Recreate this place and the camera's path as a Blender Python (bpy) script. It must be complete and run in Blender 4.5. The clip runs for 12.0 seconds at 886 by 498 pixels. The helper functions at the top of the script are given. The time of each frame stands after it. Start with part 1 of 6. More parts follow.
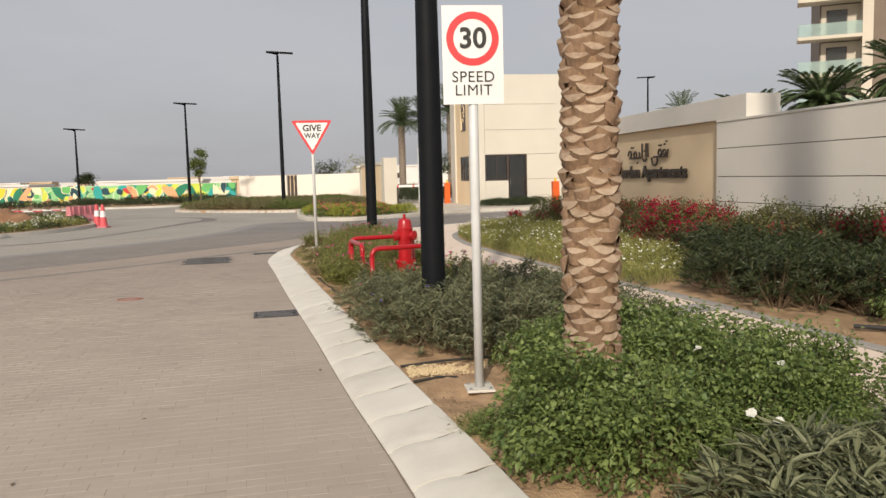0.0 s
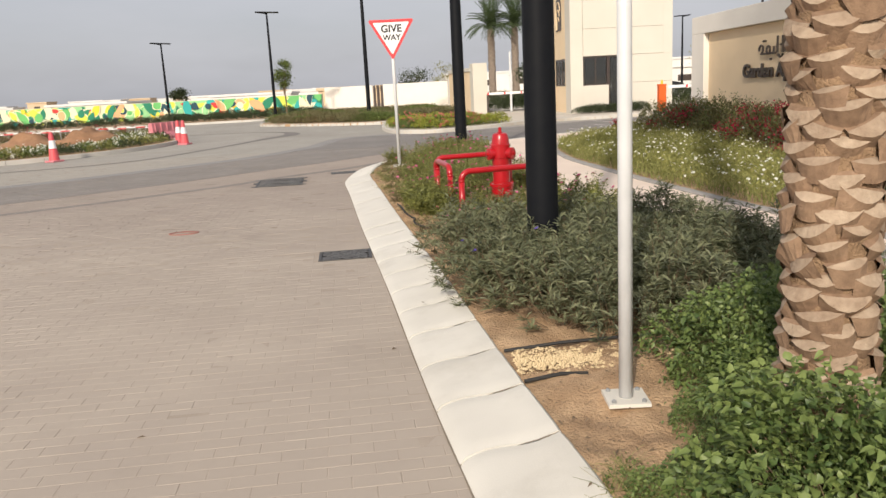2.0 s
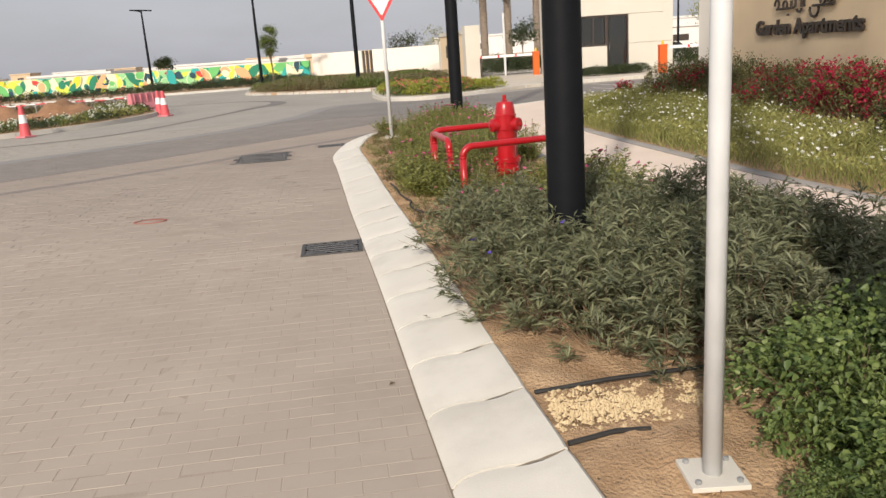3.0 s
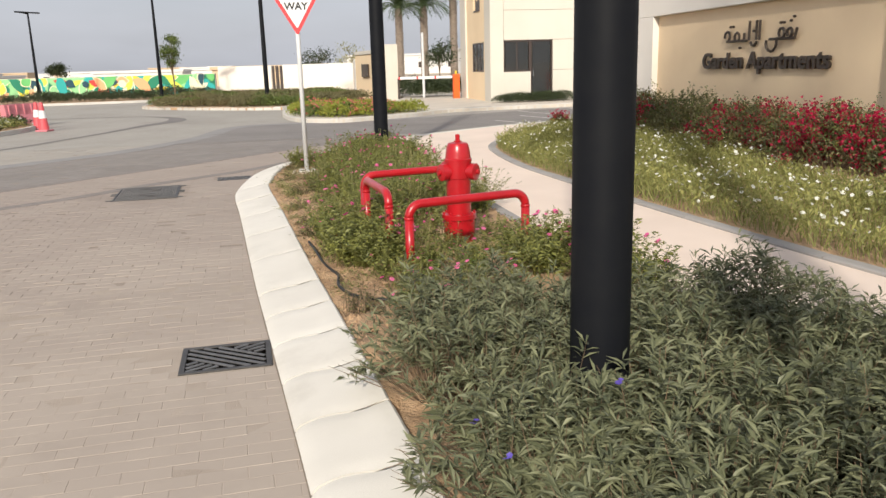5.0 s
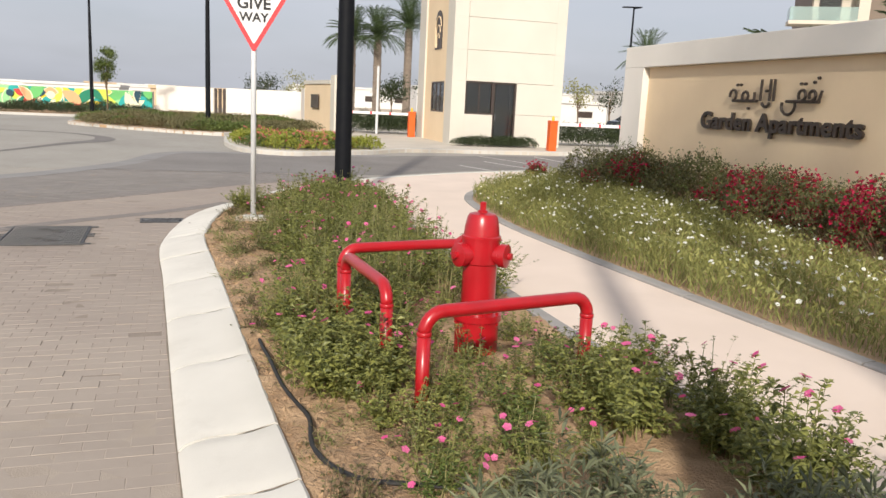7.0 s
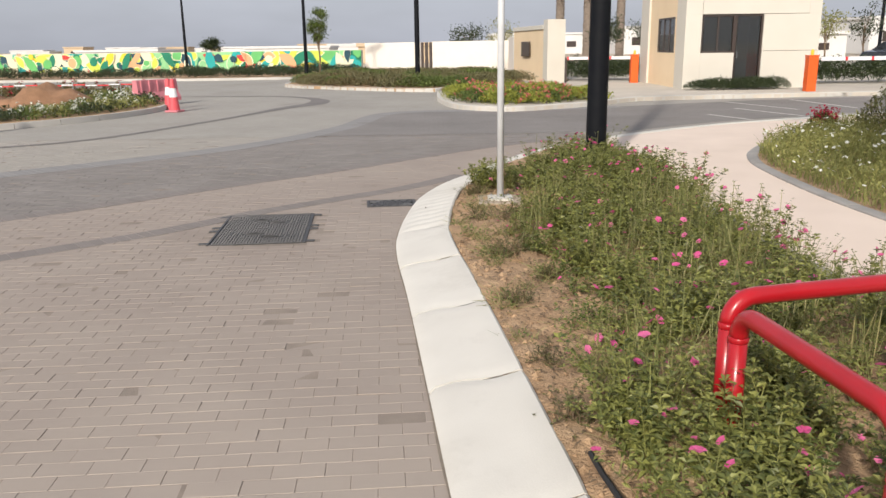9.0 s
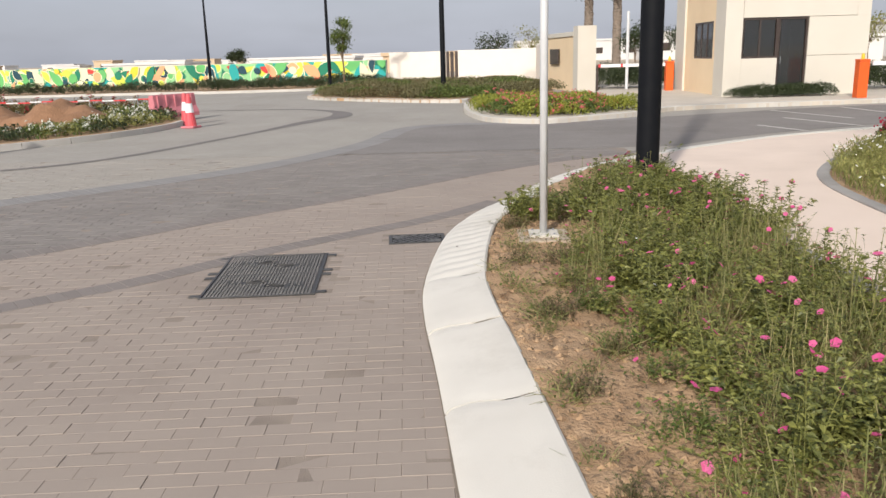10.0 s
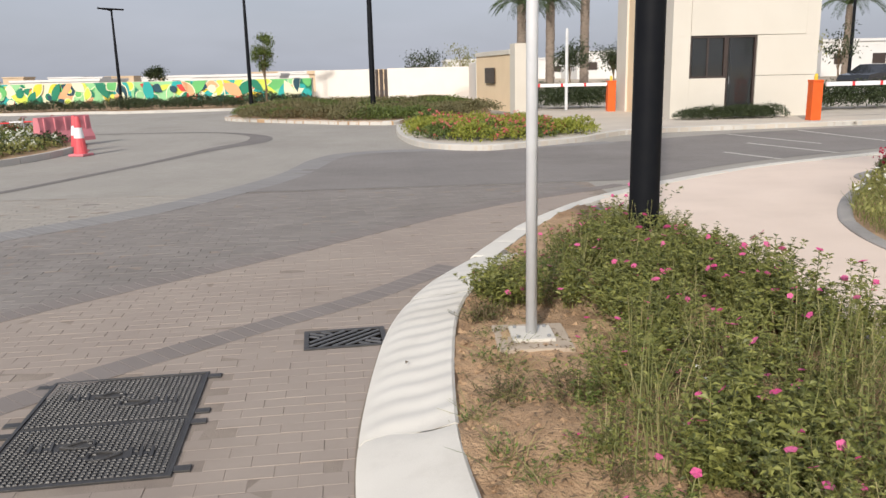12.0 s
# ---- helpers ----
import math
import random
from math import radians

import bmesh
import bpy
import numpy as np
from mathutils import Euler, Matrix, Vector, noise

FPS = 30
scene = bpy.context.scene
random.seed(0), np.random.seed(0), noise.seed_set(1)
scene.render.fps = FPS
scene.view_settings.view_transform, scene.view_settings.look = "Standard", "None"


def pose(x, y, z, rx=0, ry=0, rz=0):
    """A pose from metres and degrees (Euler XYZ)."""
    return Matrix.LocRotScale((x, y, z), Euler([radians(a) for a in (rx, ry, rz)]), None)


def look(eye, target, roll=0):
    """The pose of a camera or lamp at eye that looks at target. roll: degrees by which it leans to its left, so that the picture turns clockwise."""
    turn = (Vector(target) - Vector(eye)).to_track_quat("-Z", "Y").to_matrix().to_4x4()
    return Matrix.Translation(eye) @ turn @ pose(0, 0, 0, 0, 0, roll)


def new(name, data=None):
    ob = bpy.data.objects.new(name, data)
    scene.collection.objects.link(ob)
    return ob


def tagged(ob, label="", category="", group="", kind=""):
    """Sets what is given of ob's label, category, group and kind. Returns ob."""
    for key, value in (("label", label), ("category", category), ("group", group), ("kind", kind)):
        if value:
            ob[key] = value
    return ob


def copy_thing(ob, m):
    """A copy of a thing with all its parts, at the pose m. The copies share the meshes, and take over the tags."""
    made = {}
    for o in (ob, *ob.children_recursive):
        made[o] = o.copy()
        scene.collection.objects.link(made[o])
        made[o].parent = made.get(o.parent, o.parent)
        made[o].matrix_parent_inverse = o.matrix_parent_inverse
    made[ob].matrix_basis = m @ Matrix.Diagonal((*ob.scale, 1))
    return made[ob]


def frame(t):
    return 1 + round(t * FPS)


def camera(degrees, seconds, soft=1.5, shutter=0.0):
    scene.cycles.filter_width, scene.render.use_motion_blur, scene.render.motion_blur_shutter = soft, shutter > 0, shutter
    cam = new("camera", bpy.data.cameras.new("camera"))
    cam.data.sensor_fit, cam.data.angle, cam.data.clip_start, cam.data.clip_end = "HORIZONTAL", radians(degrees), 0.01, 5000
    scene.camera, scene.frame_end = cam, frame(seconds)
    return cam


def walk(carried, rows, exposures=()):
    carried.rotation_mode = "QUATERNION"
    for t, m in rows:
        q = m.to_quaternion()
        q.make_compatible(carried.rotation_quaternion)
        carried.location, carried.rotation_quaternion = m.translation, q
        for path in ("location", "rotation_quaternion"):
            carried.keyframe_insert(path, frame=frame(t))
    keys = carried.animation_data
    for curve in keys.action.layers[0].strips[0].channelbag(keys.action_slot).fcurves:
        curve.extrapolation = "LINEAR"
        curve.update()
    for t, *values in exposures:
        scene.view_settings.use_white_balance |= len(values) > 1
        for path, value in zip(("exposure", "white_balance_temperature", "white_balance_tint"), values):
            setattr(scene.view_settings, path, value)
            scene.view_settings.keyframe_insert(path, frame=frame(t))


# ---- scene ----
cam = camera(59.0, 12.0)
PATH = [
    (0, (0.678, 0.544, 1.567), (1.025, 2.504, 1.379), -1.5),
    (0.5, (0.807, 1.002, 1.575), (1.448, 2.876, 1.295), -0.6),
    (1, (0.904, 1.475, 1.554), (1.455, 3.369, 1.225), 0.6),
    (1.5, (0.864, 1.915, 1.541), (1.134, 3.861, 1.163), -0.5),
    (2, (0.84, 2.406, 1.537), (0.948, 4.361, 1.13), -3.0),
    (2.5, (0.855, 2.916, 1.528), (0.955, 4.861, 1.073), -3.6),
    (4.5, (0.742, 4.956, 1.544), (1.012, 6.866, 1.018), -2.9),
    (5, (0.775, 5.425, 1.589), (1.128, 7.339, 1.131), -1.6),
    (5.5, (0.747, 5.98, 1.61), (1.172, 7.889, 1.193), -0.5),
    (6, (0.763, 6.481, 1.59), (1.222, 8.386, 1.186), 0.7),
    (6.5, (0.719, 6.975, 1.564), (1.197, 8.877, 1.174), 1.6),
    (7, (0.678, 7.54, 1.578), (1.198, 9.436, 1.213), 2.8),
    (7.5, (0.638, 8.079, 1.547), (1.079, 9.997, 1.193), 4.0),
    (9.5, (0.231, 10.259, 1.544), (0.193, 12.189, 1.022), -1.8),
    (10, (0.232, 10.815, 1.577), (0.187, 12.756, 1.098), -1.6),
    (10.5, (0.194, 11.42, 1.6), (0.267, 13.369, 1.158), -1.1),
    (11, (0.197, 11.945, 1.598), (0.326, 13.896, 1.177), -1.3),
    (11.5, (0.137, 12.473, 1.586), (0.267, 14.42, 1.148), -1.2),
    (12, (0.144, 12.999, 1.58), (0.277, 14.945, 1.14), -1.3),
]
walk(cam, [(t, look(eye, target, roll)) for t, eye, target, roll in PATH],
     exposures=((0, -0.20, 6800, 11), (0.5, 0.02, 6700, 11), (1.0, 0.15, 6650, 11), (1.5, 0.12, 6650, 11), (2.5, -0.02, 6650, 12), (4.5, 0.10, 6500, 11), (6.0, 0.17, 6430, 11), (7.5, 0.08, 6350, 11), (10, 0.0, 6250, 12), (12, -0.05, 6200, 12)))

# ---- light ----
SUN_TO = Vector((-0.340, -0.940, 0.56)).normalized()
world = bpy.data.worlds.new("world")
scene.world = world
world.use_nodes = True
wn, wl = world.node_tree.nodes, world.node_tree.links
sky = wn.new("ShaderNodeTexSky")
sky.sky_type, sky.sun_disc = "NISHITA", False
sky.sun_elevation = math.asin(SUN_TO.z)
sky.sun_rotation = math.atan2(SUN_TO.x, SUN_TO.y)
sky.air_density, sky.dust_density, sky.ozone_density = 1.0, 4.0, 1.5
haze = wn.new("ShaderNodeMixRGB")
haze.inputs[0].default_value = 0.62
haze.inputs[2].default_value = (5.2, 5.35, 5.8, 1)
cloud = wn.new("ShaderNodeTexNoise")
cloud.inputs["Scale"].default_value, cloud.inputs["Detail"].default_value, cloud.inputs["Roughness"].default_value = 1.6, 5, 0.55
coords, flat = wn.new("ShaderNodeTexCoord"), wn.new("ShaderNodeMapping")
flat.inputs["Scale"].default_value = (1, 1, 3.2)
wl.new(coords.outputs["Generated"], flat.inputs[0])
wl.new(flat.outputs[0], cloud.inputs["Vector"])
veil = wn.new("ShaderNodeMapRange")
veil.inputs[1].default_value, veil.inputs[2].default_value, veil.inputs[3].default_value, veil.inputs[4].default_value = 0.32, 0.68, 0.56, 0.92
wl.new(cloud.outputs["Fac"], veil.inputs[0])
wl.new(veil.outputs[0], haze.inputs[0])
wl.new(sky.outputs[0], haze.inputs[1])
wl.new(haze.outputs[0], wn["Background"].inputs[0])
wn["Background"].inputs[1].default_value = 0.113
sun = new("sun", bpy.data.lights.new("sun", "SUN"))
sun.data.energy, sun.data.angle, sun.data.color = 4.1, radians(2.4), (1.0, 0.925, 0.80)
sun.matrix_world = look(SUN_TO * 60, (0, 0, 0))

# ---- materials ----


def M(name, c1, c2=None, scale=6.0, rough=0.8, bump=0.2, bscale=60.0, metal=0.0, island=0.0, rand=0.0,
      stain=0.0, leaf=0.0, spec=0.5, coat=0.0, depth=0.01):
    """A surface with two scales of variation: c1 to c2 over metres, fine relief, and stains."""
    m = bpy.data.materials.new(name)
    m.use_nodes = True
    n, l = m.node_tree.nodes, m.node_tree.links
    b = n["Principled BSDF"]
    c2 = c2 or tuple(v * 0.8 for v in c1)
    geo = n.new("ShaderNodeNewGeometry")
    big = n.new("ShaderNodeTexNoise")
    big.inputs["Scale"].default_value, big.inputs["Detail"].default_value = scale, 5
    l.new(geo.outputs["Position"], big.inputs["Vector"])
    ramp = n.new("ShaderNodeMapRange")
    ramp.inputs[1].default_value, ramp.inputs[2].default_value = 0.3, 0.7
    l.new(big.outputs["Fac"], ramp.inputs[0])
    fac = ramp.outputs[0]
    for amount, out in ((island, "island"), (rand, "object")):
        if amount:
            src = geo.outputs["Random Per Island"] if out == "island" else n.new("ShaderNodeObjectInfo").outputs["Random"]
            mx = n.new("ShaderNodeMix")
            mx.inputs[0].default_value = amount
            l.new(fac, mx.inputs[2])
            l.new(src, mx.inputs[3])
            fac = mx.outputs[0]
    mix = n.new("ShaderNodeMixRGB")
    mix.inputs[1].default_value, mix.inputs[2].default_value = (*c1, 1), (*c2, 1)
    l.new(fac, mix.inputs[0])
    col = mix.outputs[0]
    if stain:
        s = n.new("ShaderNodeTexNoise")
        s.inputs["Scale"].default_value, s.inputs["Detail"].default_value, s.inputs["Roughness"].default_value = scale * 0.35, 8, 0.7
        l.new(geo.outputs["Position"], s.inputs["Vector"])
        r = n.new("ShaderNodeMapRange")
        r.inputs[1].default_value, r.inputs[2].default_value, r.inputs[4].default_value = 0.52, 0.75, stain
        l.new(s.outputs["Fac"], r.inputs[0])
        dark = n.new("ShaderNodeMixRGB")
        dark.blend_type = "MULTIPLY"
        dark.inputs[2].default_value = (0.45, 0.42, 0.38, 1)
        l.new(r.outputs[0], dark.inputs[0])
        l.new(col, dark.inputs[1])
        col = dark.outputs[0]
    l.new(col, b.inputs["Base Color"])
    b.inputs["Roughness"].default_value, b.inputs["Metallic"].default_value = rough, metal
    b.inputs["Specular IOR Level"].default_value = spec
    b.inputs["Coat Weight"].default_value = coat
    if bump:
        fine = n.new("ShaderNodeTexNoise")
        fine.inputs["Scale"].default_value, fine.inputs["Detail"].default_value = bscale, 4
        l.new(geo.outputs["Position"], fine.inputs["Vector"])
        bn = n.new("ShaderNodeBump")
        bn.inputs["Strength"].default_value, bn.inputs["Distance"].default_value = bump, depth
        l.new(fine.outputs["Fac"], bn.inputs["Height"])
        l.new(bn.outputs[0], b.inputs["Normal"])
    if leaf:
        tr = n.new("ShaderNodeBsdfTranslucent")
        l.new(col, tr.inputs[0])
        ms = n.new("ShaderNodeMixShader")
        ms.inputs[0].default_value = leaf
        l.new(b.outputs[0], ms.inputs[1])
        l.new(tr.outputs[0], ms.inputs[2])
        l.new(ms.outputs[0], n["Material Output"].inputs[0])
    return m


def brick_floor(name, c1, c2, mortar, w, h, rough=0.85, angle=0.0):
    """Paving too far off for single stones: courses of w by h metres with joints in relief."""
    m = M(name, c1, c2, 0.6, rough, 0, stain=0.35)
    n, l = m.node_tree.nodes, m.node_tree.links
    b = n["Principled BSDF"]
    geo = n.new("ShaderNodeNewGeometry")
    mp = n.new("ShaderNodeMapping")
    mp.inputs["Rotation"].default_value = (0, 0, radians(angle))
    l.new(geo.outputs["Position"], mp.inputs[0])
    br = n.new("ShaderNodeTexBrick")
    br.inputs["Scale"].default_value = 1
    br.inputs["Brick Width"].default_value, br.inputs["Row Height"].default_value = w, h
    br.inputs["Mortar Size"].default_value = 0.005
    br.inputs["Color1"].default_value, br.inputs["Color2"].default_value, br.inputs["Mortar"].default_value = (1, 1, 1, 1), (0.92, 0.92, 0.92, 1), (*mortar, 1)
    l.new(mp.outputs[0], br.inputs[0])
    mul = n.new("ShaderNodeMixRGB")
    mul.blend_type, mul.inputs[0].default_value = "MULTIPLY", 1
    old = b.inputs["Base Color"].links[0].from_socket
    l.new(old, mul.inputs[1])
    l.new(br.outputs[0], mul.inputs[2])
    l.new(mul.outputs[0], b.inputs["Base Color"])
    bn = n.new("ShaderNodeBump")
    bn.inputs["Strength"].default_value, bn.inputs["Distance"].default_value = 0.5, 0.006
    bn.invert = True
    l.new(br.outputs["Fac"], bn.inputs["Height"])
    l.new(bn.outputs[0], b.inputs["Normal"])
    return m


SAND = M("sand", (0.53, 0.36, 0.215), (0.34, 0.215, 0.12), 5, 0.95, 0.8, 60, stain=0.75, depth=0.02)
DESERT = M("desert_ground", (0.50, 0.42, 0.32), (0.40, 0.33, 0.25), 0.05, 0.95, 0.3, 8)
PAVER = M("beige_paver", (0.435, 0.372, 0.312), (0.385, 0.325, 0.275), 1.2, 0.82, 0.35, 180, island=0.22, stain=0.35, depth=0.003)
PAVER_ONE = M("beige_paver_single", (0.435, 0.372, 0.312), (0.385, 0.325, 0.275), 1.2, 0.82, 0.35, 180, rand=0.22, stain=0.35, depth=0.003)
PAVER_BLUE = M("bluish_grey_paver_course", (0.27, 0.26, 0.25), (0.225, 0.215, 0.208), 1.5, 0.8, 0.3, 180, island=0.5, depth=0.003)
PAVER_PALE = M("pale_grey_paver", (0.36, 0.33, 0.288), (0.315, 0.288, 0.25), 1.0, 0.82, 0.35, 180, island=0.5, stain=0.2, depth=0.003)
PAVER_DARK = M("grey_paver", (0.256, 0.230, 0.208), (0.192, 0.172, 0.156), 1.0, 0.8, 0.35, 180, island=0.6, stain=0.3, depth=0.003)
PAVER_BAND = M("brown_paver_course", (0.235, 0.205, 0.188), (0.19, 0.165, 0.15), 1.5, 0.8, 0.3, 180, island=0.5, depth=0.003)
JOINT = M("joint_sand", (0.30, 0.25, 0.205), (0.22, 0.18, 0.15), 5, 0.95, 0.4, 120)
JOINT_PALE = M("pale_joint_sand", (0.415, 0.35, 0.29), (0.33, 0.275, 0.225), 3, 0.95, 0.4, 120)
for m in (PAVER, PAVER_ONE):
    # pavers multiplied darker towards the roundabout, the change broken up by noise
    n, l = m.node_tree.nodes, m.node_tree.links
    b = n["Principled BSDF"]
    g0, xyz, warp, along = n.new("ShaderNodeNewGeometry"), n.new("ShaderNodeSeparateXYZ"), n.new("ShaderNodeTexNoise"), n.new("ShaderNodeMath")
    warp.inputs["Scale"].default_value, warp.inputs["Detail"].default_value = 0.45, 6
    l.new(g0.outputs["Position"], xyz.inputs[0])
    l.new(g0.outputs["Position"], warp.inputs["Vector"])
    along.operation = "MULTIPLY_ADD"
    along.inputs[1].default_value = 9.0
    l.new(warp.outputs["Fac"], along.inputs[0])
    l.new(xyz.outputs["Y"], along.inputs[2])
    rise = n.new("ShaderNodeMapRange")
    rise.interpolation_type = "SMOOTHSTEP"
    rise.inputs[1].default_value, rise.inputs[2].default_value = 11.0, 20.0
    l.new(along.outputs[0], rise.inputs[0])
    darken = n.new("ShaderNodeMixRGB")
    darken.blend_type = "MULTIPLY"
    darken.inputs[2].default_value = (0.79, 0.775, 0.78, 1)
    l.new(rise.outputs[0], darken.inputs[0])
    l.new(b.inputs["Base Color"].links[0].from_socket, darken.inputs[1])
    l.new(darken.outputs[0], b.inputs["Base Color"])
ROAD_FAR = brick_floor("far_pavers", (0.375, 0.35, 0.308), (0.335, 0.312, 0.275), (0.84, 0.83, 0.82), 0.2, 0.1)
ROAD_GREY = brick_floor("far_grey_pavers", (0.255, 0.232, 0.215), (0.205, 0.187, 0.174), (0.82, 0.82, 0.82), 0.2, 0.1)
ROAD_TYRE = M("tyre_rubber_marks", (0.20, 0.18, 0.165), (0.16, 0.145, 0.135), 2, 0.8, 0.2, 80)
KERB = M("cream_concrete_kerb", (0.70, 0.67, 0.605), (0.62, 0.59, 0.53), 2.5, 0.75, 0.25, 140, rand=0.3, stain=0.38, depth=0.004)
KERB_JOINT = M("grimy_kerb_joint", (0.26, 0.215, 0.17), (0.18, 0.15, 0.12), 8, 0.95, 0.3, 120)
KERB_GREY = M("grey_concrete_edging", (0.36, 0.34, 0.32), (0.29, 0.275, 0.26), 4, 0.85, 0.3, 140, rand=0.4, stain=0.3, depth=0.004)
FOOTING = M("dusty_concrete_footing", (0.50, 0.42, 0.33), (0.42, 0.34, 0.26), 6, 0.9, 0.3, 120, stain=0.3, depth=0.004)
KERB_FAR = M("pale_kerb", (0.60, 0.57, 0.52), (0.48, 0.46, 0.42), 1.5, 0.8, 0.2, 80, rand=0.3, stain=0.3)
PATHWAY = M("pink_beige_screed", (0.77, 0.64, 0.54), (0.71, 0.585, 0.49), 1.2, 0.85, 0.35, 220, stain=0.18, depth=0.003)
WALL = M("cream_render", (0.64, 0.60, 0.525), (0.60, 0.56, 0.485), 0.7, 0.9, 0.25, 160, stain=0.10, depth=0.003)
WALL_COOL = M("off_white_render", (0.80, 0.76, 0.69), (0.75, 0.71, 0.645), 0.7, 0.9, 0.25, 160, stain=0.12, depth=0.003)
TAN = M("tan_stone_render", (0.82, 0.645, 0.43), (0.77, 0.60, 0.395), 1.0, 0.88, 0.3, 120, stain=0.12, depth=0.003)
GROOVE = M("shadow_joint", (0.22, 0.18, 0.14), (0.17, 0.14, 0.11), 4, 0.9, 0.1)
BLACK = M("black_painted_steel", (0.007, 0.008, 0.011), (0.010, 0.011, 0.013), 8, 0.55, 0.08, 200, spec=0.12, depth=0.001)
IRON_BAR = M("polished_iron_bars", (0.17, 0.17, 0.175), (0.11, 0.11, 0.113), 12, 0.5, 0.2, 120, metal=0.3)
IRON_WORN = M("worn_iron_studs", (0.085, 0.082, 0.08), (0.055, 0.053, 0.052), 12, 0.45, 0.2, 120, metal=0.5)
IRON = M("cast_iron", (0.062, 0.060, 0.060), (0.10, 0.095, 0.09), 9, 0.5, 0.4, 120, metal=0.5, stain=0.4, depth=0.003)
# black that paints in the darkness below the gully bars
PITCH = M("pit_shade_black", (0.004, 0.004, 0.004), (0.008, 0.007, 0.006), 6, 0.95, 0, spec=0.0)
WHITE_POST = M("white_powder_coat", (0.66, 0.67, 0.68), (0.58, 0.59, 0.60), 6, 0.4, 0.1, 150, stain=0.18, depth=0.001)
SIGN_WHITE = M("white_sheeting", (0.80, 0.80, 0.80), (0.75, 0.75, 0.76), 4, 0.45, 0.02, 90)
SIGN_RED = M("red_sheeting", (0.72, 0.05, 0.055), (0.64, 0.04, 0.05), 6, 0.45, 0.02, 90)
SIGN_BLACK = M("black_lettering", (0.015, 0.015, 0.016), (0.02, 0.02, 0.02), 6, 0.5, 0.02, 90)
GALV = M("grey_metal_back", (0.42, 0.43, 0.44), (0.34, 0.35, 0.36), 6, 0.45, 0.1, 90, metal=0.6)
RED = M("red_gloss_enamel", (0.44, 0.010, 0.017), (0.36, 0.008, 0.013), 7, 0.3, 0.12, 60, coat=0.25, stain=0.25, depth=0.002)
ORANGE = M("orange_enamel", (0.76, 0.125, 0.02), (0.67, 0.105, 0.015), 5, 0.4, 0.05, 80)
CONE_RED = M("faded_red_plastic", (0.70, 0.10, 0.11), (0.60, 0.09, 0.11), 5, 0.5, 0.1, 60)
CONE_PINK = M("sun_bleached_pink_plastic", (0.66, 0.24, 0.27), (0.56, 0.19, 0.22), 3, 0.55, 0.1, 60)
BRONZE = M("dark_bronze_letters", (0.055, 0.042, 0.034), (0.085, 0.064, 0.05), 9, 0.5, 0.1, 90, metal=0.4)
FRAME = M("dark_brown_aluminium", (0.045, 0.032, 0.028), (0.06, 0.045, 0.038), 6, 0.45, 0.05, 80)
BARK = M("palm_cut_face", (0.47, 0.365, 0.265), (0.27, 0.19, 0.13), 26, 0.9, 0.9, 90, stain=0.6, rand=0.4, depth=0.006)
BARK_SIDE = M("palm_leaf_base", (0.36, 0.235, 0.15), (0.18, 0.11, 0.068), 30, 0.95, 0.7, 140, rand=0.4, depth=0.006)
BARK_GREY = M("weathered_grey_palm_bark", (0.31, 0.25, 0.20), (0.21, 0.17, 0.135), 10, 0.95, 0.8, 60, island=0.4, depth=0.015)
BARK_IN = M("palm_fibre", (0.24, 0.15, 0.085), (0.36, 0.235, 0.14), 22, 0.95, 1.0, 110, depth=0.015)
TWIG = M("woody_stem", (0.20, 0.14, 0.085), (0.13, 0.09, 0.055), 14, 0.9, 0.4, 90)
STALK = M("dry_grass_stalk", (0.40, 0.34, 0.16), (0.13, 0.16, 0.04), 5, 0.7, 0, island=0.8, leaf=0.2)
STEM_GREEN = M("green_stem", (0.30, 0.30, 0.09), (0.14, 0.155, 0.045), 5, 0.7, 0, island=0.8, leaf=0.2)
# leaf tones vary; their dark second colours also paint in shade between leaves
LEAF_BRIGHT = M("fresh_green_leaf", (0.26, 0.325, 0.10), (0.055, 0.105, 0.029), 3.5, 0.5, 0, island=0.7, leaf=0.3)
LEAF_GREY = M("grey_green_leaf", (0.245, 0.255, 0.14), (0.06, 0.075, 0.038), 2.5, 0.55, 0, island=0.75, leaf=0.2)
LEAF_MID = M("mid_green_leaf", (0.19, 0.24, 0.055), (0.042, 0.072, 0.016), 2.0, 0.55, 0, island=0.75, leaf=0.25)
LEAF_FRESH = M("fresh_yellow_green_leaf", (0.33, 0.335, 0.09), (0.05, 0.07, 0.018), 2.0, 0.5, 0, island=0.8, leaf=0.22)
LEAF_WALL = M("olive_brown_shrub_leaf", (0.205, 0.19, 0.07), (0.05, 0.055, 0.02), 2.0, 0.55, 0, island=0.75, leaf=0.25)
LEAF_DARK = M("dark_green_leaf", (0.072, 0.094, 0.034), (0.018, 0.031, 0.011), 2.0, 0.5, 0, island=0.75, leaf=0.2)
LEAF_OLIVE = M("olive_meadow_leaf", (0.395, 0.38, 0.12), (0.145, 0.16, 0.045), 1.0, 0.6, 0, island=0.7, leaf=0.25)
LEAF_HEDGE = M("olive_hedge_leaf", (0.21, 0.19, 0.085), (0.095, 0.09, 0.038), 1.5, 0.6, 0, island=0.7, leaf=0.2)
LEAF_YELLOW = M("yellow_green_leaf", (0.36, 0.36, 0.05), (0.20, 0.24, 0.04), 1.5, 0.6, 0, island=0.7, leaf=0.25)
LEAF_RUST = M("reddish_shrub_leaf", (0.19, 0.125, 0.06), (0.12, 0.115, 0.045), 1.5, 0.6, 0, island=0.7, leaf=0.2)
PALM_LEAF = M("palm_frond_leaf", (0.10, 0.145, 0.055), (0.05, 0.08, 0.03), 2, 0.55, 0, island=0.6, leaf=0.15)
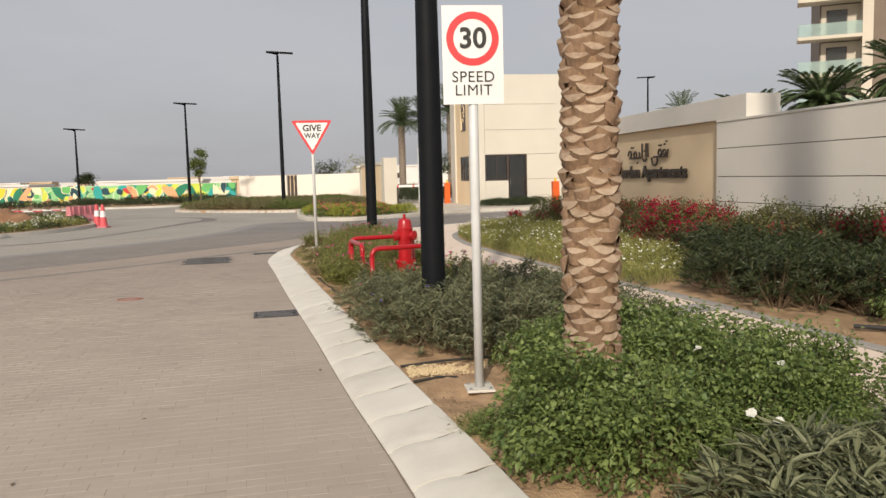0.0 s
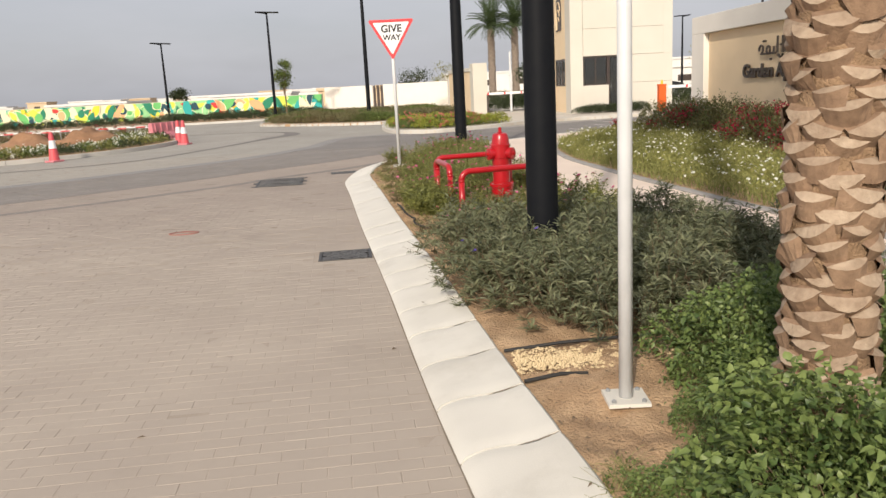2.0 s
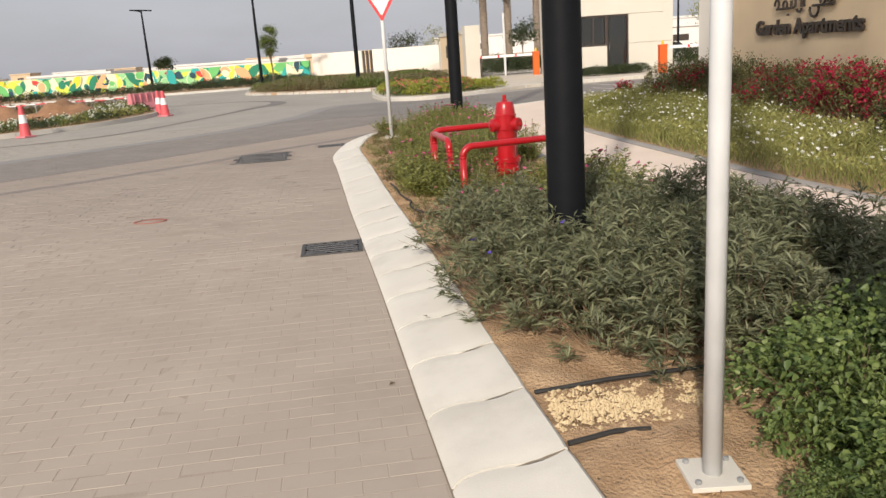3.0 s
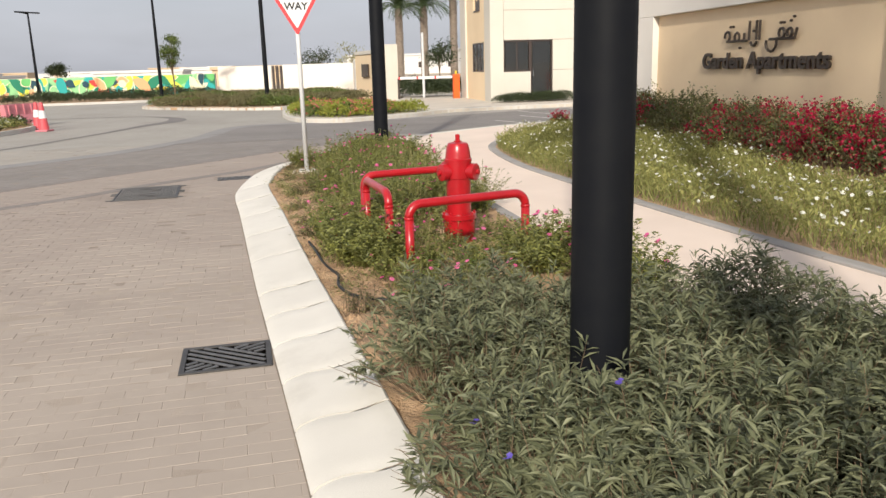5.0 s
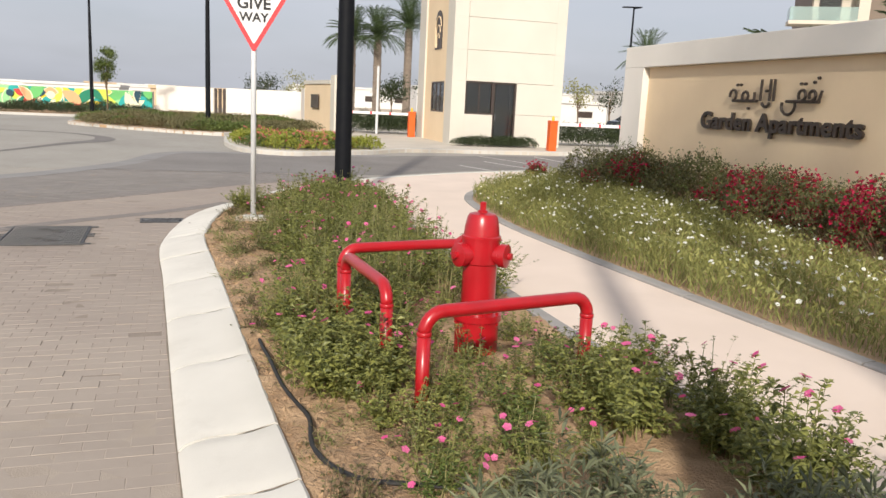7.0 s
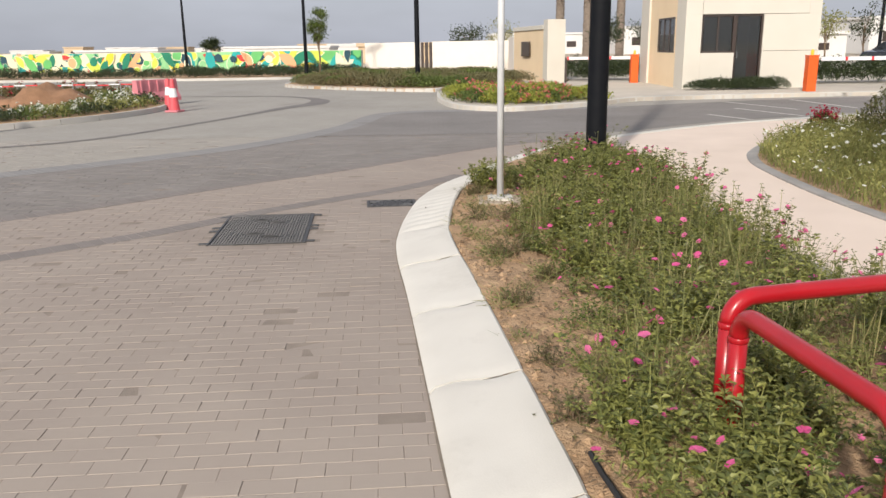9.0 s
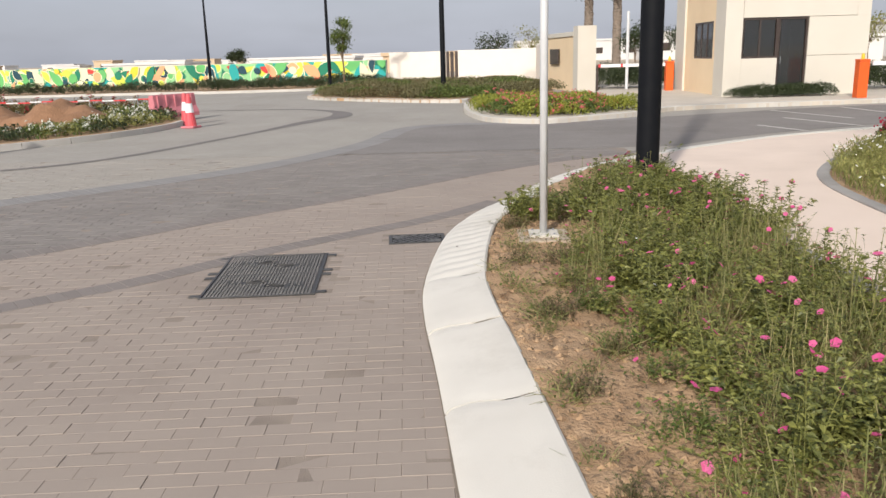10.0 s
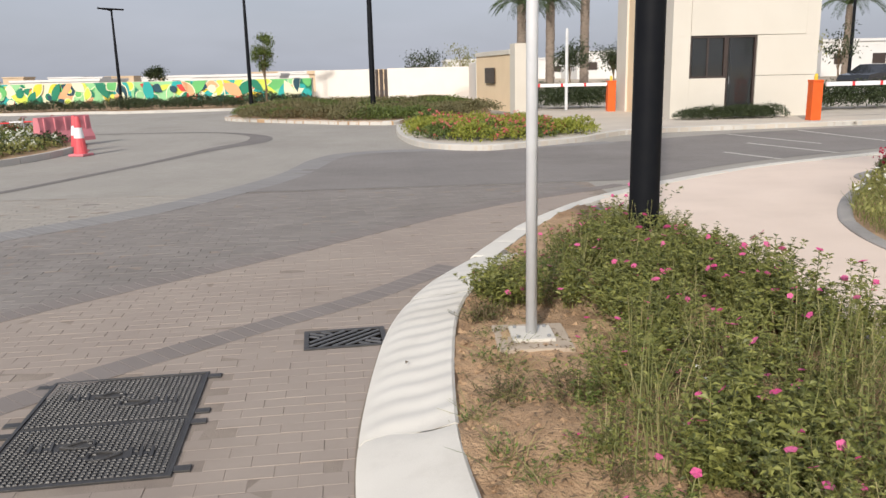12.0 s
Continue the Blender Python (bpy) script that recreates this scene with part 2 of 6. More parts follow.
PETAL_PINK = M("pink_petal", (0.74, 0.06, 0.27), (0.84, 0.22, 0.42), 30, 0.6, 0, rand=0.6, leaf=0.3)
PETAL_WHITE = M("white_petal", (0.85, 0.85, 0.80), (0.75, 0.76, 0.68), 30, 0.6, 0, leaf=0.3)
PETAL_RED = M("crimson_bract", (0.52, 0.008, 0.06), (0.27, 0.008, 0.035), 6, 0.6, 0, island=0.7, leaf=0.3)
PETAL_CORAL = M("coral_petal", (0.75, 0.22, 0.20), (0.62, 0.13, 0.15), 6, 0.6, 0, island=0.7, leaf=0.3)
YELLOW = M("yellow_pollen", (0.75, 0.55, 0.05), (0.65, 0.45, 0.04), 30, 0.7, 0)
RUBBER = M("black_rubber_hose", (0.018, 0.018, 0.019), (0.03, 0.029, 0.028), 10, 0.6, 0.2, 90)
PEBBLE = M("pale_gravel", (0.66, 0.52, 0.32), (0.48, 0.36, 0.21), 20, 0.9, 0.3, 90, island=0.8)
CAR = M("black_car_paint", (0.015, 0.017, 0.02), (0.02, 0.022, 0.026), 3, 0.2, 0, coat=0.6)
GRANITE = M("pale_stone_paving", (0.58, 0.52, 0.44), (0.50, 0.45, 0.38), 1.0, 0.85, 0.2, 60, stain=0.2)
GLASS_DARK = bpy.data.materials.new("tinted_glass")
GLASS_DARK.use_nodes = True
g = GLASS_DARK.node_tree.nodes["Principled BSDF"]
g.inputs["Base Color"].default_value, g.inputs["Roughness"].default_value = (0.25, 0.27, 0.28, 1), 0.03
g.inputs["Transmission Weight"].default_value, g.inputs["IOR"].default_value = 0.9, 1.5
GLASS_RAIL = bpy.data.materials.new("green_balustrade_glass")
GLASS_RAIL.use_nodes = True
g = GLASS_RAIL.node_tree.nodes["Principled BSDF"]
g.inputs["Base Color"].default_value, g.inputs["Roughness"].default_value = (0.62, 0.78, 0.74, 1), 0.08
g.inputs["Transmission Weight"].default_value, g.inputs["IOR"].default_value = 0.7, 1.45

# ---- building helpers ----
rng = np.random.default_rng(7)


def empty(name, x=0, y=0, z=0, rz=0):
    ob = new(name)
    ob.empty_display_size = 0.1
    ob.matrix_basis = pose(x, y, z, 0, 0, rz)
    return ob


def part(name, src, material, parent=None, label="", at=None, smooth=False):
    """Links a bmesh, a mesh or (verts, faces) as one mesh object under parent, in the parent's own axes."""
    if isinstance(src, bmesh.types.BMesh):
        me = bpy.data.meshes.new(name)
        src.to_mesh(me)
        src.free()
    elif isinstance(src, tuple):
        me = bpy.data.meshes.new(name)
        me.from_pydata([tuple(v) for v in src[0]], [], [tuple(int(i) for i in fc) for fc in src[1]])
    else:
        me = src
    if material and not me.materials:
        me.materials.append(material)
    if smooth:
        me.shade_smooth()
        if smooth == 2:
            me.set_sharp_from_angle(angle=radians(35))
    ob = new(name, me)
    if parent:
        ob.parent = parent
    if at is not None:
        ob.matrix_basis = at
    if label:
        ob["label"] = label
    return ob


def box(x0, x1, y0, y1, z0, z1, bevel=0.0, bm=None):
    own = bm is None
    bm = bm or bmesh.new()
    m = Matrix.Translation(((x0 + x1) / 2, (y0 + y1) / 2, (z0 + z1) / 2)) @ Matrix.Diagonal((abs(x1 - x0), abs(y1 - y0), abs(z1 - z0), 1))
    r = bmesh.ops.create_cube(bm, size=1, matrix=m)
    if bevel:
        bmesh.ops.bevel(bm, geom=list({e for v in r["verts"] for e in v.link_edges}), offset=bevel, segments=2, affect="EDGES", profile=0.6)
    return bm


def lathe(rows, n=16, bm=None):
    """Surface of revolution about z: rows of (radius, z)."""
    bm = bm or bmesh.new()
    rings = [[bm.verts.new((r * math.cos(2 * math.pi * k / n), r * math.sin(2 * math.pi * k / n), z)) for k in range(n)] for r, z in rows]
    for a, b in zip(rings, rings[1:]):
        for k in range(n):
            bm.faces.new((a[k], a[(k + 1) % n], b[(k + 1) % n], b[k]))
    bm.faces.new(rings[0][::-1])
    bm.faces.new(rings[-1])
    return bm


def tube(pts, r, n=10, bm=None, r2=None):
    """A round bar along a polyline."""
    bm = bm or bmesh.new()
    pts = [Vector(p) for p in pts]
    rings = []
    for i, p in enumerate(pts):
        d = (pts[min(i + 1, len(pts) - 1)] - pts[max(i - 1, 0)]).normalized()
        a = d.orthogonal().normalized() if i == 0 else (a0 - d * a0.dot(d)).normalized()
        a0, b = a, d.cross(a)
        rr = r if r2 is None else r + (r2 - r) * i / (len(pts) - 1)
        rings.append([bm.verts.new(p + rr * (math.cos(2 * math.pi * k / n) * a + math.sin(2 * math.pi * k / n) * b)) for k in range(n)])
    for a, b in zip(rings, rings[1:]):
        for k in range(n):
            bm.faces.new((a[k], a[(k + 1) % n], b[(k + 1) % n], b[k]))
    bm.faces.new(rings[0][::-1])
    bm.faces.new(rings[-1])
    return bm


def curve_pts(pts, step=0.1):
    """A smooth line through the points, in even steps."""
    p = np.array(pts, float)
    out = []
    for i in range(len(p) - 1):
        a, b, c, d = p[max(i - 1, 0)], p[i], p[i + 1], p[min(i + 2, len(p) - 1)]
        for u in np.linspace(0, 1, 24, endpoint=False):
            out.append(0.5 * (2 * b + (c - a) * u + (2 * a - 5 * b + 4 * c - d) * u * u + (3 * b - a - 3 * c + d) * u ** 3))
    out.append(p[-1])
    out = np.array(out)
    s = np.r_[0, np.cumsum(np.linalg.norm(np.diff(out, axis=0), axis=1))]
    t = np.linspace(0, s[-1], max(2, int(round(s[-1] / step)) + 1))
    return np.stack([np.interp(t, s, out[:, k]) for k in range(out.shape[1])], 1)


def normals2(c):
    d = np.gradient(c, axis=0)
    d /= np.linalg.norm(d, axis=1)[:, None]
    return np.stack([d[:, 1], -d[:, 0]], 1)


def poly_slab(poly, z0, z1):
    """A flat slab with a closed outline."""
    n = len(poly)
    v = [(x, y, z1) for x, y in poly] + [(x, y, z0) for x, y in poly]
    return v, [tuple(range(n))] + [(i, i + n, (i + 1) % n + n, (i + 1) % n) for i in range(n)]


def strip(left, right, nu, zf):
    """A sheet between two lines of the same number of points; zf(x, y, u) is its height."""
    v = []
    for a, b in zip(left, right):
        for k in range(nu + 1):
            u = k / nu
            x, y = a + (b - a) * u
            v.append((x, y, zf(x, y, u)))
    w = nu + 1
    return v, [(i * w + k, i * w + k + 1, (i + 1) * w + k + 1, (i + 1) * w + k) for i in range(len(left) - 1) for k in range(nu)]


def kerb_run(parent, name, line, profile, length, material, gap=0.015, short=(), drop=0.008):
    """Kerb stones laid end to end along a line; profile: (distance to the right of the line, height).
    short: stretches (y from, y to, length, ripple height) of other lengths, rippled where the bend was cast by hand."""
    c = curve_pts(line, 0.04)
    nn = normals2(c)
    idx = np.arange(len(c))
    if drop > 0.004:
        fine = [profile[0]]
        for (d0, z0), (d1, z1) in zip(profile, profile[1:]):
            m = max(1, math.ceil((d1 - d0) / 0.05))
            fine += [(d0 + (d1 - d0) * (q + 1) / m, z0 + (z1 - z0) * (q + 1) / m) for q in range(m)]
        profile = fine
    if drop > 0.004:
        pr_ = [(d + (0.006 if d < 0.01 else -0.006 if d > 0.43 else 0), z - 0.015) for d, z in profile]
        w = len(pr_)
        v = [(*(p + m * d), z) for p, m in zip(c[::3], nn[::3]) for d, z in pr_]
        part("joint_mortar", (v, [(q * w + b, q * w + b + 1, (q + 1) * w + b + 1, (q + 1) * w + b) for q in range(len(c[::3]) - 1) for b in range(w - 1)]), KERB_JOINT, parent)
    i = 0
    while i < len(c) - 2:
        ln, rip = next(((s[2], s[3]) for s in short if s[0] < c[i][1] < s[1]), (length, 0.0))
        j = min(len(c) - 1, i + max(2, int(ln / 0.04)))
        secs = max(4, int((j - i) * 0.04 / (0.025 if drop > 0.004 else 0.2)))
        ks = i + (j - i) * np.linspace(0, 1, secs + 1)
        ks[0], ks[-1] = ks[0] + gap / 0.08, ks[-1] - gap / 0.08
        v, w = [], len(profile)
        lift = rng.uniform(-0.002, 0.002)
        for k in ks:
            p = np.array([np.interp(k, idx, c[:, 0]), np.interp(k, idx, c[:, 1])])
            m = np.array([np.interp(k, idx, nn[:, 0]), np.interp(k, idx, nn[:, 1])])
            near = min(k - i, j - k) * 0.04
            dip = drop * math.exp(-(near / 0.055) ** 2)
            for d, z in profile:
                q = z
                if z > 0.004:
                    wave = rip * max(0, min(1, (p[1] - 15.1) / 0.7, (19.4 - p[1]) / 0.8)) * math.sin(2 * math.pi * (k * 0.04 - 0.13 * math.sin(min(1, d / 0.44) * 1.57)) / 0.185) * min(1, d / 0.1)
                    q = z + lift - dip * min(1, d / 0.1 if d > 0 else 1) + wave
                along = 0.032 * math.sin(2 * math.pi * min(1, max(0, d / 0.44))) if drop > 0.004 else 0.0
                v.append((*(p + m * d + np.array([-m[1], m[0]]) * along), q))
        f = [(a * w + b, a * w + b + 1, (a + 1) * w + b + 1, (a + 1) * w + b) for a in range(secs) for b in range(w - 1)]
        f += [tuple(range(w - 1, -1, -1)), tuple(range(secs * w, (secs + 1) * w))]
        ob = part(name, (v, f), material, parent)
        if drop > 0.004:
            ob.data.shade_smooth()
            ob.data.set_sharp_from_angle(angle=radians(38))
        i = j


def text_mesh(body, size, depth=0.0, bold=0.0, align="CENTER", spacing=1.0):
    cu = bpy.data.curves.new("lettering", "FONT")
    cu.body, cu.size, cu.extrude, cu.offset = body, size, depth, bold
    cu.align_x, cu.align_y, cu.space_character, cu.resolution_u = align, "CENTER", spacing, 4
    ob = bpy.data.objects.new("lettering", cu)
    scene.collection.objects.link(ob)
    me = bpy.data.meshes.new_from_object(ob.evaluated_get(bpy.context.evaluated_depsgraph_get()))
    bpy.data.objects.remove(ob)
    me.materials.clear()
    return me


def unit(a):
    return a / np.maximum(np.linalg.norm(a, axis=-1, keepdims=True), 1e-6)


def leaf_mesh(P, D, L, W, fold=0.15, droop=0.15):
    """Many folded leaves: base points, directions, lengths, widths."""
    n = len(P)
    D = unit(np.asarray(D, float))
    L, W = np.broadcast_to(L, n)[:, None], np.broadcast_to(W, n)[:, None]
    up = np.array([0, 0, 1.0]) + rng.normal(0, 0.35, (n, 3))
    S = unit(np.cross(D, up))
    N = np.cross(S, D)
    base, tip = P, P + D * L - np.array([0, 0, 1.0]) * L * droop
    mid = P + D * L * 0.5
    v = np.stack([base, mid + S * W / 2 + N * W * fold, mid - N * W * 0.05, mid - S * W / 2 + N * W * fold, tip], 1).reshape(-1, 3)
    k = np.arange(n)[:, None] * 5
    f = np.concatenate([k + np.array([0, 1, 4, 2]), k + np.array([0, 2, 4, 3])])
    return mesh_np("leaves", v, f)


def round_leaf_mesh(P, D, L, W, cup=0.12, droop=0.25):
    """Many broad rounded leaves, cupped along the midrib."""
    n = len(P)
    D = unit(np.asarray(D, float))
    L, W = np.broadcast_to(L, n)[:, None], np.broadcast_to(W, n)[:, None]
    S = unit(np.cross(D, np.array([0, 0, 1.0]) + rng.normal(0, 0.35, (n, 3))))
    N = np.cross(S, D)
    low = np.array([0, 0, 1.0]) * L * droop
    m1, m2, tip = P + D * L * 0.28 - low * 0.1, P + D * L * 0.68 - low * 0.5, P + D * L - low
    w1, w2 = W * 0.50, W * 0.34
    v = np.stack([P, m1 + S * w1 + N * W * cup, m1, m1 - S * w1 + N * W * cup, m2 + S * w2 + N * W * cup, m2, m2 - S * w2 + N * W * cup, tip], 1).reshape(-1, 3)
    k = np.arange(n)[:, None] * 8
    quads = np.concatenate([k + np.array(q) for q in ([1, 4, 5, 2], [2, 5, 6, 3])])
    tris = np.concatenate([k + np.array(q) for q in ([0, 1, 2], [0, 2, 3], [4, 7, 5], [5, 7, 6])])
    me = bpy.data.meshes.new("leaves")
    me.from_pydata(v.tolist(), [], quads.tolist() + tris.tolist())
    me.shade_smooth()
    return me


def mesh_np(name, v, f):
    me = bpy.data.meshes.new(name)
    me.from_pydata(v.tolist(), [], f.tolist())
    return me


def blade_mesh(P, D, L, W, bend=0.3, segs=3):
    """Thin upright stalks that bend over."""
    n = len(P)
    D = unit(D)
    L, W = np.broadcast_to(L, n)[:, None], np.broadcast_to(W, n)[:, None]
    side = unit(np.cross(D, rng.normal(0, 1, (n, 3))))
    lean = unit(np.c_[rng.normal(0, 1, (n, 2)), np.zeros(n)])
    rows = []
    for s in range(segs + 1):
        u = s / segs
        c = P + D * L * u + lean * L * bend * u * u - np.array([0, 0, 1.0]) * L * bend * 0.4 * u * u
        rows += [c - side * W * (1 - 0.7 * u) / 2, c + side * W * (1 - 0.7 * u) / 2]
    v = np.stack(rows, 1).reshape(-1, 3)
    w = 2 * (segs + 1)
    k = np.arange(n)[:, None] * w
    f = np.concatenate([k + np.array([2 * s, 2 * s + 1, 2 * s + 3, 2 * s + 2]) for s in range(segs)])
    return mesh_np("stalks", v, f)


def flower_bm(P, R, petals=5, tilt=None):
    """Open flowers with broad petals."""
    v, f = [], []
    for p, r in zip(P, R):
        nrm = Vector((rng.normal(0, 0.5), rng.normal(-0.25, 0.5), 1)).normalized()
        a = nrm.orthogonal().normalized()
        b = nrm.cross(a)
        p = Vector(p)
        for k in range(petals):
            t = 2 * math.pi * (k + rng.uniform(-0.1, 0.1)) / petals
            d, e = math.cos(t) * a + math.sin(t) * b, -math.sin(t) * a + math.cos(t) * b
            i = len(v)
            v += [p, p + d * r * 0.7 + e * r * 0.5 + nrm * r * 0.2, p + d * r * 1.05 + nrm * r * 0.12, p + d * r * 0.7 - e * r * 0.5 + nrm * r * 0.2]
            f.append((i, i + 1, i + 2, i + 3))
    return [tuple(q) for q in v], f


def bump2(x, y, s=1.0):
    return noise.noise(Vector((x * s, y * s, 3.7)))


def inside(poly, x, y):
    c = False
    for (x0, y0), (x1, y1) in zip(poly, poly[1:] + poly[:1]):
        if (y0 > y) != (y1 > y) and x < (x1 - x0) * (y - y0) / (y1 - y0) + x0:
            c = not c
    return c


def scatter(poly, spacing, jitter=0.35):
    """Points spread over a polygon at about that spacing."""
    xs, ys = [p[0] for p in poly], [p[1] for p in poly]
    out = []
    for j in range(int((max(ys) - min(ys)) / (spacing * 0.87)) + 1):
        for i in range(int((max(xs) - min(xs)) / spacing) + 2):
            x = min(xs) + (i + 0.5 * (j % 2)) * spacing + rng.uniform(-jitter, jitter) * spacing
            y = min(ys) + j * spacing * 0.87 + rng.uniform(-jitter, jitter) * spacing
            if inside(poly, x, y):
                out.append((x, y))
    return out

# ---- ground, road, kerbs, path ----
ROAD_EDGE = [(2.4, -8), (1.75, -2), (1.32, 2.5), (1.13, 4.5), (0.94, 6.15), (0.74, 8.2), (0.52, 10.27), (0.40, 11.4), (0.12, 14.3), (0.0, 15.4),
             (-0.03, 16.1), (0.03, 17.05), (0.15, 17.9), (0.42, 18.75), (0.82, 19.5), (1.45, 20.8), (2.15, 21.85), (2.7, 22.5)]
WHITE_LINE = [(2.7, 22.5), (3.22, 22.97), (3.94, 23.61), (5.55, 24.75), (6.79, 25.42), (8.9, 26.3), (14, 28), (30, 31)]
PATH_R = [(5.6, -8), (5.45, 0), (5.3, 4), (5.12, 6), (4.95, 8.5), (4.66, 10.3), (4.40, 12.4), (4.15, 15), (4.05, 17), (4.2, 19.0), (4.45, 20.0), (4.76, 20.62), (5.06, 21.1),
          (5.4, 21.57), (6.2, 22.5), (7.3, 23.7), (14, 26.3), (30, 29)]
PATH_L = [(4.1, -8), (3.95, 0), (3.85, 4), (3.62, 6), (3.38, 8.5), (3.10, 10.8), (2.93, 12.2), (2.83, 15), (2.82, 17), (2.8, 18.8), (2.72, 19.8), (2.58, 20.6), (2.5, 21.3),
          (2.72, 22.4), (3.3, 22.95), (5.55, 24.7), (14, 27.95), (30, 30.9)]
edge = curve_pts(ROAD_EDGE, 0.1)


def edge_x(y):
    return float(np.interp(y, edge[:, 1], edge[:, 0]))


ground = part("ground", (
    [(2600 * math.cos(a), 2600 * math.sin(a) + 20, -0.06) for a in np.linspace(0, 2 * math.pi, 48, endpoint=False)], [tuple(range(48))]), DESERT)
tagged(ground, "flat pale sandy ground reaching the horizon", "ground", kind="structure")
NEAR = (-9.0, 3.0, 2.6, 24.0)
bm = bmesh.new()
for x0, x1, y0, y1 in ((-45, NEAR[0], -14, 57), (NEAR[1], 40, -14, 57), (NEAR[0], NEAR[1], -14, NEAR[2]), (NEAR[0], NEAR[1], NEAR[3], 57)):
    bmesh.ops.create_grid(bm, x_segments=1, y_segments=1, size=0.5, matrix=Matrix.Translation(((x0 + x1) / 2, (y0 + y1) / 2, 0)) @ Matrix.Diagonal((x1 - x0, y1 - y0, 1, 1)))
road = tagged(part("road", bm, ROAD_FAR), "roundabout road of beige concrete block pavers", "road", kind="structure")
for y0, y1, mat, zz in ((NEAR[2], 11.5, JOINT_PALE, -0.0009), (11.5, NEAR[3], JOINT, -0.0022)):
    part("joint_bed", ([(NEAR[0], y0, zz), (NEAR[1], y0, zz), (NEAR[1], y1, zz), (NEAR[0], y1, zz)], [(0, 1, 2, 3)]), mat, road)

# darker ring of grey pavers that sweeps from the gate round the island
RING_OUT = curve_pts([(-14, 12.6), (-9, 13.9), (-5.6, 15.7), (-3.17, 17.69), (-2.34, 18.6), (-0.94, 19.94), (0.71, 21.72), (1.95, 22.75), (3.2, 23.5), (5.5, 25.3), (9, 27), (14, 28.6), (30, 31.5)], 0.25)
RING_IN = curve_pts([(-14, 16.4), (-9, 17.6), (-6.5, 18.9), (-4.64, 20.63), (-3.6, 21.7), (-2.57, 23.07), (-1.5, 25.6), (-0.92, 28.6), (0.2, 29.4), (2.0, 29.3), (4.5, 29.8), (9, 31.5), (14, 32.4), (30, 34)], 0.25)
BAND = curve_pts([(-14, 11.5), (-9, 12.6), (-5, 14.3), (-2.42, 16.19), (-1.62, 17.05), (-0.47, 18.12), (0.23, 18.77), (0.72, 19.5)], 0.25)
ring_poly = [tuple(p) for p in RING_OUT] + [tuple(p) for p in RING_IN[::-1]]
far_ring = [p for p in RING_OUT if p[1] > NEAR[3] - 0.01] + [p for p in RING_IN[::-1] if p[1] > NEAR[3] - 0.01]
n = len(far_ring)
part("grey_paver_ring", ([(x, y, 0.004) for x, y in far_ring], [tuple(range(n))]), ROAD_GREY, road)
far_w = [p for p in RING_OUT if p[0] < NEAR[0]] + [p for p in RING_IN[::-1] if p[0] < NEAR[0]]
part("grey_paver_ring", ([(x, y, 0.004) for x, y in far_w], [tuple(range(len(far_w)))]), ROAD_GREY, road)
tyre = curve_pts([(-9, 22.2), (-6.16, 23.67), (-4.69, 27.43), (-3.71, 31.15), (-3.11, 32.77), (-3.3, 34.6), (-4.38, 36.2), (-5.9, 36.9), (-9, 37.2)], 0.3)
tn = normals2(tyre)
tw = np.clip(0.10 + 0.22 * np.exp(-((tyre[:, 1] - 33) / 2.5) ** 2), 0, 1)[:, None]
part("tyre_mark", strip(tyre - tn * tw, tyre + tn * tw, 1, lambda x, y, u: 0.005), ROAD_TYRE, road)

for p, q in (((8.18, 31.1), (8.91, 28.3)), ((7.62, 28.9), (8.26, 26.6)), ((6.44, 27.3), (6.87, 25.9)), ((10.19, 31.6), (10.4, 28.5))):
    u = (Vector(q) - Vector(p)).normalized()
    o = Vector((-u.y, u.x)) * 0.05
    part("road_line", ([(*(Vector(c) + s * o), 0.008) for c, s in ((p, 1), (p, -1), (q, -1), (q, 1))], [(0, 1, 2, 3)]), KERB_FAR, road)

kerb = tagged(empty("kerb"), "cream concrete mountable kerb stones beside the road", "kerb", kind="structure")
PROFILE = [(0, -0.05), (0, 0.012), (0.03, 0.030), (0.12, 0.052), (0.25, 0.078), (0.36, 0.104), (0.425, 0.112), (0.44, 0.10), (0.44, -0.05)]
kerb_run(kerb, "kerb_stone", ROAD_EDGE[:-3], PROFILE, 0.56, KERB, short=((15.3, 19.6, 2.2, 0.0046), (10.4, 15.3, 1.05, 0.0)))
kerb_run(kerb, "kerb_stone", ROAD_EDGE[-4:] + WHITE_LINE[1:], [(0, -0.05), (0, 0.03), (0.03, 0.045), (0.22, 0.05), (0.24, -0.05)], 0.6, KERB)
gl = edge[(edge[:, 1] > -6) & (edge[:, 1] < 19.4)]
gn = normals2(gl)
gw = np.array([0.006 + 0.007 * max(0, bump2(y, x, 2.3) + 0.2) for x, y in gl])[:, None]
part("gutter_joint", strip(gl - gn * gw, gl + gn * 0.004, 1, lambda x, y, u: 0.0035), KERB_JOINT, kerb)
path = part("pavement", strip(np.array([(np.interp(u, range(len(PATH_L)), [p[0] for p in PATH_L]), np.interp(u, range(len(PATH_L)), [p[1] for p in PATH_L])) for u in np.linspace(0, len(PATH_L) - 1, 140)]),
            np.array([(np.interp(u, range(len(PATH_R)), [p[0] for p in PATH_R]), np.interp(u, range(len(PATH_R)), [p[1] for p in PATH_R])) for u in np.linspace(0, len(PATH_R) - 1, 140)]), 4,
            lambda x, y, u: 0.085 - 0.045 * min(1, max(0, (y - 19.5) / 3)) * (1 - u)), PATHWAY)
tagged(path, "smooth pinkish beige footpath curving between planted beds", "footpath", kind="structure")
edging = tagged(empty("path_edging"), "narrow grey concrete edging along the footpath", "edging", kind="structure")
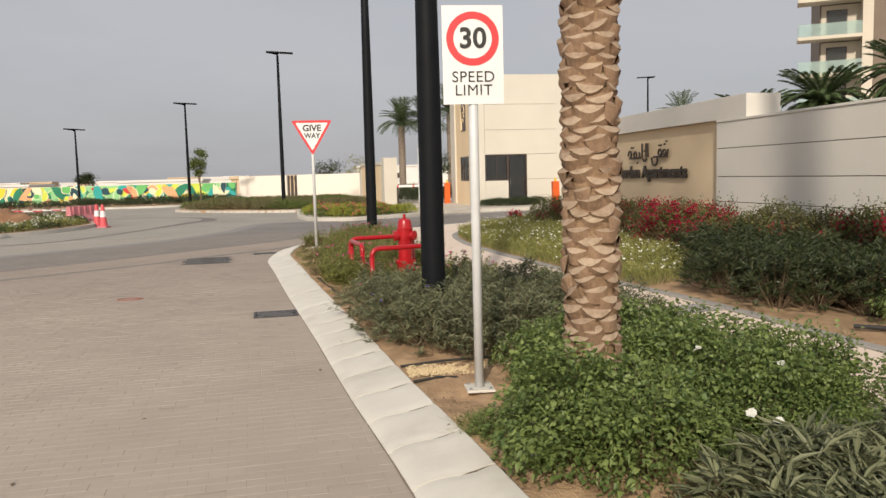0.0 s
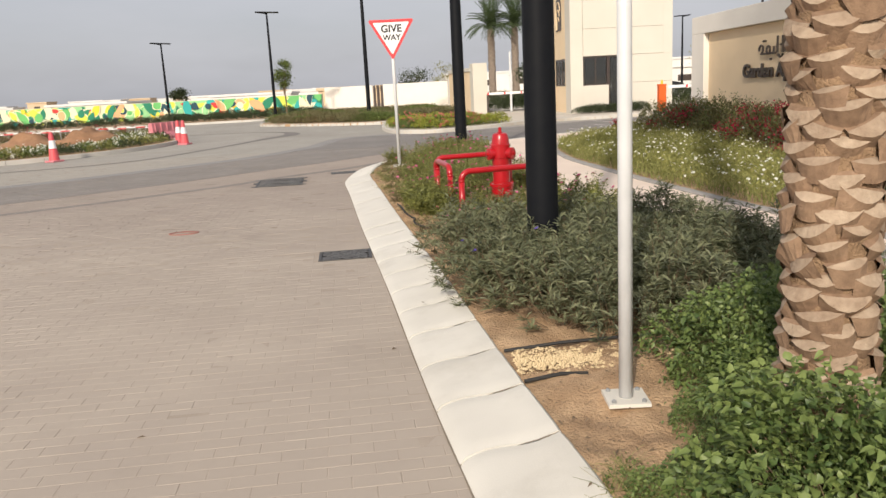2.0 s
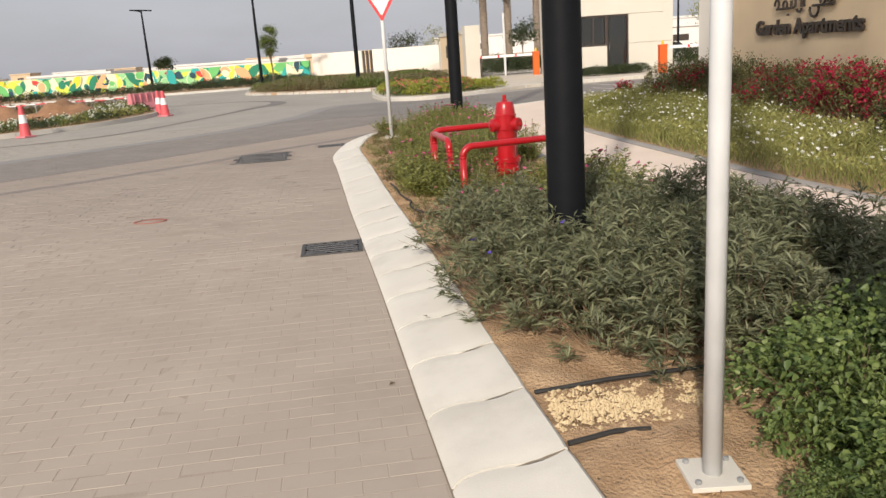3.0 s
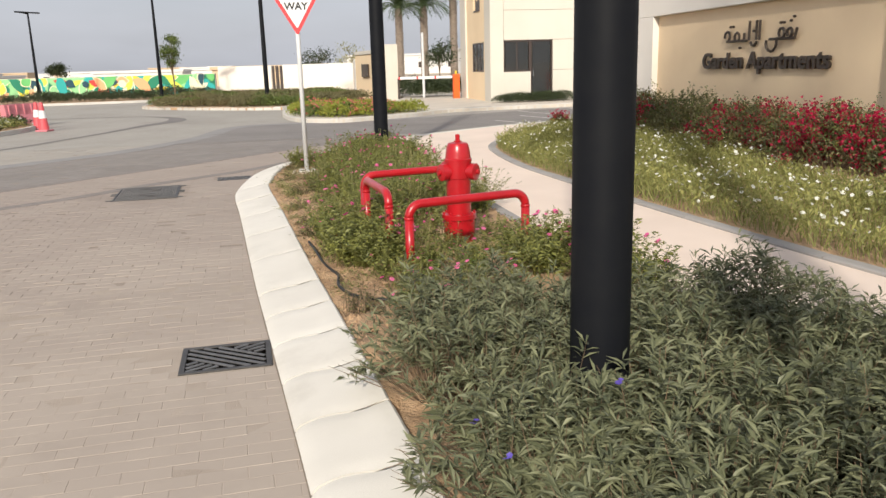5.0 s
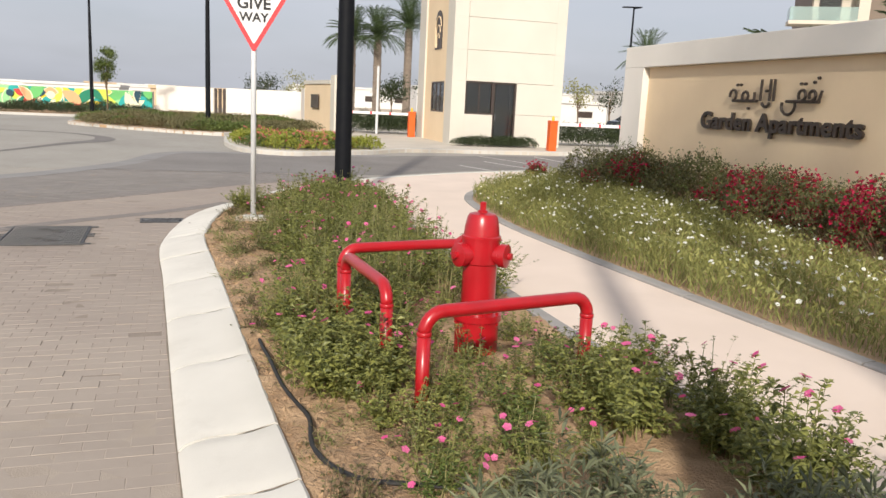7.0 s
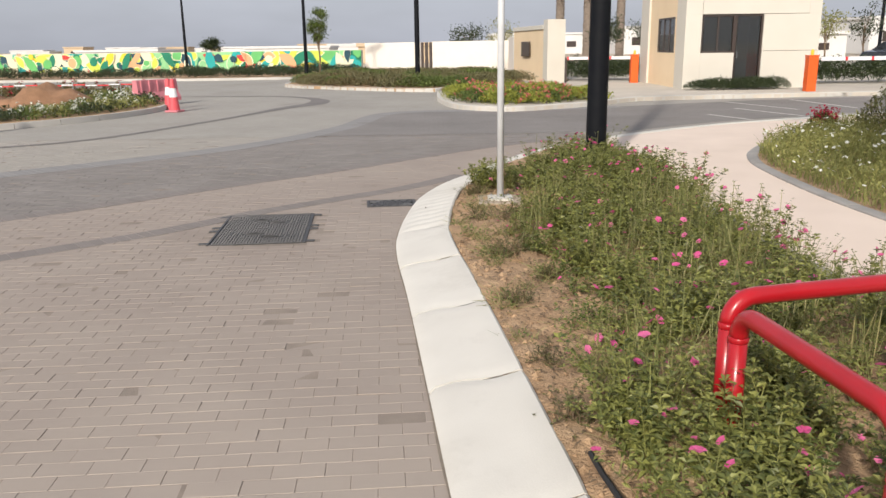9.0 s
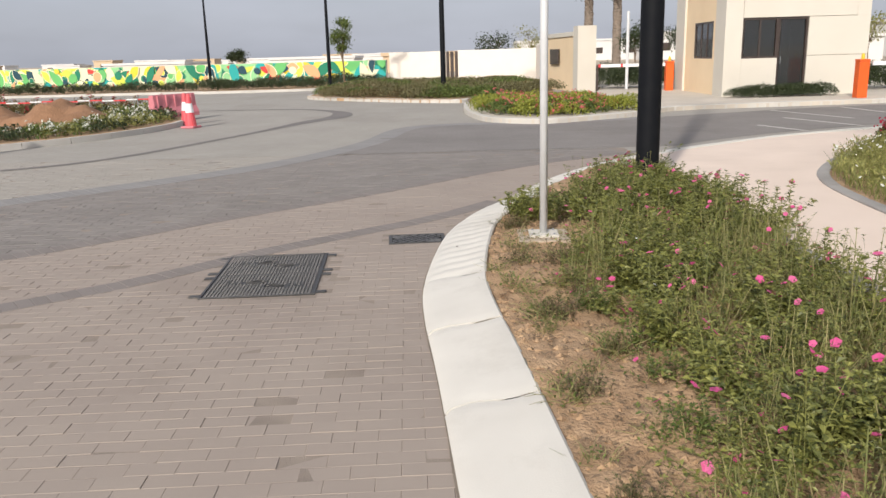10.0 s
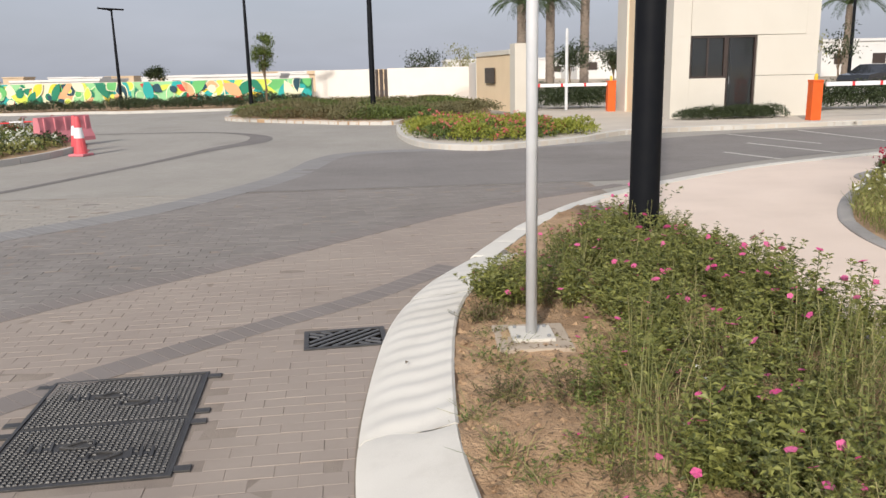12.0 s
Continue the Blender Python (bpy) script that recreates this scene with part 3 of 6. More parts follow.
kerb_run(edging, "edging_stone", PATH_R[1:], [(-0.02, 0), (-0.02, 0.10), (0, 0.11), (0.10, 0.11), (0.12, 0.10), (0.12, 0)], 0.9, KERB_GREY, drop=0.003)
kerb_run(edging, "edging_stone", PATH_L[1:13], [(-0.10, 0), (-0.10, 0.10), (-0.08, 0.108), (0.0, 0.108), (0.02, 0.098), (0.02, 0)], 0.9, KERB_GREY, drop=0.003)

# planted soil
nb = 460
bed_l = np.array([(edge_x(y) + 0.432, y) for y in np.linspace(-8, 19.3, nb)] )
tail = np.linspace(19.3, 21.6, 14)[1:]
bed_l = np.concatenate([bed_l, [(edge_x(y) + 0.30, y) for y in tail]])
bed_r = np.array([(np.interp(y, [p[1] for p in PATH_L[:13]], [p[0] for p in PATH_L[:13]]) - 0.09, y) for y in bed_l[:, 1]])
bed_r[:, 0] = np.maximum(bed_r[:, 0], bed_l[:, 0] + 0.02)
bed_1 = part("flower_bed_soil", strip(bed_l, bed_r, 44, lambda x, y, u: 0.085 + 0.035 * bump2(x, y, 1.7) + 0.026 * bump2(x, y, 6) + 0.020 * bump2(x, y, 15) + 0.012 * bump2(y, x, 31)), SAND, smooth=True)
tagged(bed_1, "bare reddish brown sandy soil of a planting bed", "soil", kind="structure")
ys = np.linspace(-8, 22.5, 160)
pr = np.array([(p[0] + 0.10, p[1]) for p in curve_pts(PATH_R, 0.2) if p[1] < 22.6])
bed_2 = part("lawn_bed_soil", strip(pr, np.array([(9.4, p[1]) for p in pr]), 14, lambda x, y, u: 0.09 + 0.10 * u + 0.05 * bump2(x, y, 0.9) * min(1, 6 * u) + 0.02 * bump2(x, y, 4)), SAND, smooth=True)
tagged(bed_2, "brown sandy soil under low planting", "soil", kind="structure")
part("far_soil", poly_slab([(6.42, 22.6), (9.4, 22.6), (9.4, 24.5), (7.45, 23.72)], 0, 0.1), SAND, bed_2)

# ---- drains and covers ----


def grate(x, y, rz, w, d, hand=1):
    g0 = tagged(empty("drain_grate", x, y, 0.002, rz), "square cast iron road gully grate with slanted bars", "drain", group="road gullies")
    bm = bmesh.new()
    for a in ((-w / 2, w / 2, -d / 2, -d / 2 + 0.03), (-w / 2, w / 2, d / 2 - 0.03, d / 2), (-w / 2, -w / 2 + 0.03, -d / 2 + 0.03, d / 2 - 0.03), (w / 2 - 0.03, w / 2, -d / 2 + 0.03, d / 2 - 0.03)):
        box(*a, -0.02, 0.006, 0.002, bm)
    part("frame", bm, IRON, g0)
    # shallow black plate standing in for the shade of a deep gully
    part("well", box(-w / 2 + 0.01, w / 2 - 0.01, -d / 2 + 0.01, d / 2 - 0.01, -0.006, -0.0010), PITCH, g0)
    # three bars along the diagonal, slanted bars filling the two corners beside it
    for ang, gap_, count_ in ((40 * hand, 0.052, 2), (-30 * hand, 0.046, 9)):
        main = ang * hand > 0
        r = radians(ang)
        dirv, nv = Vector((math.cos(r), math.sin(r), 0)), Vector((-math.sin(r), math.cos(r), 0))
        across = Vector((-math.sin(radians(40 * hand)), math.cos(radians(40 * hand)), 0))
        for k in range(-count_, count_ + 1):
            for side in ((0,) if main else (-1, 1)):
                run = [q for q in np.linspace(-0.4, 0.4, 161) if abs((nv * k * gap_ + dirv * q).x) < w / 2 - 0.035 and abs((nv * k * gap_ + dirv * q).y) < d / 2 - 0.035
                       and (side == 0 or side * (nv * k * gap_ + dirv * q).dot(across) > 0.128)]
                if len(run) > 6:
                    ln = run[-1] - run[0]
                    part("bar", box(-ln / 2, ln / 2, -0.0095, 0.0095, -0.0008, 0.006), IRON_BAR, g0, at=Matrix.Translation(nv * k * gap_ + dirv * (run[0] + ln / 2)) @ pose(0, 0, 0, 0, 0, ang))
    return g0


grate(0.31, 9.79, 3, 0.50, 0.42, -1)
grate(-0.155, 17.60, 5, 0.50, 0.34)


def manhole(x, y, rz):
    w, d = 0.80, 1.16
    m0 = tagged(empty("manhole_cover", x, y, 0.003, rz), "double cast iron manhole cover with studded tread, set in pavers", "manhole")
    bm = bmesh.new()
    for a in ((-w / 2, w / 2, -d / 2, -d / 2 + 0.018), (-w / 2, w / 2, d / 2 - 0.018, d / 2), (-w / 2, -w / 2 + 0.018, -d / 2 + 0.018, d / 2 - 0.018), (w / 2 - 0.018, w / 2, -d / 2 + 0.018, d / 2 - 0.018)):
        box(*a, -0.02, 0.006, 0.002, bm)
    part("frame", bm, IRON_WORN, m0)
    for sx in (-1, 1):
        for yy in (-d / 2 + 0.06, -0.06, 0.06, d / 2 - 0.06):
            part("lug", box(sx * w / 2, sx * (w / 2 + 0.07), yy - 0.025, yy + 0.025, -0.01, 0.005, 0.002), IRON, m0)
    for sy in (-1, 1):
        y0, y1 = (-d / 2 + 0.021, -0.004) if sy < 0 else (0.004, d / 2 - 0.021)
        lid = part("lid", box(-w / 2 + 0.021, w / 2 - 0.021, y0, y1, -0.012, 0.0), IRON, m0)
        bm = bmesh.new()
        nx, ny = 30, 22
        for i in range(nx):
            for j in range(ny):
                xx = -w / 2 + 0.03 + (w - 0.06) * (i + 0.5) / nx
                yy = y0 + 0.015 + (y1 - y0 - 0.03) * (j + 0.5) / ny
                if min(abs(xx - ox) / 0.15 + abs(yy - (y0 + y1) / 2 - oy) / 0.05 for ox, oy in ((-0.10, 0.06), (0.12, -0.06))) < 1:
                    continue
                s = 0.0085
                vs = [bm.verts.new((xx + a * s, yy + b * s, z)) for z, q in ((0, 1), (0.007, 0.7)) for a, b in ((-q, -q), (q, -q), (q, q), (-q, q))]
                for fc in ((4, 5, 6, 7), (0, 1, 5, 4), (1, 2, 6, 5), (2, 3, 7, 6), (3, 0, 4, 7)):
                    bm.faces.new([vs[k] for k in fc])
        tagged(part("tread_studs", bm, IRON_WORN, lid), kind="stuff")
        yc = (y0 + y1) / 2
        for k, (ox, oy, rot) in enumerate(((-0.06, 0.06, 10), (0.08, -0.06, 190))):
            pts = [(0.07 * math.cos(t), 0.028 * math.sin(t) * (1.2 + math.cos(t)), 0.004) for t in np.linspace(0, 2 * math.pi, 15)]
            part("raised_ring", tube([(pose(ox, yc + oy, 0, 0, 0, rot) @ Vector(p))[:] for p in pts], 0.007, 6), IRON, lid)
            for q in range(3):
                part("raised_bar", box(-0.006, 0.006, -0.045, 0.045, 0, 0.008), IRON, lid, at=pose(ox - (0.11 + 0.045 * q) * (1 if rot < 90 else -1), yc + oy, 0, 0, 0, 8))
    return m0


manhole(-1.225, 16.52, 4.5)

# ---- poles and signs ----


def street_lamp(x, y, h, r=0.105, heading=0.0, base=0.0, label="tall black tapered steel street lamp beside the road"):
    s = tagged(empty("street_lamp", x, y, base, heading), label, "street lamp", group="black street lamps")
    part("pole", lathe([(r * 1.0, -0.1), (r, 0.2), (r * 0.97, h * 0.3), (r * 0.80, h * 0.62), (r * 0.55, h)], 20), BLACK, s, smooth=True)
    part("arm", tube([(0, 0, h - 0.05), (0.25, 0, h + 0.02), (0.5, 0, h + 0.05)], r * 0.4, 8), BLACK, s)
    part("lamp_head", box(-0.38, 1.0, -0.17, 0.17, h + 0.0, h + 0.07, 0.02), BLACK, s, at=pose(0, 0, 0, 0, -3, 0))
    return s


street_lamp(1.945, 8.29, 7.8, 0.121, 180, 0.05, "tall black steel street lamp in a grey-green shrub bed")
street_lamp(2.30, 19.42, 7.8, 0.125, 180, 0.05, "tall black steel street lamp among pink flowers")
street_lamp(-0.31, 43.0, 8.0, 0.105, 180, 0.1)
street_lamp(-6.35, 52.3, 6.3, 0.095, 180, 0.1)
street_lamp(-14.75, 59.3, 5.25, 0.09, 200, 0.1)
street_lamp(27.2, 58.0, 8.6, 0.10, 0, 0.0, "black street lamp behind the entrance wall")
street_lamp(25.95, 70.0, 6.3, 0.10, 0, 0.0, "black street lamp standing in the far car park")


def post_base(parent, r, h, plate):
    part("post", lathe([(r, 0.0), (r, h), (r * 0.9, h + 0.004)], 16), WHITE_POST, parent, smooth=True)
    part("base_plate", box(-plate / 2, plate / 2, -plate / 2, plate / 2, -0.012, 0.006, 0.002), KERB, parent, "dusty white base plate")
    for sx in (-1, 1):
        for sy in (-1, 1):
            part("bolt", lathe([(0.011, 0.004), (0.011, 0.016), (0.006, 0.02)], 6), GALV, parent, at=Matrix.Translation((sx * plate * 0.36, sy * plate * 0.36, 0)))


def speed_sign(x, y):
    s = tagged(empty("speed_limit_sign", x, y, 0.10, -4), "white speed limit sign reading 30 on a white steel post", "road sign")
    post_base(s, 0.032, 1.98, 0.19)
    w, h, zc = 0.405, 0.64, 2.25
    plate = part("sign_plate", box(-w / 2, w / 2, -0.036, -0.030, zc - h / 2, zc + h / 2), SIGN_WHITE, s)
    part("back_rail", box(-0.15, 0.15, -0.030, 0.02, zc - 0.2, zc - 0.17), GALV, s)
    bm = bmesh.new()
    n = 48
    rings = [[bm.verts.new((r * math.cos(2 * math.pi * k / n), -0.0385, zc + 0.105 + r * math.sin(2 * math.pi * k / n))) for k in range(n)] for r in (0.175, 0.128)]
    for k in range(n):
        bm.faces.new((rings[0][k], rings[0][(k + 1) % n], rings[1][(k + 1) % n], rings[1][k]))
    part("red_ring", bm, SIGN_RED, plate)
    face = pose(0, -0.039, 0, 90, 0, 0)
    part("numerals", text_mesh("30", 0.185, 0.0005, 0.0045), SIGN_BLACK, plate, "black numerals 30", at=Matrix.Translation((0, 0, zc + 0.103)) @ face)
    part("lettering", text_mesh("SPEED", 0.102, 0.0005, 0.0, spacing=1.06), SIGN_BLACK, plate, "black words SPEED LIMIT", at=Matrix.Translation((0, 0, zc - 0.145)) @ face)
    part("lettering", text_mesh("LIMIT", 0.102, 0.0005, 0.0, spacing=1.06), SIGN_BLACK, plate, at=Matrix.Translation((0, 0, zc - 0.232)) @ face)


speed_sign(1.825, 5.72)


def give_way(x, y):
    s = tagged(empty("give_way_sign", x, y, 0.12, -2), "triangular white and red give way sign on a white post", "road sign")
    post_base(s, 0.032, 2.45, 0.24)
    part("footing", box(-0.21, 0.21, -0.23, 0.21, -0.1, -0.012, 0.01), FOOTING, s, "sand-dusted concrete footing")
    zt, zb, hw = 2.645, 1.925, 0.42

    def tri(k, yy, rad):
        pts = []
        cen = Vector((0, (2 * zt + zb) / 3))
        for cx, cz in ((-hw, zt), (hw, zt), (0, zb)):
            c = cen + (Vector((cx, cz)) - cen) * k
            q = cen + (c - cen) * (1 - rad)
            base = math.atan2(c.y - cen.y, c.x - cen.x)
            for a in np.linspace(-1.0, 1.0, 5):
                d = rad * (c - cen).length * 0.5
                pts.append((q.x + d * math.cos(base + a), yy, q.y + d * math.sin(base + a)))
        return pts
    order = lambda p: sorted(p, key=lambda v: math.atan2(v[2] - (2 * zt + zb) / 3, v[0]))
    outer, inner = order(tri(1, -0.036, 0.1)), order(tri(0.80, -0.036, 0.08))
    n = len(outer)
    v = outer + [(a, -0.030, c) for a, b, c in outer]
    plate = part("sign_plate", (v, [tuple(range(n)), tuple(range(2 * n - 1, n - 1, -1))] + [(i, i + n, (i + 1) % n + n, (i + 1) % n) for i in range(n)]), SIGN_WHITE, s)
    v = [(a, -0.0375, c) for a, b, c in outer] + [(a, -0.0375, c) for a, b, c in inner]
    part("red_border", (v, [(i, (i + 1) % n, (i + 1) % n + n, i + n) for i in range(n)]), SIGN_RED, plate)
    face = pose(0, -0.038, 0, 90, 0, 0)
    part("lettering", text_mesh("GIVE", 0.182, 0.0005, 0.005), SIGN_BLACK, plate, "black words GIVE WAY", at=Matrix.Translation((0, 0, zt - 0.165)) @ face)
    part("lettering", text_mesh("WAY", 0.14, 0.0005, 0.004), SIGN_BLACK, plate, at=Matrix.Translation((0, 0, zt - 0.32)) @ face)


give_way(0.925, 17.2)

# ---- hydrant and its guard hoops ----


def bent(a, b, h, r=0.085, ground=0.0):
    """Points of a hoop from foot a to foot b with rounded shoulders."""
    a, b = Vector((*a, ground)), Vector((*b, ground))
    d = (b - a).normalized()
    pts = [a, a + Vector((0, 0, h - r - ground))]
    for t in np.linspace(0, math.pi / 2, 7)[1:]:
        pts.append(a + Vector((0, 0, h - r - ground)) + d * (r - r * math.cos(t)) + Vector((0, 0, r * math.sin(t))))
    for t in np.linspace(math.pi / 2, 0, 7):
        pts.append(b + Vector((0, 0, h - r - ground)) - d * (r - r * math.cos(t)) + Vector((0, 0, r * math.sin(t))))
    pts.append(b)
    return pts


HYD = Vector((2.14, 12.0, 0.06))
hyd = tagged(empty("fire_hydrant", *HYD), "glossy red cast iron fire hydrant standing among flowers", "fire hydrant")
part("barrel", lathe([(0.135, 0), (0.135, 0.22), (0.15, 0.225), (0.15, 0.265), (0.105, 0.27), (0.105, 0.57), (0.113, 0.58), (0.115, 0.725), (0.09, 0.735)], 28), RED, hyd, smooth=2)
part("bonnet", lathe([(0.119, 0.722), (0.120, 0.742), (0.110, 0.748), (0.104, 0.80), (0.093, 0.855), (0.080, 0.876), (0.05, 0.884), (0.02, 0.886)], 28), RED, hyd, smooth=2)
part("operating_nut", lathe([(0.032, 0.87), (0.032, 0.895), (0.02, 0.90), (0.02, 0.945), (0.012, 0.95)], 6), RED, hyd)
for ang, r in ((200, 0.06), (-40, 0.06), (110, 0.075)):
    noz = part("nozzle", lathe([(r, 0.06), (r, 0.125), (r + 0.012, 0.13), (r + 0.012, 0.172), (r - 0.01, 0.178), (0.022, 0.182), (0.022, 0.202), (0.0, 0.204)], 18), RED, hyd, smooth=2, at=pose(0, 0, 0.635, 0, 90, ang))
for k in range(8):
    a = 2 * math.pi * k / 8
    part("flange_bolt", lathe([(0.011, 0.2), (0.011, 0.285)], 6), RED, hyd, at=Matrix.Translation((0.135 * math.cos(a), 0.135 * math.sin(a), 0)))
for a, b, h, lab in (((1.56, 11.02), (2.52, 11.27), 0.60, "red tubular steel guard hoop before the hydrant"),
                     ((1.37, 12.35), (1.47, 11.50), 0.615, "red tubular steel guard hoop beside the hydrant"),
                     ((1.36, 12.43), (2.34, 12.66), 0.64, "red tubular steel guard hoop behind the hydrant")):
    pts = bent(a, b, h, 0.10, -0.02)
    hoop = empty("guard_hoop", a[0], a[1], 0)
    pts = [p - Vector((a[0], a[1], 0)) for p in pts]
    part("top_rail", tube(pts[1:-1], 0.034, 14), RED, hoop, smooth=True)
    for q in (0, -1):
        foot, head = pts[q], pts[1 if q == 0 else -2]
        part("leg", tube([foot, head], 0.034, 14), RED, hoop, smooth=True)
        part("weld_collar", lathe([(0.034, -0.012), (0.0375, -0.007), (0.0375, 0.007), (0.034, 0.012)], 14), RED, hoop, smooth=True, at=Matrix.Translation(head - Vector((0, 0, 0.004))))
    tagged(hoop, lab, "guard rail", group="hydrant guard hoops")

# ---- entrance sign wall ----
sw = tagged(empty("wall_entrance_sign"), "cream rendered entrance wall with recessed tan sign panel", "wall", kind="structure")
part("beam", box(8.80, 9.50, 13.95, 23.15, 2.50, 2.93, 0.012), WALL_COOL, sw)
part("end_pier", box(8.80, 9.50, 22.35, 23.15, 0.0, 2.498, 0.012), WALL_COOL, sw)
part("sign_panel", box(8.94, 9.45, 15.0, 22.348, 0.0, 2.498), TAN, sw)
w2 = tagged(empty("wall_boundary"), "off-white rendered boundary wall with horizontal shadow joints", "wall", kind="structure")
WXF = 8.80
for y0, y1 in ((8.87, 14.99), (-9.0, 6.9)):
    for z0, z1 in ((0.0, 0.90), (0.915, 1.385), (1.40, 1.935), (1.95, 2.45)):
        part("panel", box(WXF, WXF + 0.30, y0, y1, z0, z1, 0.004), WALL_COOL, w2)
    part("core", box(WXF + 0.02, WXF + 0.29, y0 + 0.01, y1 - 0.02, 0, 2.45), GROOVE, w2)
    part("coping", box(WXF - 0.02, WXF + 0.33, y0, y1, 2.452, 2.498, 0.008), WALL_COOL, w2)
for z0, z1 in ((0.0, 0.84), (0.855, 1.32), (1.335, 2.06), (2.075, 2.74)):
    part("pier_panel", box(WXF - 0.03, WXF + 0.45, 6.904, 8.866, z0, z1, 0.004), WALL_COOL, w2)
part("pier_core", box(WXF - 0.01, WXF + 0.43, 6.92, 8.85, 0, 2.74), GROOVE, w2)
part("pier_coping", box(WXF - 0.05, WXF + 0.47, 6.88, 8.88, 2.742, 2.80, 0.008), WALL_COOL, w2)

sign = tagged(empty("sign_lettering", 8.885, 18.3, 0), "raised dark bronze letters in Arabic script and English", "lettering")
eng = part("english_line", text_mesh("Garden Apartments", 0.47, 0.022, 0.012, spacing=1.0), BRONZE, sign, "dark bronze words Garden Apartments",
           at=Matrix.Translation((0, 0, 1.50)) @ pose(0, 0, 0, 90, 0, -90))
wid = max(v.co.x for v in eng.data.vertices) - min(v.co.x for v in eng.data.vertices)
eng.matrix_basis = eng.matrix_basis @ Matrix.Diagonal((3.85 / wid, 0.86, 1, 1))


def arabic_line():
    """Joined letter strokes of the upper line, as raised bars."""
    bm = bmesh.new()

    def stroke(pts):
        tube([(-0.01, -a, b) for a, b in pts], 0.024, 6, bm)
    arc = lambda cx, cz, r, a0, a1, sx=1.0: [(cx + sx * r * math.cos(radians(a)), cz + r * math.sin(radians(a))) for a in np.linspace(a0, a1, 9)]
    stroke([(-1.05, 1.86), (-0.62, 1.86), (-0.40, 1.86)])
    stroke(arc(-1.05, 1.95, 0.09, -90, 200))
    stroke(arc(-0.72, 1.93, 0.08, -60, 240))
    stroke([(-0.48, 1.86), (-0.48, 2.0)])
    stroke([(-0.32, 1.86), (-0.32, 2.2)])
    stroke(arc(-0.18, 1.87, 0.10, -20, -160))
    stroke([(-0.10, 1.86), (-0.10, 2.2)])
    stroke([(0.0, 1.86), (0.0, 2.2)])
    stroke([(0.30, 1.86), (0.62, 1.86), (1.02, 1.86)])
    stroke(arc(0.36, 1.80, 0.14, 20, -200, 1.1))
    stroke(arc(0.64, 1.95, 0.08, -80, 220))
    stroke(arc(0.86, 1.95, 0.07, -80, 220))
    stroke([(1.0, 1.86), (1.05, 2.02)])
    for a, b in ((-0.95, 2.12), (-0.86, 2.12), (-0.18, 2.02), (0.60, 2.12), (0.69, 2.12), (0.88, 2.14), (0.96, 2.2), (-0.6, 1.74)):
        stroke([(a - 0.02, b), (a + 0.02, b)])
    return bm


part("arabic_line", arabic_line(), BRONZE, sign, "dark bronze Arabic lettering")

# ---- gatehouse ----
GX, GY, GW, GD, GH = 8.42, 35.65, 4.35, 5.5, 6.05
gh = tagged(empty("gatehouse"), "cream two-storey gatehouse with dark framed window and door", "building")


def panel_x(name, x0, x1, z0, z1, y0=GY, y1=GY + 0.25, mat=WALL):
    return part(name, box(x0, x1, y0, y1, z0, z1, 0.006), mat, gh)


WX0, WX1, DX1, WZ0, WZ1 = GX + 0.53, GX + 1.62, GX + 2.52, 1.24, 2.43
g1 = 0.012
panel_x("wall", GX, WX0, 0.1, 2.43)
panel_x("wall", WX0 + 0.001, WX1, 0.1, WZ0)
panel_x("wall", DX1, GX + GW, 0.1, 1.28)
panel_x("wall", DX1, GX + GW, 1.28 + g1, 2.43)
for z0, z1 in ((2.43, 3.55), (3.55, 4.70), (4.70, GH)):
    panel_x("wall", GX, GX + 0.53, z0 + (0 if z0 > 2.5 else 0), z1)
    panel_x("wall", GX + 0.53 + g1, GX + GW - 0.4, z0 + g1, z1)
    panel_x("wall", GX + GW - 0.4 + 0.001, GX + GW, z0, z1)
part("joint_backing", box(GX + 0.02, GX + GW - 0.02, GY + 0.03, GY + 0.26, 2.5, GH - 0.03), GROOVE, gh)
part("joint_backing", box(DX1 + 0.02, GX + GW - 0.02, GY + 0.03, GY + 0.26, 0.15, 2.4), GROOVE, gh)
# side wall with tan recess
part("side_pier", box(GX, GX + 0.25, GY + 0.252, GY + 0.95, 0.1, GH, 0.006), WALL, gh)
part("side_pier", box(GX, GX + 0.25, GY + 4.4, GY + GD, 0.1, GH, 0.006), WALL, gh)
TX0, TX1 = GX + 0.07, GX + 0.25
SY0, SY1 = GY + 1.35, GY + 3.35
part("tan_wall", box(TX0, TX1, GY + 0.951, GY + 4.399, 0.1, 1.25), TAN, gh)
part("tan_wall", box(TX0, TX1, GY + 0.951, SY0, 1.25, 2.42), TAN, gh)
part("tan_wall", box(TX0, TX1, SY1, GY + 4.399, 1.25, 2.42), TAN, gh)
part("tan_wall", box(TX0, TX1, GY + 0.951, GY + 4.399, 2.42, GH), TAN, gh)
part("rear_wall", box(GX + 0.26, GX + GW, GY + GD - 0.25, GY + GD, 0.1, GH), WALL, gh)
part("east_wall", box(GX + GW - 0.25, GX + GW, GY + 0.26, GY + GD - 0.26, 0.1, GH), WALL, gh)
part("roof", box(GX + 0.27, GX + GW - 0.27, GY + 0.27, GY + GD - 0.27, GH - 0.4, GH - 0.2), WALL, gh)
part("floor_slab", box(GX + 0.27, GX + GW - 0.27, GY + 0.27, GY + GD - 0.27, 0.1, 0.16), GRANITE, gh)
part("upper_floor", box(GX + 0.27, GX + GW - 0.27, GY + 0.27, GY + GD - 0.27, 2.75, 2.95), WALL, gh)
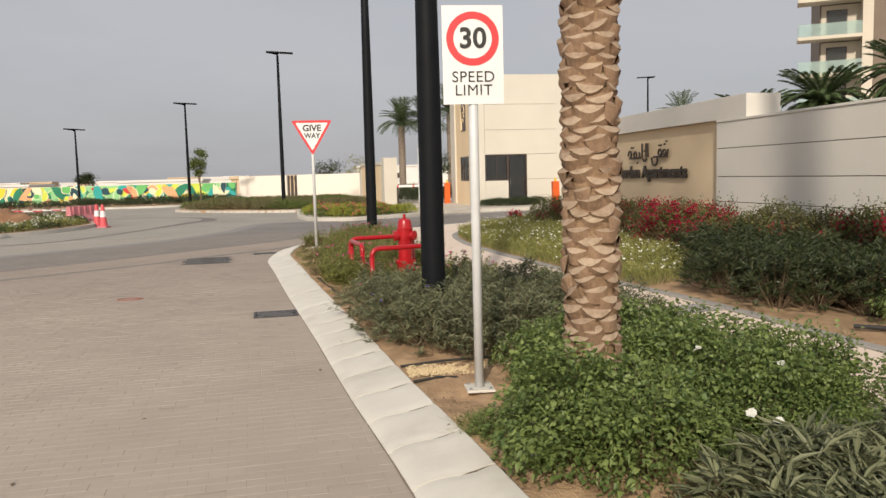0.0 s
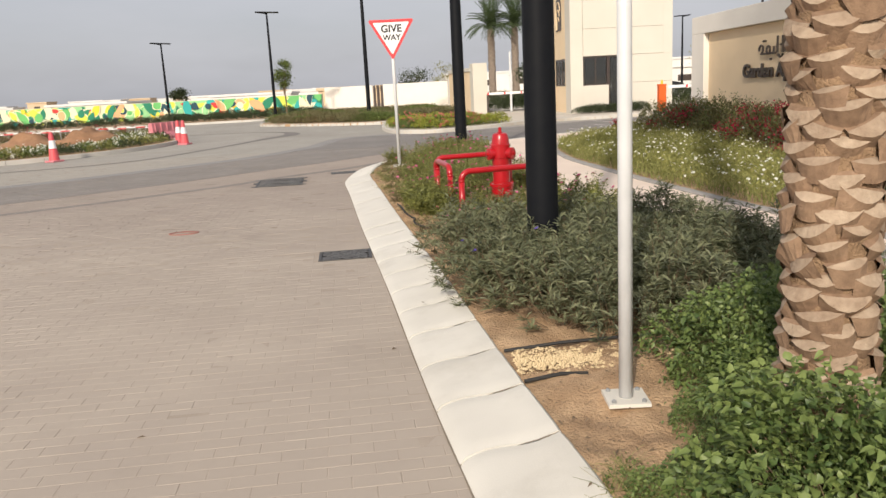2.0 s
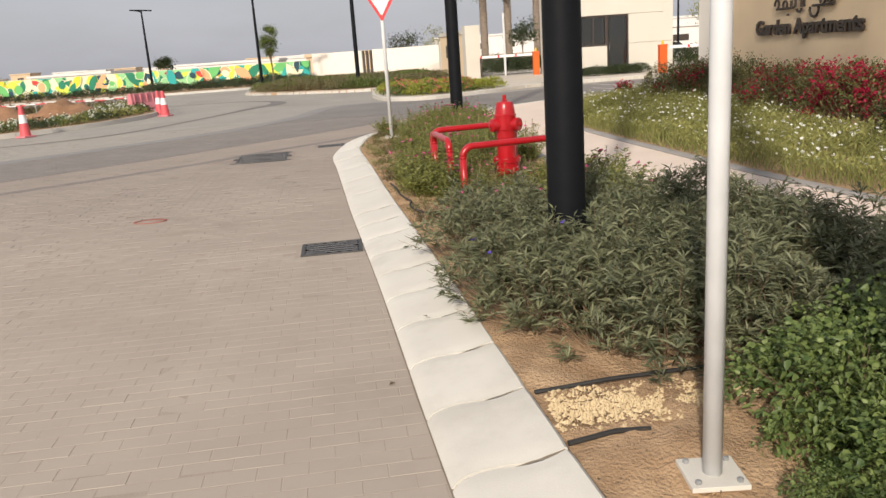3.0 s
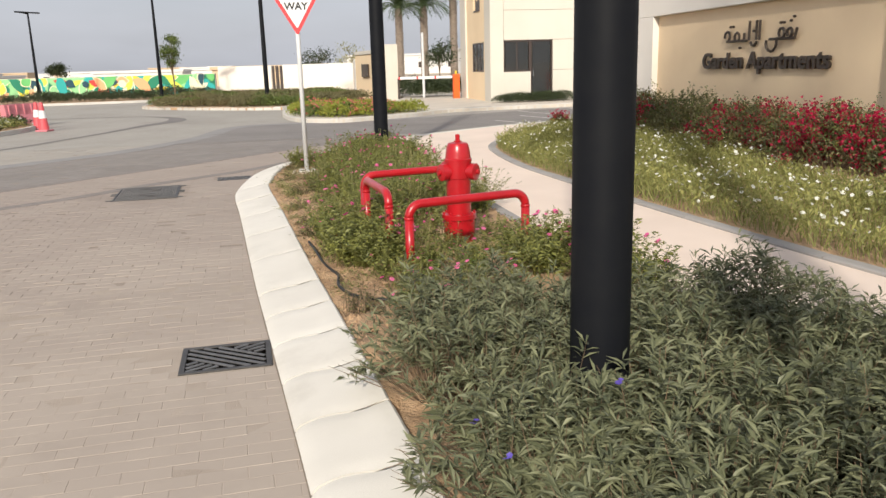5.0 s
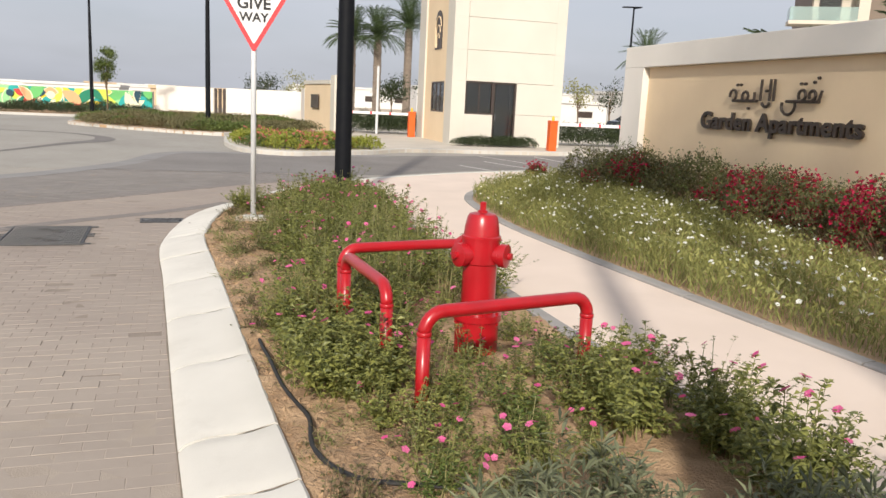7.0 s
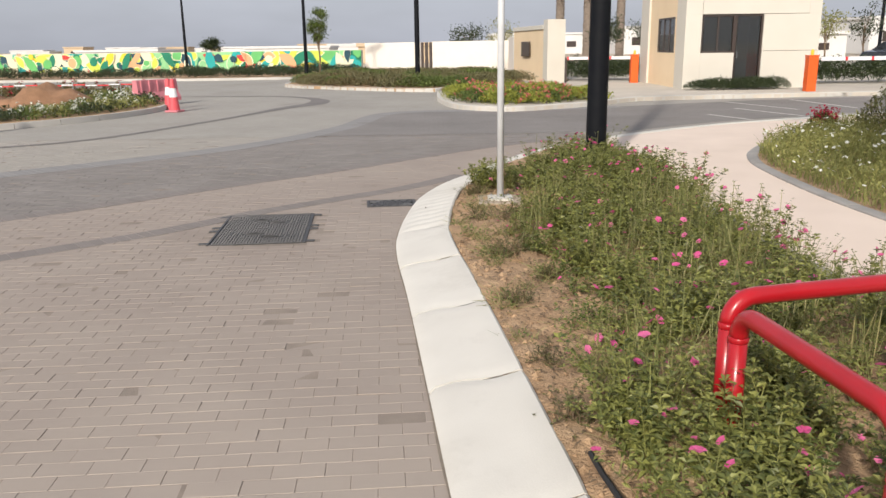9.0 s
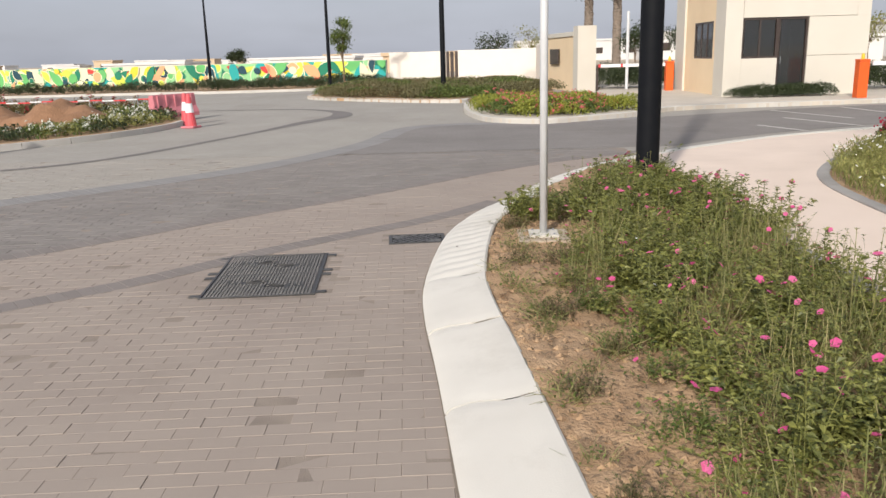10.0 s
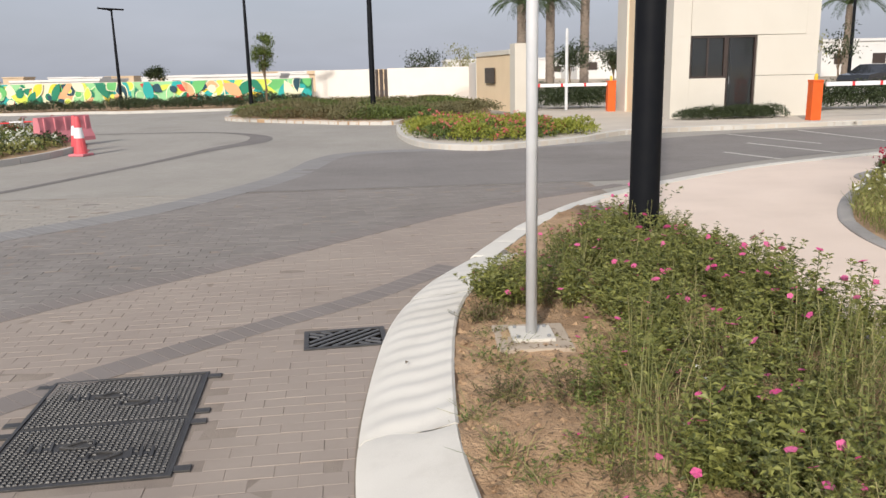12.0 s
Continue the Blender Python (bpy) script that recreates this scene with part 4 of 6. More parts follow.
arch = [(-0.2, 3.66), (0.82, 3.66), (0.82, 4.62)] + [(0.31 + 0.51 * math.cos(t), 4.62 + 0.50 * math.sin(t)) for t in np.linspace(0, math.pi, 13)[1:-1]] + [(-0.2, 4.62)]
A0 = GY + 2.15
niche = part("arched_grille", ([(TX0 - 0.03, A0 + a, b) for a, b in arch] + [(TX0 + 0.01, A0 + a, b) for a, b in arch],
             [tuple(range(len(arch)))] + [(i, (i + 1) % len(arch), (i + 1) % len(arch) + len(arch), i + len(arch)) for i in range(len(arch))]), FRAME, gh, "dark arched decorative metal grille")
for k, s in enumerate((0.80, 0.58, 0.36)):
    pts = [(TX0 - 0.045, A0 + 0.31 + (a - 0.31) * s, 3.72 + (b - 3.66) * s) for a, b in arch[1:]]
    part("grille_bar", tube(pts, 0.018, 5), TAN, niche)


def window(parent, name, origin, ax, w, h, leaves, depth=0.09):
    """A framed glazed opening: origin at its lower left, ax the way along it."""
    m = Matrix.Translation(origin) @ (Matrix.Identity(4) if ax == "x" else pose(0, 0, 0, 0, 0, -90))
    wnd = part(name, box(0, w, 0.05, 0.05 + depth, 0, 0.06), FRAME, parent, at=m)
    for a in ((0, w, h - 0.06, h), (0, 0.06, 0.061, h - 0.061), (w - 0.06, w, 0.061, h - 0.061)):
        part("window_frame", box(a[0], a[1], 0.05, 0.05 + depth, a[2], a[3]), FRAME, wnd)
    for k in range(leaves):
        x0, x1 = 0.06 + (w - 0.12) * k / leaves, 0.06 + (w - 0.12) * (k + 1) / leaves
        if k:
            part("mullion", box(x0 - 0.025, x0 + 0.025, 0.06, 0.04 + depth, 0.061, h - 0.061), FRAME, wnd)
        p = part("pane", box(x0 + 0.027, x1 - 0.027, 0.085, 0.091, 0.062, h - 0.062), GLASS_DARK, wnd)
    return wnd


window(gh, "window", (WX0, GY, WZ0), "x", WX1 - WX0, WZ1 - WZ0, 2)
door = window(gh, "door", (WX1 + 0.002, GY, 0.12), "x", DX1 - WX1 - 0.004, WZ1 - 0.12, 1)
part("door_handle", tube([(0.10, 0.04, 0.95), (0.10, 0.0, 0.95), (0.10, 0.0, 1.15), (0.10, 0.04, 1.15)], 0.012, 6), GALV, door)
part("threshold", box(WX1, DX1, GY - 0.15, GY + 0.2, 0.06, 0.119), GRANITE, gh)
window(gh, "window", (GX + 0.02, SY1, 1.25), "y", SY1 - SY0, 2.42 - 1.25, 3)

# ---- gate pavement, islands ----
SIDE = [(0.45, 36.2), (0.42, 34.2), (0.50, 32.2), (0.95, 29.9), (2.1, 28.9), (3.4, 29.5), (4.5, 30.25), (5.4, 31.3), (6.4, 32.0), (8.9, 32.35), (13.3, 32.85), (30, 34.6)]
sc = curve_pts(SIDE, 0.3)
slab = [tuple(p) for p in sc] + [(40, 34.6), (40, 70), (6, 70), (6.2, 44), (4.9, 38.5), (3.2, 37.2), (1.2, 36.6)]
tagged(part("pavement_gate", poly_slab(slab, -0.05, 0.11), GRANITE), "pale paved apron in front of the gatehouse", "pavement", kind="structure")
kg = tagged(empty("kerb_gate"), "pale concrete kerb round the gatehouse apron", "kerb", kind="structure")
LOW = [(0.0, -0.05), (0.0, 0.10), (-0.02, 0.125), (-0.14, 0.13), (-0.15, -0.05)]
kerb_run(kg, "kerb_stone", SIDE, LOW, 0.9, KERB_FAR, drop=0.003)
ISL2 = [(0.75, 38.6), (0.3, 37.9), (-1.0, 38.5), (-2.4, 39.6), (-4.2, 41.2), (-5.6, 42.7), (-6.0, 44.2), (-5.6, 46.5), (-4.6, 49.5), (-3.6, 52.5)]
tagged(part("hedge_island", poly_slab([tuple(p) for p in curve_pts(ISL2, 0.4)] + [(3.6, 52.5), (4.4, 47), (4.0, 42)], -0.05, 0.12), SAND), "raised planted island of sandy soil", "island", kind="structure")
kerb_run(kg, "kerb_stone", ISL2[::-1], LOW, 0.9, KERB_FAR, drop=0.003)
th = np.linspace(0, 2 * math.pi, 60, endpoint=False)
ISL = [(-15.6 + 8.6 * math.cos(a), 30.6 + (6.9 if math.sin(a) > 0 else 7.4) * math.sin(a)) for a in th]
tagged(part("roundabout_island", poly_slab(ISL, -0.05, 0.12), SAND), "unfinished planted roundabout island", "island", kind="structure")
kerb_run(kg, "kerb_stone", ISL + ISL[:1], [(d * -1, z) for d, z in LOW], 1.0, KERB_FAR, drop=0.003)
FARK = [(-40, 53.5), (-15.5, 52.3), (-12.9, 51.6), (-10, 51.6), (-7.4, 52.0), (-6.2, 53.5), (-5.8, 57)]
tagged(part("verge_soil", poly_slab([(-60, 53.9), (-15.5, 52.6), (-12.9, 51.9), (-10, 51.9), (-7.5, 52.3), (-6.4, 53.7), (-3.5, 53.0), (4.6, 50), (6, 70), (-60, 72)], -0.05, 0.10), SAND), "sandy verge behind the road", "verge", kind="structure")
kerb_run(kg, "kerb_stone", FARK, [(d * -1, z) for d, z in LOW], 1.2, KERB_FAR, drop=0.003)

# ---- far walls ----
fw = tagged(empty("wall_far"), "long cream rendered garden wall with a narrow slatted opening", "wall", kind="structure")


def wall_between(parent, a, b, t, h, mat, name="panel", z0=0.0):
    a, b = Vector(a), Vector(b)
    d = b - a
    return part(name, box(0, d.length, 0, t, z0, h, 0.008), mat, parent, at=Matrix.Translation((a.x, a.y, 0)) @ pose(0, 0, 0, 0, 0, math.degrees(math.atan2(d.y, d.x))))


wall_between(fw, (-3.95, 61.0), (-0.42, 58.6), 0.3, 1.84, WALL_COOL)
wall_between(fw, (0.32, 58.4), (4.95, 55.6), 0.3, 1.86, WALL_COOL)
for k in range(3):
    wall_between(fw, (-0.40 + k * 0.27, 58.7 - 0.08 * k), (-0.25 + k * 0.27, 58.66 - 0.08 * k), 0.2, 1.82, FRAME, "slat")
lg = tagged(empty("wall_gate_logo"), "cream gate wall end with a tan plaque panel", "wall", kind="structure")
wall_between(lg, (4.25, 48.6), (5.0, 43.6), 0.28, 2.2, TAN, "tan_panel")
wall_between(lg, (4.2, 48.6), (4.95, 43.6), 0.4, 2.38, WALL, "beam", 2.203)
wall_between(lg, (4.96, 43.55), (5.05, 42.9), 0.75, 2.58, WALL, "pier")
wall_between(lg, (4.65, 55.6), (4.24, 48.65), 0.3, 2.0, WALL_COOL, "panel")
wall_between(lg, (4.455, 46.9), (4.66, 45.55), -0.05, 1.72, BRONZE, "plaque", 1.08)

mw = tagged(empty("wall_mural"), "long low wall painted with a bright tropical leaf mural", "wall", kind="structure")
MA, MB = Vector((-34, 69.8)), Vector((-4.4, 63.8))
md = (MB - MA)
mlen = md.length
mm = Matrix.Translation((MA.x, MA.y, 0)) @ pose(0, 0, 0, 0, 0, math.degrees(math.atan2(md.y, md.x)))
part("wall", box(0, mlen, 0, 0.25, 0, 1.43, 0.01), WALL, mw, at=mm)
COLS = [(0.62, 0.72, 0.10), (0.15, 0.50, 0.16), (0.02, 0.22, 0.13), (0.03, 0.40, 0.38), (0.80, 0.62, 0.05), (0.80, 0.42, 0.22), (0.62, 0.06, 0.05), (0.02, 0.07, 0.10), (0.80, 0.78, 0.55), (0.30, 0.62, 0.30), (0.05, 0.28, 0.45)]
PAINT = [M("mural_paint", c, tuple(v * 0.85 for v in c), 0.8, 0.8, 0.1, 40, stain=0.1) for c in COLS]
mural = tagged(empty("mural"), "bright green, yellow and orange leaf mural painting on the wall", "mural")
mural.matrix_basis = mm
count = 0


def paint(col, pts):
    global count
    count += 1
    v = [(min(max(a, 0.02), mlen - 0.02), -0.004 - 0.0004 * count, min(max(b, 0.04), 1.41)) for a, b in pts]
    part("painted_shape", (v, [tuple(range(len(v)))]), PAINT[col], mural)


x = 0.0
while x < mlen:
    w = rng.uniform(0.7, 2.2)
    paint(int(rng.choice([0, 1, 9, 3, 2, 8, 2, 0, 3, 9, 8])), [(x, 0.05), (x + w, 0.05), (x + w + rng.uniform(-0.3, 0.3), 1.4), (x + rng.uniform(-0.2, 0.2), 1.4)])
    x += w * 0.9
for k in range(190):
    cx, cz = rng.uniform(0, mlen), rng.uniform(0.1, 1.35)
    kind = rng.random()
    col = int(rng.choice([0, 0, 0, 1, 1, 2, 2, 3, 3, 7, 7, 8, 8, 9, 9, 4, 5, 5, 6], p=None))
    a = rng.uniform(0, math.pi)
    ln, wd = rng.uniform(0.7, 1.9), rng.uniform(0.2, 0.5)
    if kind < 0.75:
        bend = rng.uniform(-0.4, 0.4)
        top = [(u, wd * math.sin(math.pi * (u + 0.5)) * 0.5 + bend * (0.25 - u * u)) for u in np.linspace(-0.5, 0.5, 7)]
        bot = [(u, -wd * math.sin(math.pi * (u + 0.5)) * 0.5 + bend * (0.25 - u * u)) for u in np.linspace(0.5, -0.5, 7)[1:-1]]
        pts = [(u * ln, q * 1.6) for u, q in top + bot]
    else:
        r = rng.uniform(0.12, 0.4)
        pts = [(r * math.cos(t), r * 0.9 * math.sin(t)) for t in np.linspace(0, 2 * math.pi, 14, endpoint=False)]
    if rng.random() < 0.4:
        paint(8, [(cx + 1.12 * p * math.cos(a) - 1.2 * q * math.sin(a), cz + 1.12 * p * math.sin(a) + 1.2 * q * math.cos(a)) for p, q in pts])
    paint(col, [(cx + p * math.cos(a) - q * math.sin(a), cz + p * math.sin(a) + q * math.cos(a)) for p, q in pts])

# ---- barriers, cones ----


def barrier(x, y, length, rz, arm_z=1.0):
    b = tagged(empty("barrier_gate", x, y, 0.11, 0), "orange parking barrier with a white and red striped arm", "barrier", group="barrier gates")
    part("cabinet", box(-0.14, 0.14, -0.14, 0.14, 0, 1.0, 0.015), ORANGE, b)
    part("cap", box(-0.15, 0.15, -0.15, 0.15, 1.002, 1.06, 0.015), ORANGE, b)
    part("beacon", lathe([(0.045, 1.06), (0.05, 1.12), (0.04, 1.2), (0.015, 1.22)], 12), YELLOW, b)
    part("lock_plate", box(0.141, 0.147, -0.06, 0.06, 0.45, 0.65), BLACK, b)
    for k in range(int(length / 0.8)):
        for x0, x1, mt in ((0, 0.72, SIGN_WHITE), (0.72, 0.8, SIGN_RED)):
            part("arm_stripe", box(0.2 + k * 0.8 + x0, 0.2 + k * 0.8 + x1 - 0.002, -0.03, 0.03, arm_z - 0.11, arm_z), mt, b, at=pose(0, -0.18, 0, 0, 0, rz))
    return b


barrier(11.58, 33.5, 6.5, 3)
barrier(8.05, 40.5, 2.8, 176, 1.0)
rest = tagged(empty("barrier_rest", 5.6, 41.6, 0.11), "slim dark post that receives the barrier arm", "post")
part("post", box(-0.04, 0.04, -0.04, 0.04, 0, 0.92, 0.005), FRAME, rest)
wp = tagged(empty("flag_post", 6.88, 42.3, 0.11), "slim white steel post beside the barrier lane", "post")
part("post", lathe([(0.06, 0), (0.055, 2.9), (0.02, 2.95)], 12), WHITE_POST, wp)


def cone(x, y, s=1.0):
    c = tagged(empty("traffic_cone", x, y, 0.004, rng.uniform(0, 90)), "red and white plastic traffic cone on the road edge", "traffic cone", group="traffic cones")
    part("base", box(-0.21 * s, 0.21 * s, -0.21 * s, 0.21 * s, 0, 0.06 * s, 0.012), CONE_PINK, c)
    part("body", lathe([(0.165 * s, 0.06 * s), (0.138 * s, 0.3 * s), (0.122 * s, 0.44 * s)], 16), CONE_RED, c, smooth=False)
    part("white_band", lathe([(0.122 * s, 0.441 * s), (0.09 * s, 0.70 * s)], 16), SIGN_WHITE, c)
    part("tip", lathe([(0.09 * s, 0.701 * s), (0.062 * s, 0.92 * s), (0.05 * s, 0.96 * s), (0.03 * s, 0.97 * s)], 16), CONE_RED, c)


cone(-6.40, 30.35, 0.86)
cone(-6.86, 31.4, 0.84)
cone(-8.72, 25.2, 0.86)


def jersey(x, y, rz, ln=1.5):
    b = tagged(empty("water_barrier", x, y, 0.12, rz), "faded pink plastic water-filled road barrier", "road barrier", group="plastic road barriers")
    prof = [(-0.22, 0), (-0.22, 0.10), (-0.12, 0.28), (-0.08, 0.62), (0.08, 0.62), (0.12, 0.28), (0.22, 0.10), (0.22, 0)]
    n = len(prof)
    v = [(s * ln / 2, a, z) for s in (-1, 1) for a, z in prof]
    part("body", (v, [tuple(range(n))[::-1], tuple(range(n, 2 * n))] + [(i, (i + 1) % n, (i + 1) % n + n, i + n) for i in range(n)]), CONE_PINK, b)
    for k in range(5):
        part("rib", box(-ln / 2 + ln * (k + 0.5) / 5 - 0.03, -ln / 2 + ln * (k + 0.5) / 5 + 0.03, -0.13, 0.13, 0.25, 0.6, 0.01), CONE_PINK, b)


jersey(-7.75, 33.0, 62)

# ---- palms ----


def palm_boot():
    """One cut leaf base: a crescent face on a tapering stub, local x outward, z up."""
    v, f, n = [], [], 7
    t = np.linspace(-1, 1, n)
    for k in t:
        v.append((0.034 - 0.034 * k * k, 0.080 * k, -0.032 + 0.036 * k * k))
    for k in t:
        v.append((0.010 - 0.016 * k * k, 0.077 * k, 0.008 + 0.002 * k))
    for k in t:
        v.append((-0.010 - 0.012 * k * k, 0.060 * k, -0.105 + 0.02 * k * k))
    for k in t:
        v.append((-0.016 - 0.012 * k * k, 0.075 * k, 0.020))
    for k in range(n - 1):
        f += [(k, k + 1, n + k + 1, n + k), (2 * n + k, 2 * n + k + 1, k + 1, k), (n + k, n + k + 1, 3 * n + k + 1, 3 * n + k)]
    me = bpy.data.meshes.new("leaf_base")
    me.from_pydata(v, [], f)
    me.materials.append(BARK)
    me.materials.append(BARK_SIDE)
    for k, p in enumerate(me.polygons):
        p.material_index = 0 if k % 3 == 0 else 1
    return me


BOOT = palm_boot()


def frond_mesh(length, sag, n=28, w=0.045):
    """A feather leaf: midrib with two rows of leaflets."""
    P, D, L = [], [], []
    for k in range(n):
        u = (k + 1) / n
        x, z = length * u * (1 - 0.18 * sag * u), length * (0.55 * u - sag * u * u)
        tx, tz = 1 - 0.36 * sag * u, 0.55 - 2 * sag * u
        for s in (-1, 1):
            P.append((x, 0, z))
            D.append((0.75 * tx, s * 0.8, 0.75 * tz + 0.15))
            L.append(length * 0.26 * (0.45 + 1.1 * u * (1.25 - u)))
    me = leaf_mesh(np.array(P), np.array(D), np.array(L), w, 0.1, 0.25)
    bm = bmesh.new()
    bm.from_mesh(me)
    tube([(length * u * (1 - 0.18 * sag * u), 0, length * (0.55 * u - sag * u * u)) for u in np.linspace(0, 1, 8)], 0.022, 4, bm, 0.005)
    bm.to_mesh(me)
    bm.free()
    return me


FRONDS = [frond_mesh(2.5, s) for s in (0.25, 0.55, 0.85, 1.1)]
FRONDS_BUSHY = [frond_mesh(2.5, s, 34, 0.11) for s in (0.3, 0.6, 0.9, 1.2)]


def palm_tree(x, y, h, r, boots, label, crown=1.0, n_fronds=26, single_h=2.9, base=0.08, group="date palms", far=False):
    p = tagged(empty("palm_tree", x, y, base), label, "palm tree", group=group)
    part("trunk", lathe([(r * 1.12, -0.1), (r * 1.05, 0.1), (r * 0.93, 0.5), (r * 0.92, h * 0.6), (r * 0.86, h), (r * 0.5, h + 0.3)], 18), BARK_GREY if far else BARK_IN, p, smooth=True)
    if boots:
        step = 0.062 * r / 0.17
        rows, per = int(h / step), 6
        joined_v, joined_f = [], []
        bv, bf = [v.co.copy() for v in BOOT.vertices], [tuple(q.vertices) for q in BOOT.polygons]
        for i in range(rows):
            z = 0.06 + i * step
            for k in range(per):
                a = 2 * math.pi * (k + 0.5 * (i % 2) + 0.035 * i) / per + rng.normal(0, 0.06)
                sc = r / 0.17 * rng.uniform(0.86, 1.16)
                m = pose(0, 0, z + rng.normal(0, 0.008), 0, 0, math.degrees(a)) @ Matrix.Translation((r * 0.93, 0, 0)) @ pose(0, 0, 0, rng.normal(0, 10), rng.normal(0, 12), rng.normal(0, 10)) @ Matrix.Diagonal((sc * rng.uniform(0.8, 1.25), sc, sc * rng.uniform(0.8, 1.15), 1))
                if boots == 1 and z < single_h and len(p.children) < 290:
                    part("leaf_base", BOOT, None, p, at=m)
                else:
                    o = len(joined_v)
                    joined_v += [tuple(m @ q) for q in bv]
                    joined_f += [tuple(j + o for j in q) for q in bf]
        if joined_v:
            lb = tagged(part("bark_cover", (joined_v, joined_f), BARK_GREY if far else BARK, p), kind="stuff")
            lb.data.materials.append(BARK_GREY if far else BARK_SIDE)
            lb.data.polygons.foreach_set("material_index", [0 if k % 3 == 0 else 1 for k in range(len(lb.data.polygons))])
    for k in range(n_fronds):
        u = k / n_fronds
        me = (FRONDS if boots else FRONDS_BUSHY)[min(3, int(u * (3 if far else 4)))]
        part("frond", me, PALM_LEAF, p, at=pose(0, 0, h + 0.25 - 0.35 * u, 0, (-58 if far else -28) + (54 if far else 42) * u, k * 137.5 + rng.uniform(-12, 12)) @ Matrix.Diagonal((crown, crown, crown, 1)))
    return p


palm_tree(2.42, 5.13, 9.0, 0.165, 1, "date palm with rough pale brown leaf-base trunk", 1.25)
palm_tree(6.40, 5.75, 9.4, 0.19, 2, "date palm with rough brown trunk beside the boundary wall", 1.25)
palm_tree(9.95, 60.0, 5.3, 0.24, 2, "tall date palm behind the gatehouse apron", 0.78, 64, far=True)
palm_tree(12.0, 60.0, 6.2, 0.24, 2, "tall date palm behind the gatehouse", 0.78, 64, far=True)
palm_tree(8.25, 60.0, 5.2, 0.24, 2, "tall date palm beyond the barrier lane", 0.78, 64, far=True)
palm_tree(48.9, 95.0, 7.4, 0.3, 2, "date palm in the car park beyond the barrier", 1.5, 34, far=True)
palm_tree(17.3, 23.6, 3.3, 0.2, 0, "bushy palm behind the boundary wall", 0.62, 62)
palm_tree(19.3, 22.0, 3.9, 0.2, 0, "bushy palm behind the boundary wall", 0.66, 62)
palm_tree(20.9, 20.4, 3.5, 0.2, 0, "bushy palm behind the boundary wall", 0.6, 62)
palm_tree(21.5, 34.5, 3.4, 0.2, 0, "low palm behind the entrance sign wall", 0.8, 26)

# ---- shrubs and flowers ----


def dome_points(n, r, h, skew=0.35):
    """Points spread through a low uneven dome, most of them near its skin."""
    a, u = rng.uniform(0, 2 * math.pi, n), rng.uniform(0, 1, n) ** 0.5
    shell = 1 - skew * rng.uniform(0, 1, n) ** 2
    lump = 1 + 0.16 * np.sin(3 * a + 1) + 0.10 * np.sin(7 * a)
    x, y = np.cos(a) * u * r * lump, np.sin(a) * u * r * lump
    z = h * np.sqrt(np.maximum(0.03, 1 - (u * 0.96) ** 2)) * shell * (1 + rng.normal(0, 0.07, n))
    return np.c_[x, y, z]


def broad_shrub():
    e = empty("leafy_shrub")
    P = dome_points(2300, 0.42, 0.40, 0.7)
    lumps = dome_points(11, 0.40, 0.44, 0.15)
    Q = np.repeat(lumps, 95, axis=0) + rng.normal(0, 0.05, (11 * 95, 3)) * np.array([1, 1, 0.8])
    P = np.concatenate([P, Q[Q[:, 2] > 0.02]])
    D = unit(P * np.array([1, 1, 0.6])) + rng.normal(0, 0.75, P.shape) + np.array([0, 0, 0.15])
    part("foliage", round_leaf_mesh(P, D, rng.uniform(0.015, 0.042, len(P)), rng.uniform(0.011, 0.030, len(P)), 0.2, 0.35), LEAF_BRIGHT, e)
    Q = dome_points(60, 0.3, 0.4, 0.1)
    part("stem_tuft", blade_mesh(Q * np.array([0.25, 0.25, 0.0]), Q + np.array([0, 0, 0.1]), np.linalg.norm(Q, axis=1), 0.006, 0.1), TWIG, e)
    return e


def whorl_shrub(n=78, r=0.36, h=0.46, ln=0.070, wd=0.0125, per=14, mat=None):
    e = empty("narrow_leaved_shrub")
    tops = dome_points(n, r, h, 0.62)
    P, D = [], []
    for t in tops:
        out = unit(t * np.array([1, 1, 0.5])[None])[0] if True else t
        for k in range(per):
            f = rng.uniform(0.80, 1.0)
            a = rng.uniform(0, 2 * math.pi)
            P.append(t * f)
            D.append((math.cos(a) + out[0] * 0.5, math.sin(a) + out[1] * 0.5, rng.uniform(0.0, 1.0)))
    P = np.array(P)
    part("foliage", leaf_mesh(P, np.array(D), rng.uniform(ln * 0.7, ln * 1.35, len(P)), rng.uniform(wd * 0.7, wd * 1.3, len(P)), 0.2, 0.12), mat or LEAF_GREY, e)
    part("stem_tuft", blade_mesh(tops * np.array([0.2, 0.2, 0]), tops * np.array([0.8, 0.8, 1]) + np.array([0, 0, 0.02]), np.linalg.norm(tops, axis=1), 0.006, 0.05), TWIG, e)
    return e


